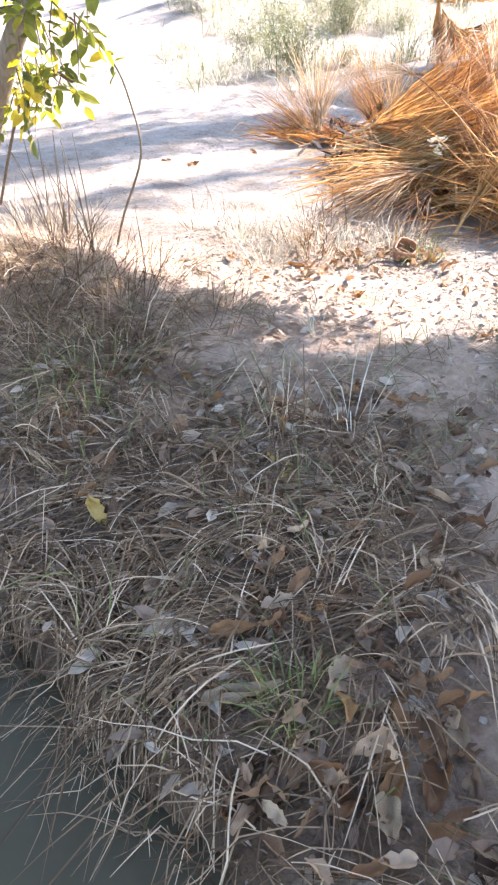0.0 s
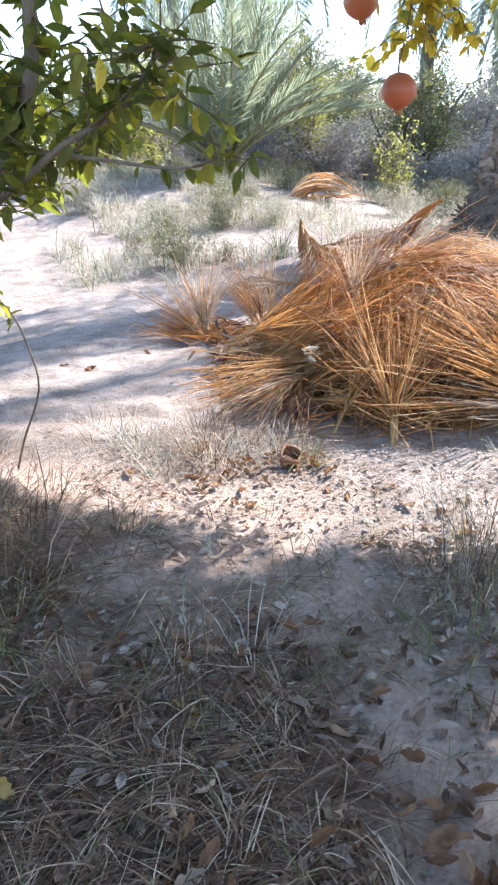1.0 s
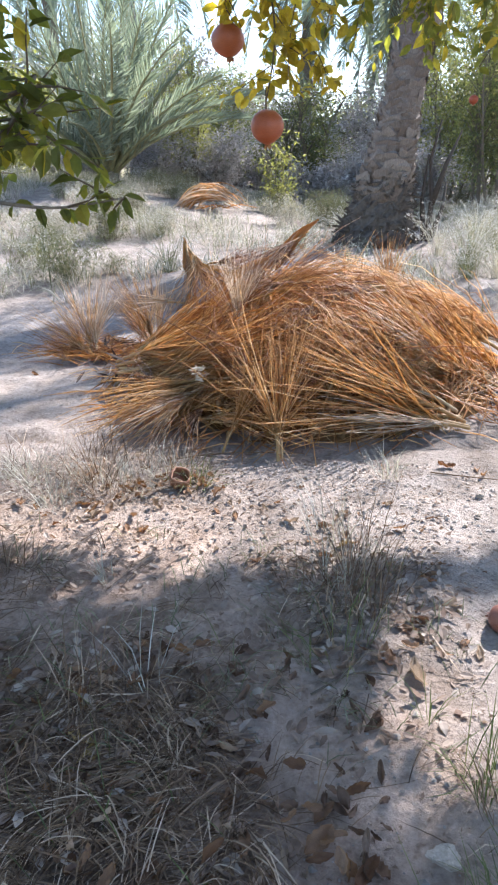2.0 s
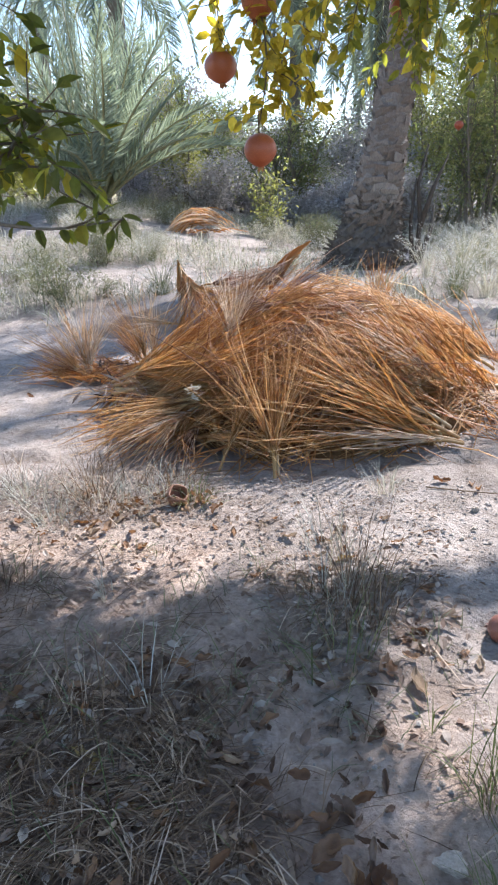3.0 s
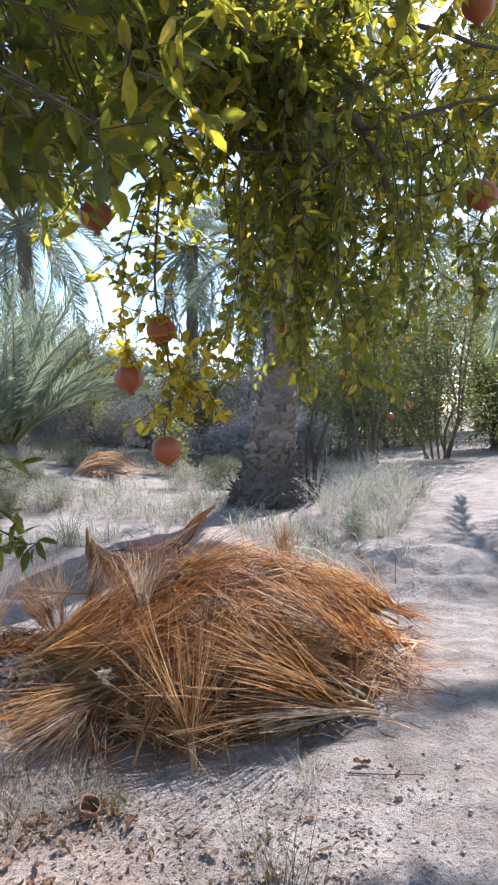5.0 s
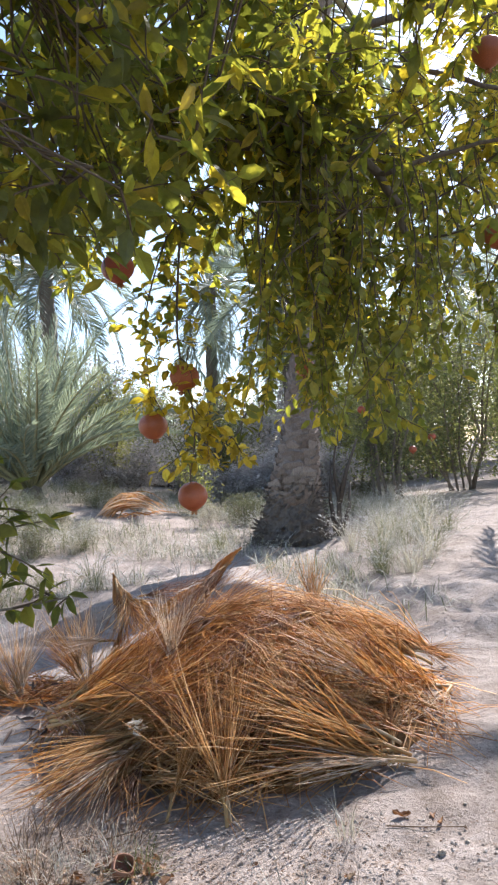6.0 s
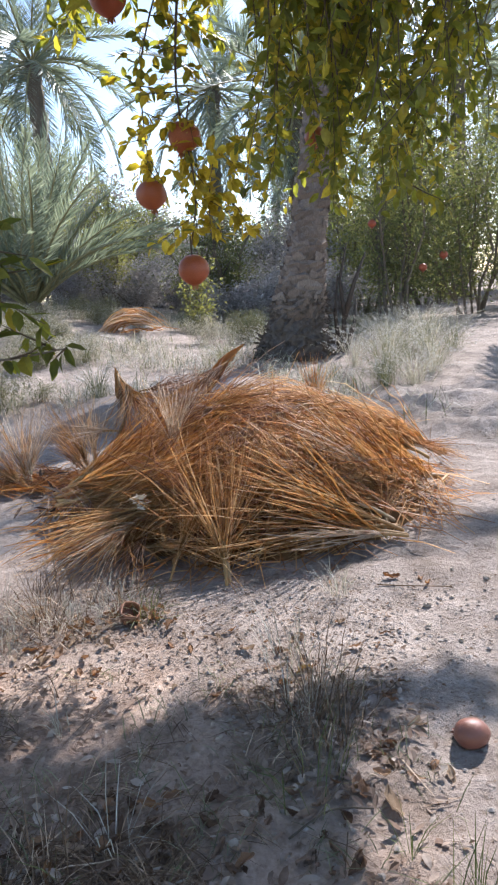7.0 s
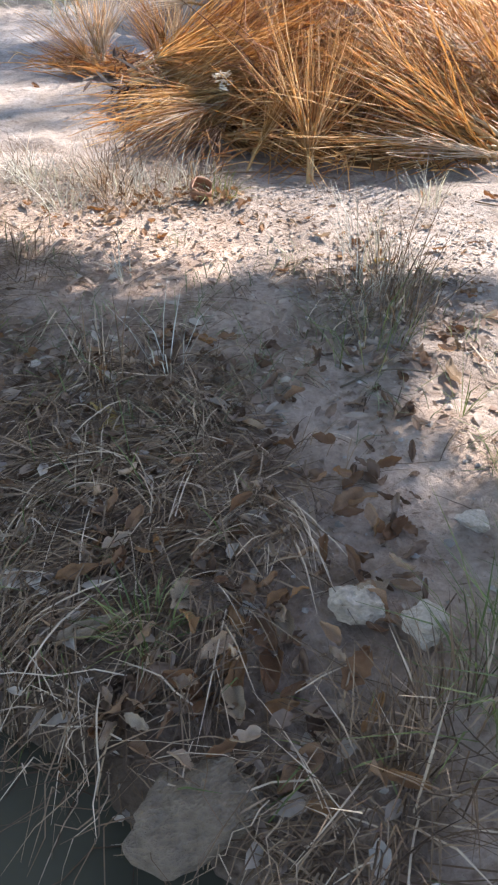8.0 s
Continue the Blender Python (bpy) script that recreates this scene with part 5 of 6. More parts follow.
def big_tree():
    tree = thing("pomegranate_tree", "spreading pomegranate tree with green and yellowing leaves", "tree", at=pose(0, 0, 0))
    t = Tree(91)
    r = t.rng
    limbs = []
    limbs.append(([(-1.42, 1.30, -0.1), (-1.30, 1.32, 0.35), (-1.15, 1.45, 0.95), (-0.90, 1.80, 1.60), (-0.46, 2.2, 1.93), (-0.1, 2.22, 2.0), (0.22, 2.2, 1.98), (0.5, 2.2, 1.86), (0.60, 2.2, 1.55)], 0.045))
    limbs.append(([(-0.95, 1.72, 1.50), (-0.72, 1.9, 1.95), (-0.40, 2.05, 2.14), (0.2, 2.4, 2.36), (0.8, 2.6, 2.38), (1.35, 2.6, 2.2)], 0.026))
    limbs.append(([(-0.1, 2.22, 2.0), (0.35, 2.5, 2.16), (0.85, 2.75, 2.1), (1.2, 2.9, 1.85)], 0.016))
    limbs.append(([(-1.12, 1.5, 1.05), (-0.95, 1.42, 1.6), (-0.45, 1.4, 2.0), (0.15, 1.45, 2.15), (0.8, 1.5, 2.1), (1.2, 1.6, 1.9)], 0.022))
    limbs.append(([(-1.15, 1.45, 0.95), (-1.2, 1.8, 1.6), (-1.0, 2.3, 2.0), (-0.6, 2.7, 2.3), (0.0, 3.0, 2.5)], 0.022))
    limbs.append(([(0.5, 2.2, 1.86), (0.85, 2.1, 1.9), (1.1, 2.0, 1.75)], 0.009))
    limbs.append(([(0.0, 3.0, 2.5), (0.55, 3.3, 2.55), (1.1, 3.5, 2.45), (1.5, 3.5, 2.2)], 0.010))
    limbs.append(([(0.2, 2.4, 2.36), (0.6, 2.85, 2.25), (1.0, 3.05, 1.95), (1.25, 3.0, 1.65)], 0.010))
    limbs.append(([(-0.6, 2.7, 2.3), (-0.2, 2.85, 2.1), (0.3, 2.9, 1.85)], 0.009))
    # limbs out of view, added to carry leaves that block the sky
    limbs.append(([(-0.95, 1.42, 1.6), (-0.7, 0.9, 2.1), (-0.2, 0.4, 2.3), (0.5, 0.2, 2.2)], 0.018))
    limbs.append(([(-1.15, 1.45, 0.95), (-1.5, 1.2, 1.6), (-2.0, 1.2, 2.0), (-2.5, 1.3, 2.0)], 0.020))
    limbs.append(([(-0.7, 0.9, 2.1), (-1.2, 0.3, 2.3), (-1.7, -0.1, 2.2)], 0.012))
    # unseen high limbs for the boughs that shade the near ground
    limbs.append(([(0.2, 2.4, 2.36), (0.95, 2.55, 2.62), (1.6, 3.2, 3.1), (2.1, 4.2, 3.8), (2.4, 5.0, 4.3)], 0.016))
    limbs.append(([(1.6, 3.2, 3.1), (2.1, 3.7, 3.3), (2.6, 4.4, 3.8)], 0.010))
    ways = []
    for pts, rad in limbs:
        w = bezier(pts, 6)
        m = Mesh()
        m.tube([p + Vector((r.gauss(0, 0.006), r.gauss(0, 0.006), r.gauss(0, 0.006))) for p in w], [rad * (1 - 0.78 * i / (len(w) - 1)) for i in range(len(w))], 8)
        part("limb", m, M_BARK, tree, smooth=True)
        ways += [p for p in w if p.z > 1.35]
    boughs = []
    # side branches, and sprigs from them
    for _ in range(265):
        s0 = ways[r.randrange(len(ways))]
        d = Vector((r.gauss(0.1, 1), r.gauss(0.1, 1), r.gauss(0.15, 0.7)))
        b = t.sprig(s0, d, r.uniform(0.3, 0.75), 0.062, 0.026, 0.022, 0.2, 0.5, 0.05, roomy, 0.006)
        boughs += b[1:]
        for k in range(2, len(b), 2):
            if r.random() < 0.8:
                # yellow share grows at upper right, as colour for backlit glow
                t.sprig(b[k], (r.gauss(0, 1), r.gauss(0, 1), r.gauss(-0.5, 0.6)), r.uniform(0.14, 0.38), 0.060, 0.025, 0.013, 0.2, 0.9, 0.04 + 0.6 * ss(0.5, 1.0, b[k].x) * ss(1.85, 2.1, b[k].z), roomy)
    # later sprays spring from the nearest of these
    tree_of = kdtree.KDTree(len(ways) + len(boughs))
    for i, p in enumerate(ways + boughs):
        tree_of.insert(p, i)
    tree_of.balance()

    def join(p):
        a = tree_of.find(p)[0]
        mid = a.lerp(p, 0.5) + Vector((r.gauss(0, 0.03), r.gauss(0, 0.03), 0.03))
        t.twigs.tube([a, mid, p], [0.003, 0.0025, 0.002], 4, False)

    # leaves set back along the sun's rays to shade the near ground
    for _ in range(290):
        gx, gy, z = r.uniform(-1.0, 0.25), r.uniform(0.45, 1.75), r.uniform(1.75, 2.55)
        p = Vector((gx + SX * z, gy + SY * z, z))
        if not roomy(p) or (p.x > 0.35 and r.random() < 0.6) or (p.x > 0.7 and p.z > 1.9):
            continue
        near = min(ways, key=lambda q: (q - p).length)
        if (near - p).length > 0.7:
            continue
        join(p)
        t.sprig(p, (r.gauss(0, 1), r.gauss(0, 1), r.gauss(-0.2, 0.6)), r.uniform(0.16, 0.34), 0.060, 0.026, 0.012, 0.2, 0.7, 0.08, roomy)
    # more leaves on such rays, mostly out of view at the right
    for _ in range(590):
        gx, gy, z = r.uniform(-1.0, 0.5), r.uniform(0.4, 1.53), r.uniform(2.0, 2.7)
        p = Vector((gx + SX * z, gy + SY * z, z))
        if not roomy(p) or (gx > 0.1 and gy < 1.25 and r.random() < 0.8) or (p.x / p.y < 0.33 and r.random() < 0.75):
            continue
        near = min(ways, key=lambda q: (q - p).length)
        if (near - p).length > 0.9:
            continue
        join(p)
        # yellow share rises with x in place of sun glow
        t.sprig(p, (r.gauss(0, 1), r.gauss(0, 1), r.gauss(-0.1, 0.6)), r.uniform(0.18, 0.34), 0.058, 0.026, 0.012, 0.2, 0.6, 0.04 + 0.6 * ss(0.45, 0.9, p.x), roomy)
    # leaves that close gaps in the shade on the bank's left
    for _ in range(140):
        gx, gy, z = r.uniform(-1.05, -0.3), r.uniform(0.85, 1.46), r.uniform(2.05, 2.6)
        p = Vector((gx + SX * z, gy + SY * z, z))
        if roomy(p):
            join(p)
            t.sprig(p, (r.gauss(0, 1), r.gauss(0, 1), r.gauss(-0.1, 0.6)), r.uniform(0.18, 0.3), 0.058, 0.026, 0.012, 0.2, 0.6, 0.3, roomy)
    # unseen high boughs right of the view, added to shade the near ground
    for _ in range(330):
        gx, gy, z = r.uniform(-0.55, 0.5), r.uniform(0.35, 1.53), r.uniform(3.1, 4.5)
        p = Vector((gx + SX * z, gy + SY * z, z))
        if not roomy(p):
            continue
        join(p)
        t.sprig(p, (r.gauss(0, 1), r.gauss(0, 1), r.gauss(-0.1, 0.6)), r.uniform(0.2, 0.36), 0.066, 0.03, 0.014, 0.2, 0.6, 0.2, roomy)
    # leaves added up-sun to darken the foliage at upper left
    for _ in range(260):
        gx, gy, z = r.uniform(-1.7, -0.5), r.uniform(-0.9, 0.35), r.uniform(1.85, 2.65)
        p = Vector((gx + SX * z, gy + SY * z, z))
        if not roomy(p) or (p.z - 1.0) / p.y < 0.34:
            continue
        join(p)
        t.sprig(p, (r.gauss(0, 1), r.gauss(0, 1), r.gauss(-0.1, 0.6)), r.uniform(0.18, 0.32), 0.060, 0.028, 0.013, 0.2, 0.6, 0.05, roomy)
    for _ in range(34):
        top = Vector((r.uniform(0.06, 0.40), r.uniform(1.8, 2.5), r.uniform(1.5, 1.8)))
        join(top)
        t.sprig(top, (r.gauss(0, 0.12), r.gauss(0, 0.12), -1), top.z - r.uniform(1.02, 1.28), 0.040, 0.020, 0.011, 0.12, 0.4, 0.10)
    # large leaves close overhead
    for _ in range(95):
        p = Vector((r.uniform(-0.62, 0.02), r.uniform(1.05, 1.45), r.uniform(1.36, 1.9)))
        if (p.z - 1.0) / p.y < 0.33 + 0.10 * ss(-0.3, 0.1, p.x):
            continue
        join(p)
        t.sprig(p, (r.gauss(0, 1), r.gauss(0, 1), r.gauss(-0.1, 0.4)), r.uniform(0.10, 0.22), 0.062, 0.031, 0.018, 0.2, 0.4, 0.04, lambda q: q.y > 0.95 and (q.z - 1.0) / q.y > 0.27)
    # unseen leaves overhead, added to cut the sky's light on the bank
    for _ in range(300):
        p = Vector((r.uniform(-2.2, -0.3), r.uniform(-0.85, 0.95), r.uniform(1.95, 2.6)))
        t.sprig(p, (r.gauss(0, 1), r.gauss(0, 1), r.gauss(-0.1, 0.6)), r.uniform(0.2, 0.4), 0.062, 0.03, 0.016, 0.2, 0.6, 0.05, roomy)
    # boughs over the path, kept out of view, added to shade the foreground
    for _ in range(470):
        gx, gy, z = r.uniform(-0.6, 0.45), r.uniform(0.15, 1.38), r.uniform(2.1, 2.72)
        p = Vector((gx + SX * z, gy + SY * z, z))
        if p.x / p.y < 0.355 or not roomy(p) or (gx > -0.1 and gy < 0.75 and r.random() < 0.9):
            continue
        join(p)
        # again more yellow to the right for backlit leaves
        t.sprig(p, (r.gauss(0, 1), r.gauss(0, 1), r.gauss(-0.2, 0.6)), r.uniform(0.16, 0.34), 0.060, 0.026, 0.012, 0.2, 0.7, 0.15 + 0.45 * ss(0.5, 0.9, p.x), roomy)
    # the yellow spray that carries the fruits
    stem = bezier([(-0.10, 2.22, 1.98), (-0.13, 2.18, 1.7), (-0.16, 2.17, 1.4), (-0.13, 2.17, 1.15), (-0.155, 2.17, 0.985)], 5)
    t.twigs.tube(stem, [0.005 - 0.003 * i / (len(stem) - 1) for i in range(len(stem))], 5, False)
    second = bezier([(-0.16, 2.2, 1.75), (-0.26, 2.24, 1.5), (-0.27, 2.27, 1.22)], 5)
    t.twigs.tube(second, [0.0035 - 0.002 * i / (len(second) - 1) for i in range(len(second))], 5, False)
    for p in stem[5:] + second[3:]:
        for _ in range(2):
            y = 0.93 if p.z < 1.42 else 0.35
            if p.z < 1.03:
                continue
            t.sprig(p, (r.gauss(0.05, 0.8), r.gauss(0, 0.6), r.gauss(-0.5, 0.5)), r.uniform(0.06, 0.16), 0.044, 0.026, 0.012, 0.2, 0.6, y, None, 0.002)
    for _ in range(9):
        t.sprig((r.uniform(-0.12, -0.02), 2.16, r.uniform(1.10, 1.30)), (r.gauss(0.3, 0.4), r.gauss(0, 0.4), -0.6), 0.14, 0.042, 0.026, 0.011, 0.2, 0.6, 1.0, None, 0.002)
    # hanging sprays in front of the palm trunk, and yellow ones for sun glow
    for _ in range(40):
        x, y = r.uniform(0.20, 0.80), r.uniform(1.9, 2.6)
        top = r.uniform(1.65, 1.95)
        t.sprig((x, y, top), (r.gauss(0, 0.15), r.gauss(0, 0.15), -1), top - r.uniform(0.98, 1.35) - 0.25 * ss(0.45, 0.2, x), 0.046, 0.021, 0.016, 0.10, 0.5, 0.04)
    for _ in range(90):
        t.sprig((r.uniform(0.55, 1.15), r.uniform(2.1, 3.0), r.uniform(2.0, 2.5)), (r.gauss(0, 1), r.gauss(0, 1), r.gauss(-0.2, 0.6)), 0.25, 0.050, 0.024, 0.012, 0.2, 0.4, 0.8, roomy)
    part("twig", t.twigs, M_TWIG, tree, smooth=True)["kind"] = "stuff"
    part("leaf", t.leaves, M_LEAF, tree, "green leaves, bright where the sun shines through")["kind"] = "stuff"
    part("yellow_leaf", t.yellow, M_YELLOW, tree, "yellow leaves, some standing for leaves lit from behind")["kind"] = "stuff"


big_tree()


def left_tree():
    tree = thing("citrus_tree", "low dark-leaved citrus branches beside the path", "tree", at=pose(0, 0, 0))
    t = Tree(92)
    r = t.rng
    limbs = [
        ([(-1.50, 1.55, -0.1), (-1.36, 1.53, 0.25), (-1.22, 1.52, 0.48), (-1.05, 1.5, 0.66), (-0.84, 1.5, 0.86), (-0.80, 1.5, 1.15), (-0.85, 1.5, 1.4)], 0.033),
        ([(-1.05, 1.5, 0.66), (-0.92, 1.48, 0.70), (-0.74, 1.46, 0.80), (-0.60, 1.45, 0.86), (-0.5, 1.45, 0.98)], 0.012),
        ([(-1.0, 1.5, 0.70), (-1.02, 1.48, 0.95), (-1.0, 1.46, 1.25)], 0.012),
        ([(-0.80, 1.47, 0.79), (-0.66, 1.48, 0.77), (-0.52, 1.5, 0.75), (-0.37, 1.5, 0.765)], 0.006),
    ]
    ways = []
    for pts, rad in limbs:
        w = bezier(pts, 5)
        m = Mesh()
        m.tube(w, [rad * (1 - 0.75 * i / (len(w) - 1)) for i in range(len(w))], 7)
        part("limb", m, M_BARK, tree, smooth=True)
        ways += [(p, pts[-1][0]) for p in w if p.z > 0.50]

    def inside(p):
        return p.z > 0.42 + 0.20 * ss(-1.12, -0.95, p.x) + 0.20 * ss(-1.0, -0.6, p.x) - 0.10 * ss(-0.55, -0.45, p.x) and p.x < -0.36 - 0.6 * ss(0.85, 1.35, p.z) * 0.4 and p.y > 1.2

    for _ in range(120):
        p, end = ways[r.randrange(len(ways))]
        t.sprig(p, (r.gauss(0.1, 0.9), r.gauss(0, 0.7), r.gauss(0.1, 0.7)), r.uniform(0.12, 0.34), 0.054, 0.026, 0.019, 0.15, 0.4, 0.0, inside, 0.003)
    high = [p for p, end in ways if p.z > 0.85]
    for _ in range(50):
        p = high[r.randrange(len(high))]
        t.sprig(p, (r.gauss(-0.2, 0.9), r.gauss(0, 0.6), r.gauss(0.2, 0.7)), r.uniform(0.14, 0.34), 0.052, 0.026, 0.017, 0.15, 0.4, 0.06, inside, 0.003)
    for x, z in ((-0.37, 0.77), (-0.40, 0.765), (-0.44, 0.76), (-0.50, 0.75), (-0.55, 0.755), (-0.60, 0.76)):
        for _ in range(2):
            t.leaves.leaf((x, 1.5 + r.uniform(-0.01, 0.01), z), (r.gauss(0.1, 0.5), r.gauss(0, 0.4), r.gauss(-0.5, 0.5)), (r.gauss(0, 0.6), -0.6, 1), r.uniform(0.035, 0.052), 0.022, 0.3, 0.2)
    # a low leafy shoot near the ground
    low = bezier([(-1.42, 1.6, 0.1), (-1.30, 1.6, 0.34), (-1.20, 1.6, 0.42), (-1.13, 1.6, 0.40)], 4)
    t.twigs.tube(low, [0.004] * len(low), 5, False)
    for p in low[4:]:
        t.sprig(p, (r.gauss(0, 0.7), r.gauss(0, 0.5), r.gauss(-0.2, 0.6)), 0.10, 0.045, 0.022, 0.016, 0.15, 0.5, 0.1, None, 0.002)
    # shoots that hang from the trunk
    for x, y, z in ((-1.10, 1.46, 0.55), (-1.14, 1.45, 0.50), (-1.05, 1.46, 0.56), (-1.00, 1.46, 0.54), (-1.16, 1.45, 0.44), (-1.12, 1.47, 0.46), (-1.18, 1.46, 0.40)):
        for _ in range(2):
            t.sprig((x, y, z), (r.gauss(0.1, 0.4), r.gauss(0, 0.3), -1), r.uniform(0.10, 0.18), 0.036, 0.018, 0.014, 0.15, 0.4, 0.3, None, 0.0018)
    part("yellow_leaf", t.yellow, M_YELLOW, tree, "yellow leaves standing for green ones with the sun through them")["kind"] = "stuff"
    part("twig", t.twigs, M_TWIG, tree, smooth=True)["kind"] = "stuff"
    part("leaf", t.leaves, M_CITRUS, tree, "dark leathery green leaves")["kind"] = "stuff"


M_CITRUS = varied("citrus_leaf", [(0.0, (0.05, 0.058, 0.028)), (0.6, (0.085, 0.095, 0.042)), (0.9, (0.13, 0.135, 0.045)), (1.0, (0.20, 0.19, 0.05))], 0.6, 0.25, 0.45, (4.0, 4.0, 1.0), 40.0)
left_tree()


def whip():
    m = Mesh()
    pts = bezier([(-1.07, 1.6, g(-1.07, 1.6) - 0.01), (-1.03, 1.6, 0.11), (-0.965, 1.6, 0.25), (-0.98, 1.6, 0.36), (-1.02, 1.6, 0.45), (-1.10, 1.58, 0.53)], 4)
    m.tube(pts, [0.0035 - 0.0018 * i / (len(pts) - 1) for i in range(len(pts))], 5)
    tagged(new("bare_shoot", m.data("bare_shoot", M_TWIG, True)), "thin bare dark shoot curving up from the ground", "twig")


whip()


def dry_stems(x, y, seed):
    rng = random.Random(seed)
    ob = thing("dry_weed", "thin leafless dry stems standing on the bank", "weed", "bare dry stems", at=pose(x, y, g(x, y)))
    for _ in range(5):
        dx, h = rng.uniform(-0.10, 0.04), rng.uniform(0.14, 0.26)
        m = Mesh()
        m.tube([(0, 0, -0.01), (dx * 0.4, rng.uniform(-0.01, 0.01), h * 0.5), (dx, rng.uniform(-0.02, 0.02), h)], [0.0018, 0.0014, 0.0007], 4)
        part("stem", m, M_TWIG, ob)


dry_stems(-1.10, 1.46, 5)
dry_stems(-1.18, 1.50, 6)
dry_stems(-1.00, 1.42, 7)

# ---- fruits ----
M_FRUIT = varied("pomegranate_skin", [(0.0, (0.36, 0.07, 0.03)), (1.0, (0.44, 0.13, 0.05))], 0.42, 0.45, grain=22.0, per="object", relief=0.0008)
M_CALYX = varied("dry_calyx", [(0.0, (0.34, 0.13, 0.05)), (1.0, (0.42, 0.2, 0.08))], 0.7, 0.3, grain=60.0, per="object")
M_OLDFRUIT = varied("old_pomegranate_skin", [(0.0, (0.22, 0.075, 0.05)), (1.0, (0.25, 0.10, 0.065))], 0.4, 0.45, grain=30.0, per="object", relief=0.001)


def fruit_body(seed, seg=20, rings=14):
    rng = random.Random(seed)
    m = Mesh()
    ph = rng.uniform(0, 6.28)
    for i in range(rings + 1):
        th = math.pi * i / rings
        for k in range(seg):
            w = 2 * math.pi * k / seg
            r = 1 + 0.03 * math.cos(6 * w + ph) * math.sin(th) + 0.025 * math.cos(3 * w) * math.sin(th)
            z = math.cos(th) * 0.92
            if math.cos(th) < -0.85:
                z -= 0.10 * (-math.cos(th) - 0.85) / 0.15
            m.v.append(Vector((math.sin(th) * math.cos(w) * r, math.sin(th) * math.sin(w) * r, z)))
    for i in range(rings):
        for k in range(seg):
            k2 = (k + 1) % seg
            m.f.append((i * seg + k, (i + 1) * seg + k, (i + 1) * seg + k2, i * seg + k2))
    c = Mesh()
    for k in range(6):
        a = 2 * math.pi * k / 6
        c.leaf((0.14 * math.cos(a), 0.14 * math.sin(a), -0.95), (0.35 * math.cos(a), 0.35 * math.sin(a), -1), (math.cos(a), math.sin(a), 0), 0.34, 0.2, 0.2, 0.1)
    c.tube([(0, 0, -0.9), (0, 0, -1.02), (0, 0, -1.12)], [0.22, 0.16, 0.17], 10)
    return m, c


def fruit(x, y, z, r, label, seed, turn=(0, 0, 0), mat=None, stem=0.05, group="hanging pomegranates", squash=1.0, low=1.0):
    body, calyx = fruit_body(seed)
    ob = thing("pomegranate", label, "fruit", group, at=pose(x, y, z) @ Matrix.Diagonal((1, 1, low, 1)) @ pose(0, 0, 0, *turn) @ Matrix.Diagonal((r * squash, r, r, 1)))
    part("skin", body, mat or M_FRUIT, ob, smooth=True)
    part("calyx", calyx, M_CALYX if mat is None else mat, ob, "small pointed crown")
    if stem:
        m = Mesh()
        m.tube([(0, 0, 0.88), (0.02, 0, 1.0 + stem / r * 0.5), (0.05, 0, 0.95 + stem / r)], [0.06, 0.045, 0.04], 6)
        part("stem", m, M_TWIG, ob)


RIPE = "ripe orange-red pomegranate hanging on a twig"
for i, (x, y, z, r) in enumerate([(-0.155, 2.17, 0.922, 0.046), (-0.271, 2.28, 1.151, 0.046), (-0.15, 2.18, 1.285, 0.046), (-0.30, 2.03, 1.595, 0.046), (0.252, 2.58, 1.332, 0.036), (0.80, 2.05, 1.60, 0.045), (0.76, 1.9, 2.05, 0.043)]):
    fruit(x, y, z, r, RIPE, 60 + i, (random.Random(i).uniform(-14, 14), random.Random(i + 9).uniform(-14, 14), i * 50))
fruit(0.37, 1.225, 0.020 + g(0.37, 1.225), 0.034, "fallen brownish-pink pomegranate lying on the sand", 70, (72, 20, 38), M_OLDFRUIT, 0, "fallen pomegranates", 1.12, 0.78)
for i, (x, y, z) in enumerate([(1.55, 9.7, 1.55), (2.55, 10.0, 1.1), (2.2, 9.7, 0.95)]):
    fruit(x, y, z, 0.055, "distant red pomegranate on a shrub", 80 + i, (0, 0, i * 70), None, 0.05, "pomegranates on the far shrubs")


# ---- litter, stones and clods ----
def curled_leaf(seed, length, width):
    """A dry leaf, rolled across, bent along and crumpled."""
    rng = random.Random(seed)
    m = Mesh()
    bend, roll, tw = rng.uniform(-1.2, 1.4), rng.uniform(0.25, 1.1), rng.uniform(-1.1, 1.1)
    n, k = 9, 7
    for i in range(n + 1):
        t = i / n
        w = width * 0.5 * math.sin(math.pi * (0.05 + 0.92 * t) ** 0.85) ** 0.8 * rng.uniform(0.72, 1.15)
        a0 = bend * (t - 0.5)
        y, zb = (math.sin(a0) / bend if abs(bend) > 0.05 else t - 0.5), (1 - math.cos(a0)) / max(0.05, abs(bend)) * (1 if bend > 0 else -1)
        for j in range(k):
            u = 2 * j / (k - 1) - 1
            a = u * roll * (0.8 + 0.4 * t)
            x, zr = w * math.sin(a) / roll * 1.2, w * (1 - math.cos(a)) / roll * 1.2
            c, q = math.cos(tw * (t - 0.5)), math.sin(tw * (t - 0.5))
            crumple = 0.16 * noise.noise((u * 1.7 + seed, t * 3.6, seed * 0.37)) + 0.07 * noise.noise((u * 5 + seed, t * 9.0, seed * 0.7))
            m.v.append(Vector((x * c - zr * q, y * length, (zr * c + x * q + zb + crumple * length) - 0.012 * (1 - abs(u)) * (j % 2))))
    for i in range(n):
        for j in range(k - 1):
            a = i * k + j
            m.f.append((a, a + 1, a + k + 1, a + k))
    return m


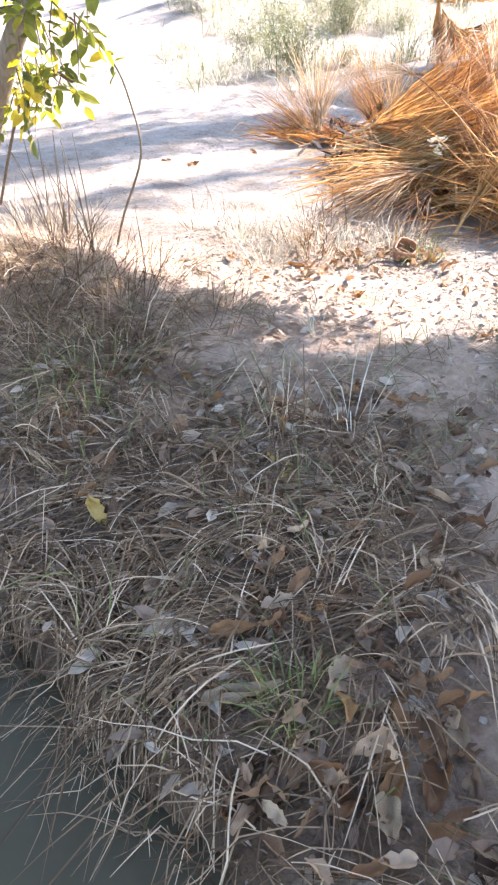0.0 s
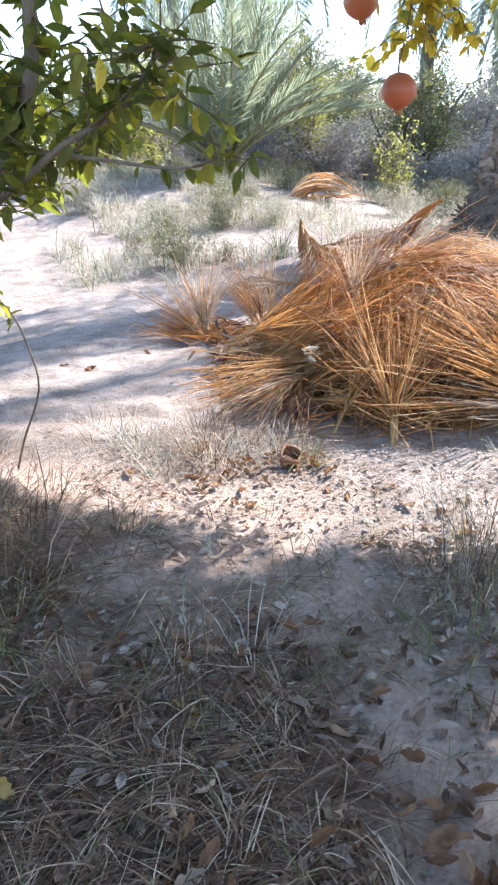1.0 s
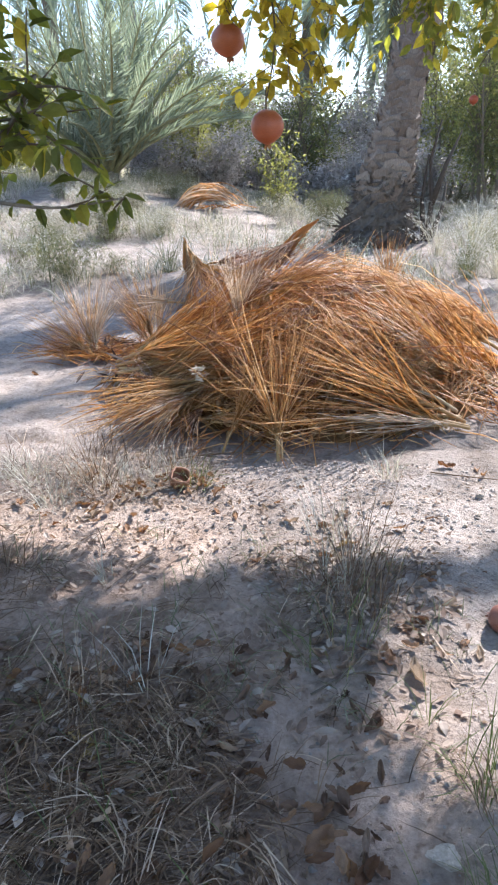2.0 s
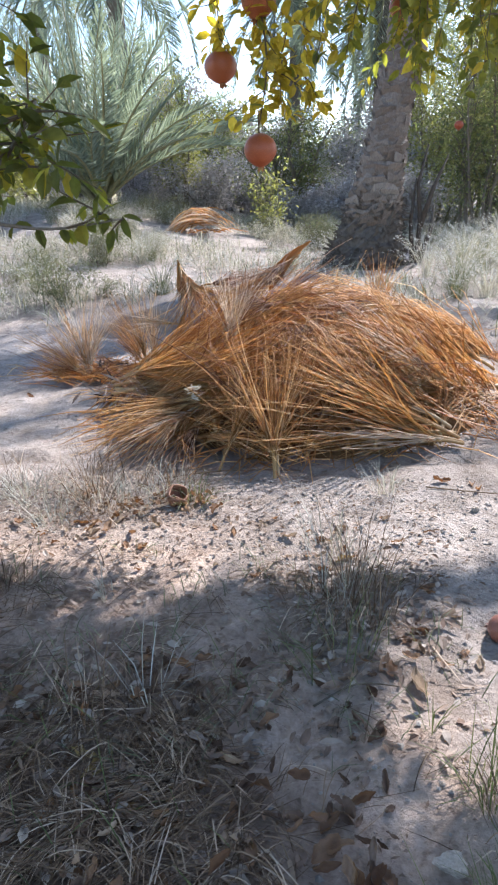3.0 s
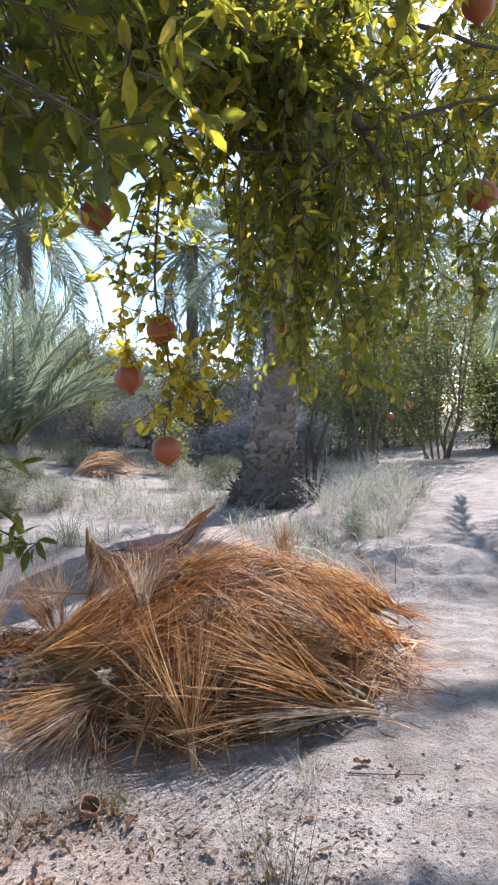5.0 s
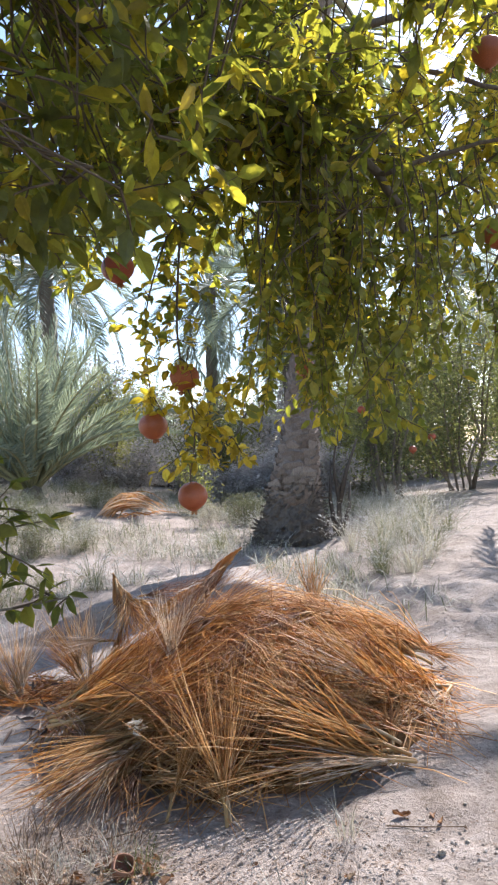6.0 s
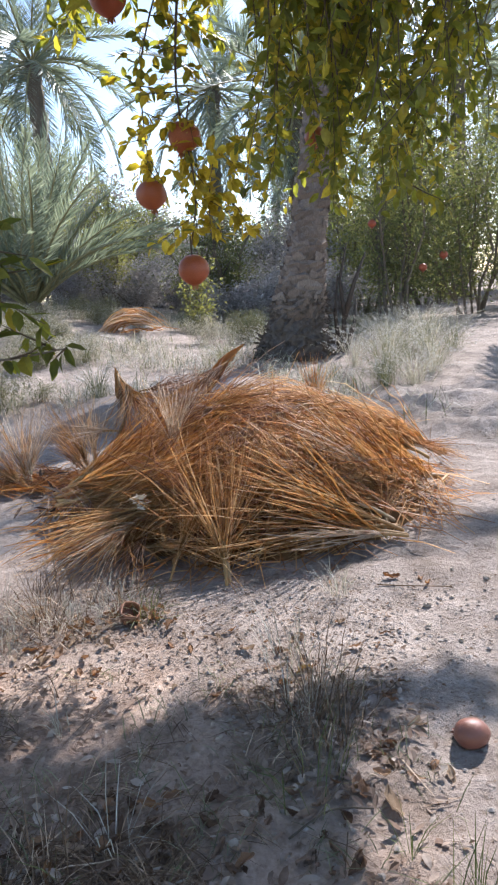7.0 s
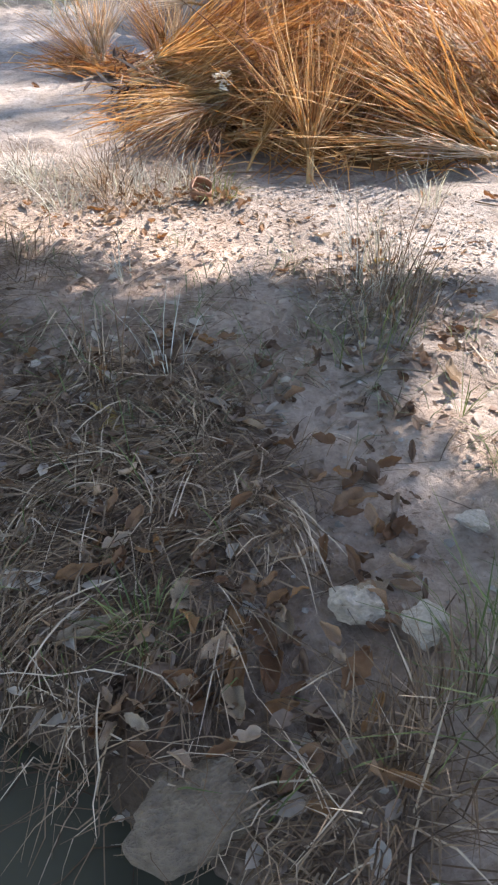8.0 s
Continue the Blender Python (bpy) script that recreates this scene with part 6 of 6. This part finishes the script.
M_DEADLEAF = varied("dead_leaf", [(0.0, (0.15, 0.08, 0.045)), (0.4, (0.28, 0.165, 0.10)), (0.75, (0.37, 0.245, 0.16)), (1.0, (0.45, 0.33, 0.235))], 0.85, 0.15, 0.25, (1.2, 1.0, 0.7), 45.0, "object")
M_ORANGE = varied("orange_dead_leaf", [(0.0, (0.17, 0.085, 0.045)), (1.0, (0.31, 0.17, 0.08))], 0.75, 0.2, 0.22, (1.3, 1.0, 0.6), 45.0, "object")
M_GOLD = varied("yellow_dead_leaf", [(0.0, (0.36, 0.25, 0.09)), (1.0, (0.44, 0.31, 0.12))], 0.6, 0.35, 0.2, (1.2, 1.0, 0.6), 45.0, "object")
M_WHITE = varied("bleached_leaf", [(0.0, (0.27, 0.195, 0.13)), (1.0, (0.40, 0.30, 0.21))], 0.9, 0.1, 0.25, (1.1, 1.0, 0.9), 45.0, "object")
LEAVES = {}
for key, mt in (("dead", M_DEADLEAF), ("orange", M_ORANGE), ("gold", M_GOLD), ("white", M_WHITE)):
    LEAVES[key] = [curled_leaf(900 + k, 1.0, 0.42 + 0.04 * k).data("fallen_leaf", mt, True) for k in range(8)]
WORDS = {"dead": "curled brown dead leaf on the ground", "orange": "curled orange-brown dead leaf on the ground", "gold": "yellow fallen leaf lying on the ground", "white": "bleached pale dead leaf on the ground"}


def fallen_leaf(key, x, y, size, rng, tilt=15.0, lift=0.006, label=""):
    ob = new("fallen_leaf", LEAVES[key][rng.randrange(8)])
    ob.matrix_basis = pose(x, y, g(x, y) + lift, rng.gauss(0, tilt), rng.gauss(0, tilt), rng.uniform(0, 360)) @ Matrix.Diagonal((size * rng.uniform(0.5, 0.9), size, size, 1))
    return tagged(ob, label or WORDS[key], "leaf", "fallen leaves")


rng = random.Random(41)
# leaves that stand out
fallen_leaf("gold", -0.304, 0.864, 0.055, rng)
fallen_leaf("gold", -0.325, 0.885, 0.045, rng)
fallen_leaf("orange", -0.345, 0.90, 0.04, rng)
fallen_leaf("orange", 0.358, 1.987, 0.055, rng)
fallen_leaf("orange", 0.46, 1.965, 0.05, rng)
fallen_leaf("dead", 0.45, 2.01, 0.045, rng)
fallen_leaf("orange", 0.215, 1.215, 0.045, rng)
fallen_leaf("white", 0.195, 1.06, 0.075, rng)
fallen_leaf("white", 0.28, 1.27, 0.05, rng)
fallen_leaf("white", 0.31, 1.14, 0.04, rng)
fallen_leaf("dead", 0.14, 1.11, 0.05, rng)
fallen_leaf("white", -0.404, 1.669, 0.05, rng)
fallen_leaf("white", -0.056, 1.602, 0.045, rng)
fallen_leaf("orange", -0.568, 1.649, 0.055, rng)
fallen_leaf("orange", -0.60, 1.68, 0.05, rng)
fallen_leaf("white", -0.55, 1.62, 0.05, rng)
fallen_leaf("orange", -0.41, 1.56, 0.045, rng)
fallen_leaf("gold", 0.075, 1.53, 0.045, rng)
fallen_leaf("white", -0.50, 1.70, 0.045, rng)
fallen_leaf("dead", -0.52, 1.74, 0.045, rng)
fallen_leaf("orange", -0.054, 0.482, 0.065, rng)
fallen_leaf("orange", -0.02, 0.50, 0.06, rng)
fallen_leaf("orange", -0.085, 0.455, 0.05, rng)
fallen_leaf("dead", -0.148, 0.46, 0.06, rng)
fallen_leaf("orange", -0.185, 0.42, 0.055, rng)
fallen_leaf("orange", -0.21, 0.41, 0.045, rng)
fallen_leaf("dead", -0.03, 0.53, 0.06, rng)
fallen_leaf("dead", 0.02, 0.40, 0.06, rng)
fallen_leaf("dead", -0.12, 0.63, 0.05, rng)
fallen_leaf("dead", -0.16, 0.66, 0.055, rng)
fallen_leaf("dead", -0.09, 0.67, 0.05, rng)
fallen_leaf("orange", 0.10, 0.70, 0.055, rng)
fallen_leaf("dead", -0.05, 0.72, 0.05, rng)
fallen_leaf("white", 0.22, 0.52, 0.03, rng)
fallen_leaf("orange", 0.18, 1.98, 0.03, rng)
fallen_leaf("dead", -0.20, 0.88, 0.05, rng)
fallen_leaf("dead", -0.14, 0.84, 0.05, rng)
fallen_leaf("dead", -0.23, 0.80, 0.05, rng)
fallen_leaf("orange", -0.42, 0.86, 0.04, rng)
fallen_leaf("orange", -1.40, 2.65, 0.05, rng)
fallen_leaf("orange", -1.28, 2.95, 0.05, rng)
fallen_leaf("dead", -1.55, 2.7, 0.04, rng)
up = fallen_leaf("gold", -0.502, 0.684, 0.062, rng, label="upright yellow fallen leaf caught in the straw")
up.matrix_basis = pose(-0.502, 0.684, g(-0.502, 0.684) + 0.035, 78, 10, 200) @ Matrix.Scale(0.060, 4) @ Matrix.Diagonal((0.55, 1, 1, 1))
curl = fallen_leaf("white", -0.215, 0.51, 0.075, rng, label="pale rolled dry leaf sheath in the straw")
curl.matrix_basis = pose(-0.215, 0.51, g(-0.215, 0.51) + 0.02, 8, 0, -55) @ Matrix.Scale(0.085, 4) @ Matrix.Diagonal((0.5, 1, 1, 1))
# leaves gathered round the dried shell
for _ in range(34):
    fallen_leaf(rng.choice(("dead", "dead", "orange", "white")), rng.gauss(-0.45, 0.12), rng.gauss(1.79, 0.07), rng.uniform(0.025, 0.05), rng, 22.0, rng.uniform(0.004, 0.016))
# a drift of dead leaves caught on the bank
for _ in range(58):
    x, y = rng.uniform(-0.30, 0.10), rng.uniform(0.40, 0.82)
    if ditch_in(x, y) < -0.03:
        fallen_leaf(rng.choice(("dead", "dead", "dead", "dead", "dead", "orange")), x, y, rng.uniform(0.018, 0.042), rng, 32.0, rng.uniform(0.006, 0.030))
for _ in range(38):
    x, y = rng.uniform(-0.26, 0.12), rng.uniform(0.36, 0.66)
    if ditch_in(x, y) < -0.02:
        fallen_leaf(rng.choice(("orange", "orange", "dead", "dead", "white")), x, y, rng.uniform(0.03, 0.055), rng, 26.0, rng.uniform(0.008, 0.028))
# leaves under and among the straw
for _ in range(46):
    x, y = rng.uniform(-0.72, 0.06), rng.uniform(0.46, 1.12)
    if ditch_in(x, y) < -0.04:
        fallen_leaf(rng.choice(("dead", "dead", "dead", "orange")), x, y, rng.uniform(0.03, 0.055), rng, 24.0, rng.uniform(0.004, 0.022))
M_LEAFBED = varied("brown_leaf_bed", [(0.0, (0.11, 0.065, 0.042)), (0.5, (0.23, 0.15, 0.105)), (0.85, (0.32, 0.225, 0.165)), (1.0, (0.40, 0.30, 0.23))], 0.85, 0.15, 0.22, (1.2, 1.0, 0.7), 60.0)


def leaf_bed():
    """Broken, curled leaves packed under the straw."""
    rng = random.Random(47)
    kinds = [curled_leaf(930 + k, 1.0, 0.36 + 0.05 * k) for k in range(6)]
    m = Mesh()
    for _ in range(420):
        x, y = rng.uniform(-0.75, 0.14), rng.uniform(0.42, 1.12)
        if ditch_in(x, y) > -0.03:
            continue
        size = rng.uniform(0.016, 0.045)
        k = kinds[rng.randrange(6)]
        to = pose(x, y, g(x, y) + rng.uniform(0.002, 0.014), rng.gauss(0, 24), rng.gauss(0, 24), rng.uniform(0, 360)) @ Matrix.Diagonal((size * rng.uniform(0.5, 0.9), size, size * rng.uniform(0.8, 1.6), 1))
        o = len(m.v)
        m.v += [to @ v for v in k.v]
        m.f += [tuple(o + i for i in f) for f in k.f]
    tagged(new("leaf_bed", m.data("leaf_bed", M_LEAFBED, True)), "bed of broken brown dead leaves under the straw", "leaf litter", kind="stuff")


leaf_bed()
# scattered leaves
for _ in range(110):
    z = rng.random()
    if z < 0.55:
        x, y, size = rng.uniform(-0.75, 0.30), rng.uniform(1.43, 1.80), rng.uniform(0.014, 0.034)
        key = rng.choice(("white", "white", "dead", "dead", "orange"))
    elif z < 0.75:
        x, y, size = rng.uniform(-0.7, 0.12), rng.uniform(0.42, 1.1), rng.uniform(0.03, 0.055)
        key = rng.choice(("dead", "dead", "dead", "white", "orange"))
    else:
        x, y, size = rng.uniform(-0.02, 0.30), rng.uniform(1.08, 1.45), rng.uniform(0.02, 0.045)
        key = rng.choice(("dead", "dead", "white"))
    if ditch(x, y) < 0.3:
        fallen_leaf(key, x, y, size, rng)


def lump(m, p, size, rng):
    """A small clod: a jittered octahedron with rounded middle ring."""
    o = len(m.v)
    p = Vector(p)
    m.v.append(p + Vector((0, 0, size * rng.uniform(0.5, 0.8))))
    for k in range(5):
        a = 2 * math.pi * k / 5 + rng.uniform(-0.3, 0.3)
        r = size * rng.uniform(0.7, 1.2)
        m.v.append(p + Vector((math.cos(a) * r, math.sin(a) * r, size * rng.uniform(0.0, 0.3))))
    m.v.append(p - Vector((0, 0, size * 0.4)))
    for k in range(5):
        k2 = (k + 1) % 5
        m.f += [(o, o + 1 + k, o + 1 + k2), (o + 6, o + 1 + k2, o + 1 + k)]


M_CLOD = varied("earth_clod", [(0.0, (0.22, 0.185, 0.155)), (0.5, (0.34, 0.295, 0.255)), (1.0, (0.44, 0.385, 0.335))], 0.95, 0.1, grain=80.0)


def clods():
    rng = random.Random(43)
    m = Mesh()
    for _ in range(4200):
        z = rng.random()
        if z < 0.4:
            x, y = rng.uniform(-0.9, 0.5), rng.uniform(1.42, 2.05)
        elif z < 0.75:
            x, y = rng.uniform(-0.1, 0.75), rng.uniform(0.55, 2.0)
        else:
            x, y = rng.uniform(-2.6, 1.6), rng.uniform(1.6, 5.0)
        size = 0.0018 + 0.006 * rng.random() ** 5
        lump(m, (x, y, g(x, y) + size * 0.15), size, rng)
    for _ in range(70):
        x = rng.uniform(0.6, 2.0)
        y = rng.uniform(3.6, 6.0)
        size = rng.uniform(0.005, 0.014)
        lump(m, (x, y, g(x, y)), size, rng)
    tagged(new("earth_clods", m.data("earth_clods", M_CLOD)), "loose crumbs and clods of dry earth", "earth", kind="stuff")


def litter():
    rng = random.Random(44)
    m = Mesh()
    for _ in range(5200):
        z = rng.random()
        if z < 0.13:
            x, y = rng.uniform(-0.9, 0.32), rng.gauss(1.64, 0.13)
            ln = rng.uniform(0.006, 0.02)
        elif z < 0.34:
            x, y = (rng.gauss(0.08, 0.10), rng.gauss(1.28, 0.11)) if rng.random() < 0.4 else (rng.uniform(-0.7, 0.3), rng.uniform(0.9, 1.5))
            ln = rng.uniform(0.01, 0.03)
        else:
            p = in_mat(rng)
            if p is None:
                continue
            x, y = p
            ln = rng.uniform(0.012, 0.04)
        a = rng.uniform(0, 6.283)
        m.leaf((x, y, g(x, y) + rng.uniform(0.001, 0.012)), (math.cos(a), math.sin(a), rng.uniform(-0.25, 0.3)), (rng.gauss(0, 0.3), rng.gauss(0, 0.3), 1), ln, ln * rng.uniform(0.35, 0.6), rng.uniform(0.0, 0.7), rng.uniform(-0.3, 0.4))
    for i in range(9000):
        x, y = (rng.uniform(-0.9, 0.7), rng.uniform(0.36, 2.0)) if i < 6500 else (rng.uniform(-1.0, 0.32), rng.gauss(1.80, 0.16))
        if ditch(x, y) > 0.2:
            continue
        ln = 0.003 + 0.012 * rng.random() ** 2
        a = rng.uniform(0, 6.283)
        m.chip((x, y, g(x, y) + 0.001), (math.cos(a), math.sin(a), rng.uniform(-0.05, 0.16)), (rng.gauss(0, 0.25), rng.gauss(0, 0.25), 1), ln, ln * rng.uniform(0.15, 0.6), rng.uniform(0.0, 0.6))
    tagged(new("leaf_litter", m.data("leaf_litter", M_LITTER)), "crumbled dry leaf litter over the earth", "leaf litter", kind="stuff")


clods()
litter()

M_STONE = varied("pale_stone", [(0.0, (0.56, 0.45, 0.35)), (1.0, (0.66, 0.545, 0.44))], 0.9, 0.15, grain=4.0, per="object", relief=0.12)
M_ROCK = varied("grey_brown_rock", [(0.0, (0.20, 0.145, 0.10)), (1.0, (0.24, 0.18, 0.13))], 0.9, 0.2, grain=5.0, per="object", relief=0.14)
M_FLAT = varied("dull_stone", [(0.0, (0.25, 0.17, 0.125)), (1.0, (0.30, 0.21, 0.155))], 0.85, 0.25, grain=5.0, per="object", relief=0.1)


def stone(x, y, size, label, seed, mat, sharp=0.35, sink=0.3, turn=0.0, name="stone"):
    rng = random.Random(seed)
    bm = bmesh.new()
    bmesh.ops.create_icosphere(bm, subdivisions=4, radius=1)
    cuts = [Vector((rng.gauss(0, 1), rng.gauss(0, 1), rng.gauss(0, 0.8))).normalized() for _ in range(12)]
    for v in bm.verts:
        for c in cuts:
            d = v.co.dot(c) - (1 - sharp)
            if d > 0:
                v.co -= c * d * 0.98
        v.co += v.co.normalized() * (0.18 * noise.noise(v.co * 2.2 + Vector((seed, 0, 0))) + 0.09 * noise.noise(v.co * 6 + Vector((seed, 0, 0))))
    me = bpy.data.meshes.new(name)
    bm.to_mesh(me)
    bm.free()
    me.materials.append(mat)
    ob = new(name, me)
    ob.matrix_basis = pose(x, y, g(x, y) + size[2] * (1 - 2 * sink), 0, 0, turn) @ Matrix.Diagonal((*size, 1))
    return tagged(ob, label, "stone", "stones on the bank")


stone(0.064, 0.570, (0.033, 0.028, 0.022), "angular pale stone chip on the bank", 1, M_STONE, 0.36, 0.0, 20)
stone(0.128, 0.553, (0.030, 0.027, 0.020), "angular pale stone chip on the bank", 2, M_STONE, 0.36, 0.0, -30)
stone(0.200, 0.725, (0.024, 0.030, 0.014), "small pale stone chip on bare earth", 3, M_STONE, 0.5, 0.05, 60)
stone(-0.102, 0.575, (0.030, 0.028, 0.007), "round flat dull-brown stone among dead leaves", 4, M_FLAT, 0.12, 0.1, 0)
stone(-0.065, 0.36, (0.080, 0.052, 0.042), "large grey-brown rock at the edge of the ditch", 6, M_ROCK, 0.30, 0.5, 25)
for i, (x, y, r) in enumerate([(0.423, 1.81, 0.012), (0.50, 1.86, 0.009), (0.40, 1.70, 0.010), (0.46, 1.62, 0.008), (0.62, 1.95, 0.010), (0.58, 1.72, 0.009), (0.36, 1.64, 0.008), (0.55, 2.05, 0.008)]):
    stone(x, y, (r, r * 0.8, r * 0.6), "small grey pebble on the sandy path", 20 + i, M_STONE, 0.25, 0.2, i * 40, "pebble")


def dried_fruit():
    x, y = -0.372, 1.808
    rng = random.Random(3)
    m = Mesh()
    n, k = 8, 12
    for i in range(n + 1):
        th = math.pi * (0.32 + 0.68 * i / n)
        for j in range(k):
            w = 2 * math.pi * j / k
            r = 0.032 * (1 + 0.16 * noise.noise((math.cos(w) * 2, math.sin(w) * 2, th)) + (0.30 * rng.random() - 0.1 if i == 0 else 0))
            m.v.append(Vector((math.sin(th) * math.cos(w) * r, math.sin(th) * math.sin(w) * r, math.cos(th) * r * 0.85)))
    for i in range(n):
        for j in range(k):
            j2 = (j + 1) % k
            m.f.append((i * k + j, (i + 1) * k + j, (i + 1) * k + j2, i * k + j2))
    ob = new("pomegranate_shell", m.data("pomegranate_shell", M_SHELL, True))
    ob.modifiers.new("wall", "SOLIDIFY").thickness = 0.003
    ob.matrix_basis = pose(x, y, g(x, y) + 0.026, 24, 10, 15)
    tagged(ob, "dried split dark red-brown pomegranate shell on the ground", "fruit", "fallen pomegranates")


M_SHELL = varied("dried_shell", [(0.0, (0.24, 0.10, 0.055)), (1.0, (0.30, 0.14, 0.075))], 0.6, 0.35, grain=50.0, per="object", relief=0.002)
dried_fruit()


def stick(pts, r, label, mat):
    m = Mesh()
    m.tube(bezier([(x, y, g(x, y) + z) for x, y, z in pts], 4), [r * (1 - 0.05 * i) for i in range(4 * (len(pts) - 1) + 1)], 5)
    tagged(new("twig", m.data("twig", mat, True)), label, "twig", "twigs on the ground")


stick([(0.31, 1.935, 0.004), (0.40, 1.93, 0.008), (0.52, 1.935, 0.004)], 0.0022, "thin straight dry twig on the sand", M_STRAW)
stick([(-0.48, 2.02, 0.004), (-0.28, 2.06, 0.012), (-0.05, 2.10, 0.006)], 0.0022, "thin dry twig lying before the heap", M_STRAW)
stick([(0.02, 1.02, 0.004), (0.09, 1.05, 0.012), (0.16, 1.04, 0.02)], 0.002, "dark spiky dead sprig on the ground", M_TWIG)
stick([(0.06, 1.03, 0.01), (0.10, 1.08, 0.015), (0.12, 1.12, 0.012)], 0.0016, "dark spiky dead sprig on the ground", M_TWIG)


def water():
    m = Mesh()
    for x, y in ((-2.3, 0.50), (-1.0, -0.05), (0.0, -0.45), (0.8, -0.95), (0.8, -0.05), (0.0, 0.34), (-1.0, 0.77), (-2.3, 1.29)):
        m.v.append((x, y, -0.10))
    m.f.append(tuple(range(8)))
    mat, nt, b = base_mat("murky_water", 0.3, 0.08)
    n = noise_out(nt, 3.0, 3.0)
    nt.links.new(ramp(nt, n, [(0.3, (0.05, 0.045, 0.03)), (0.7, (0.085, 0.074, 0.05))]), b.inputs["Base Color"])
    bump(nt, b, noise_out(nt, 25.0, 2.0), 0.15, 0.01)
    tagged(new("water", m.data("water", mat)), "murky still water in a small irrigation ditch", "water", kind="structure")


water()
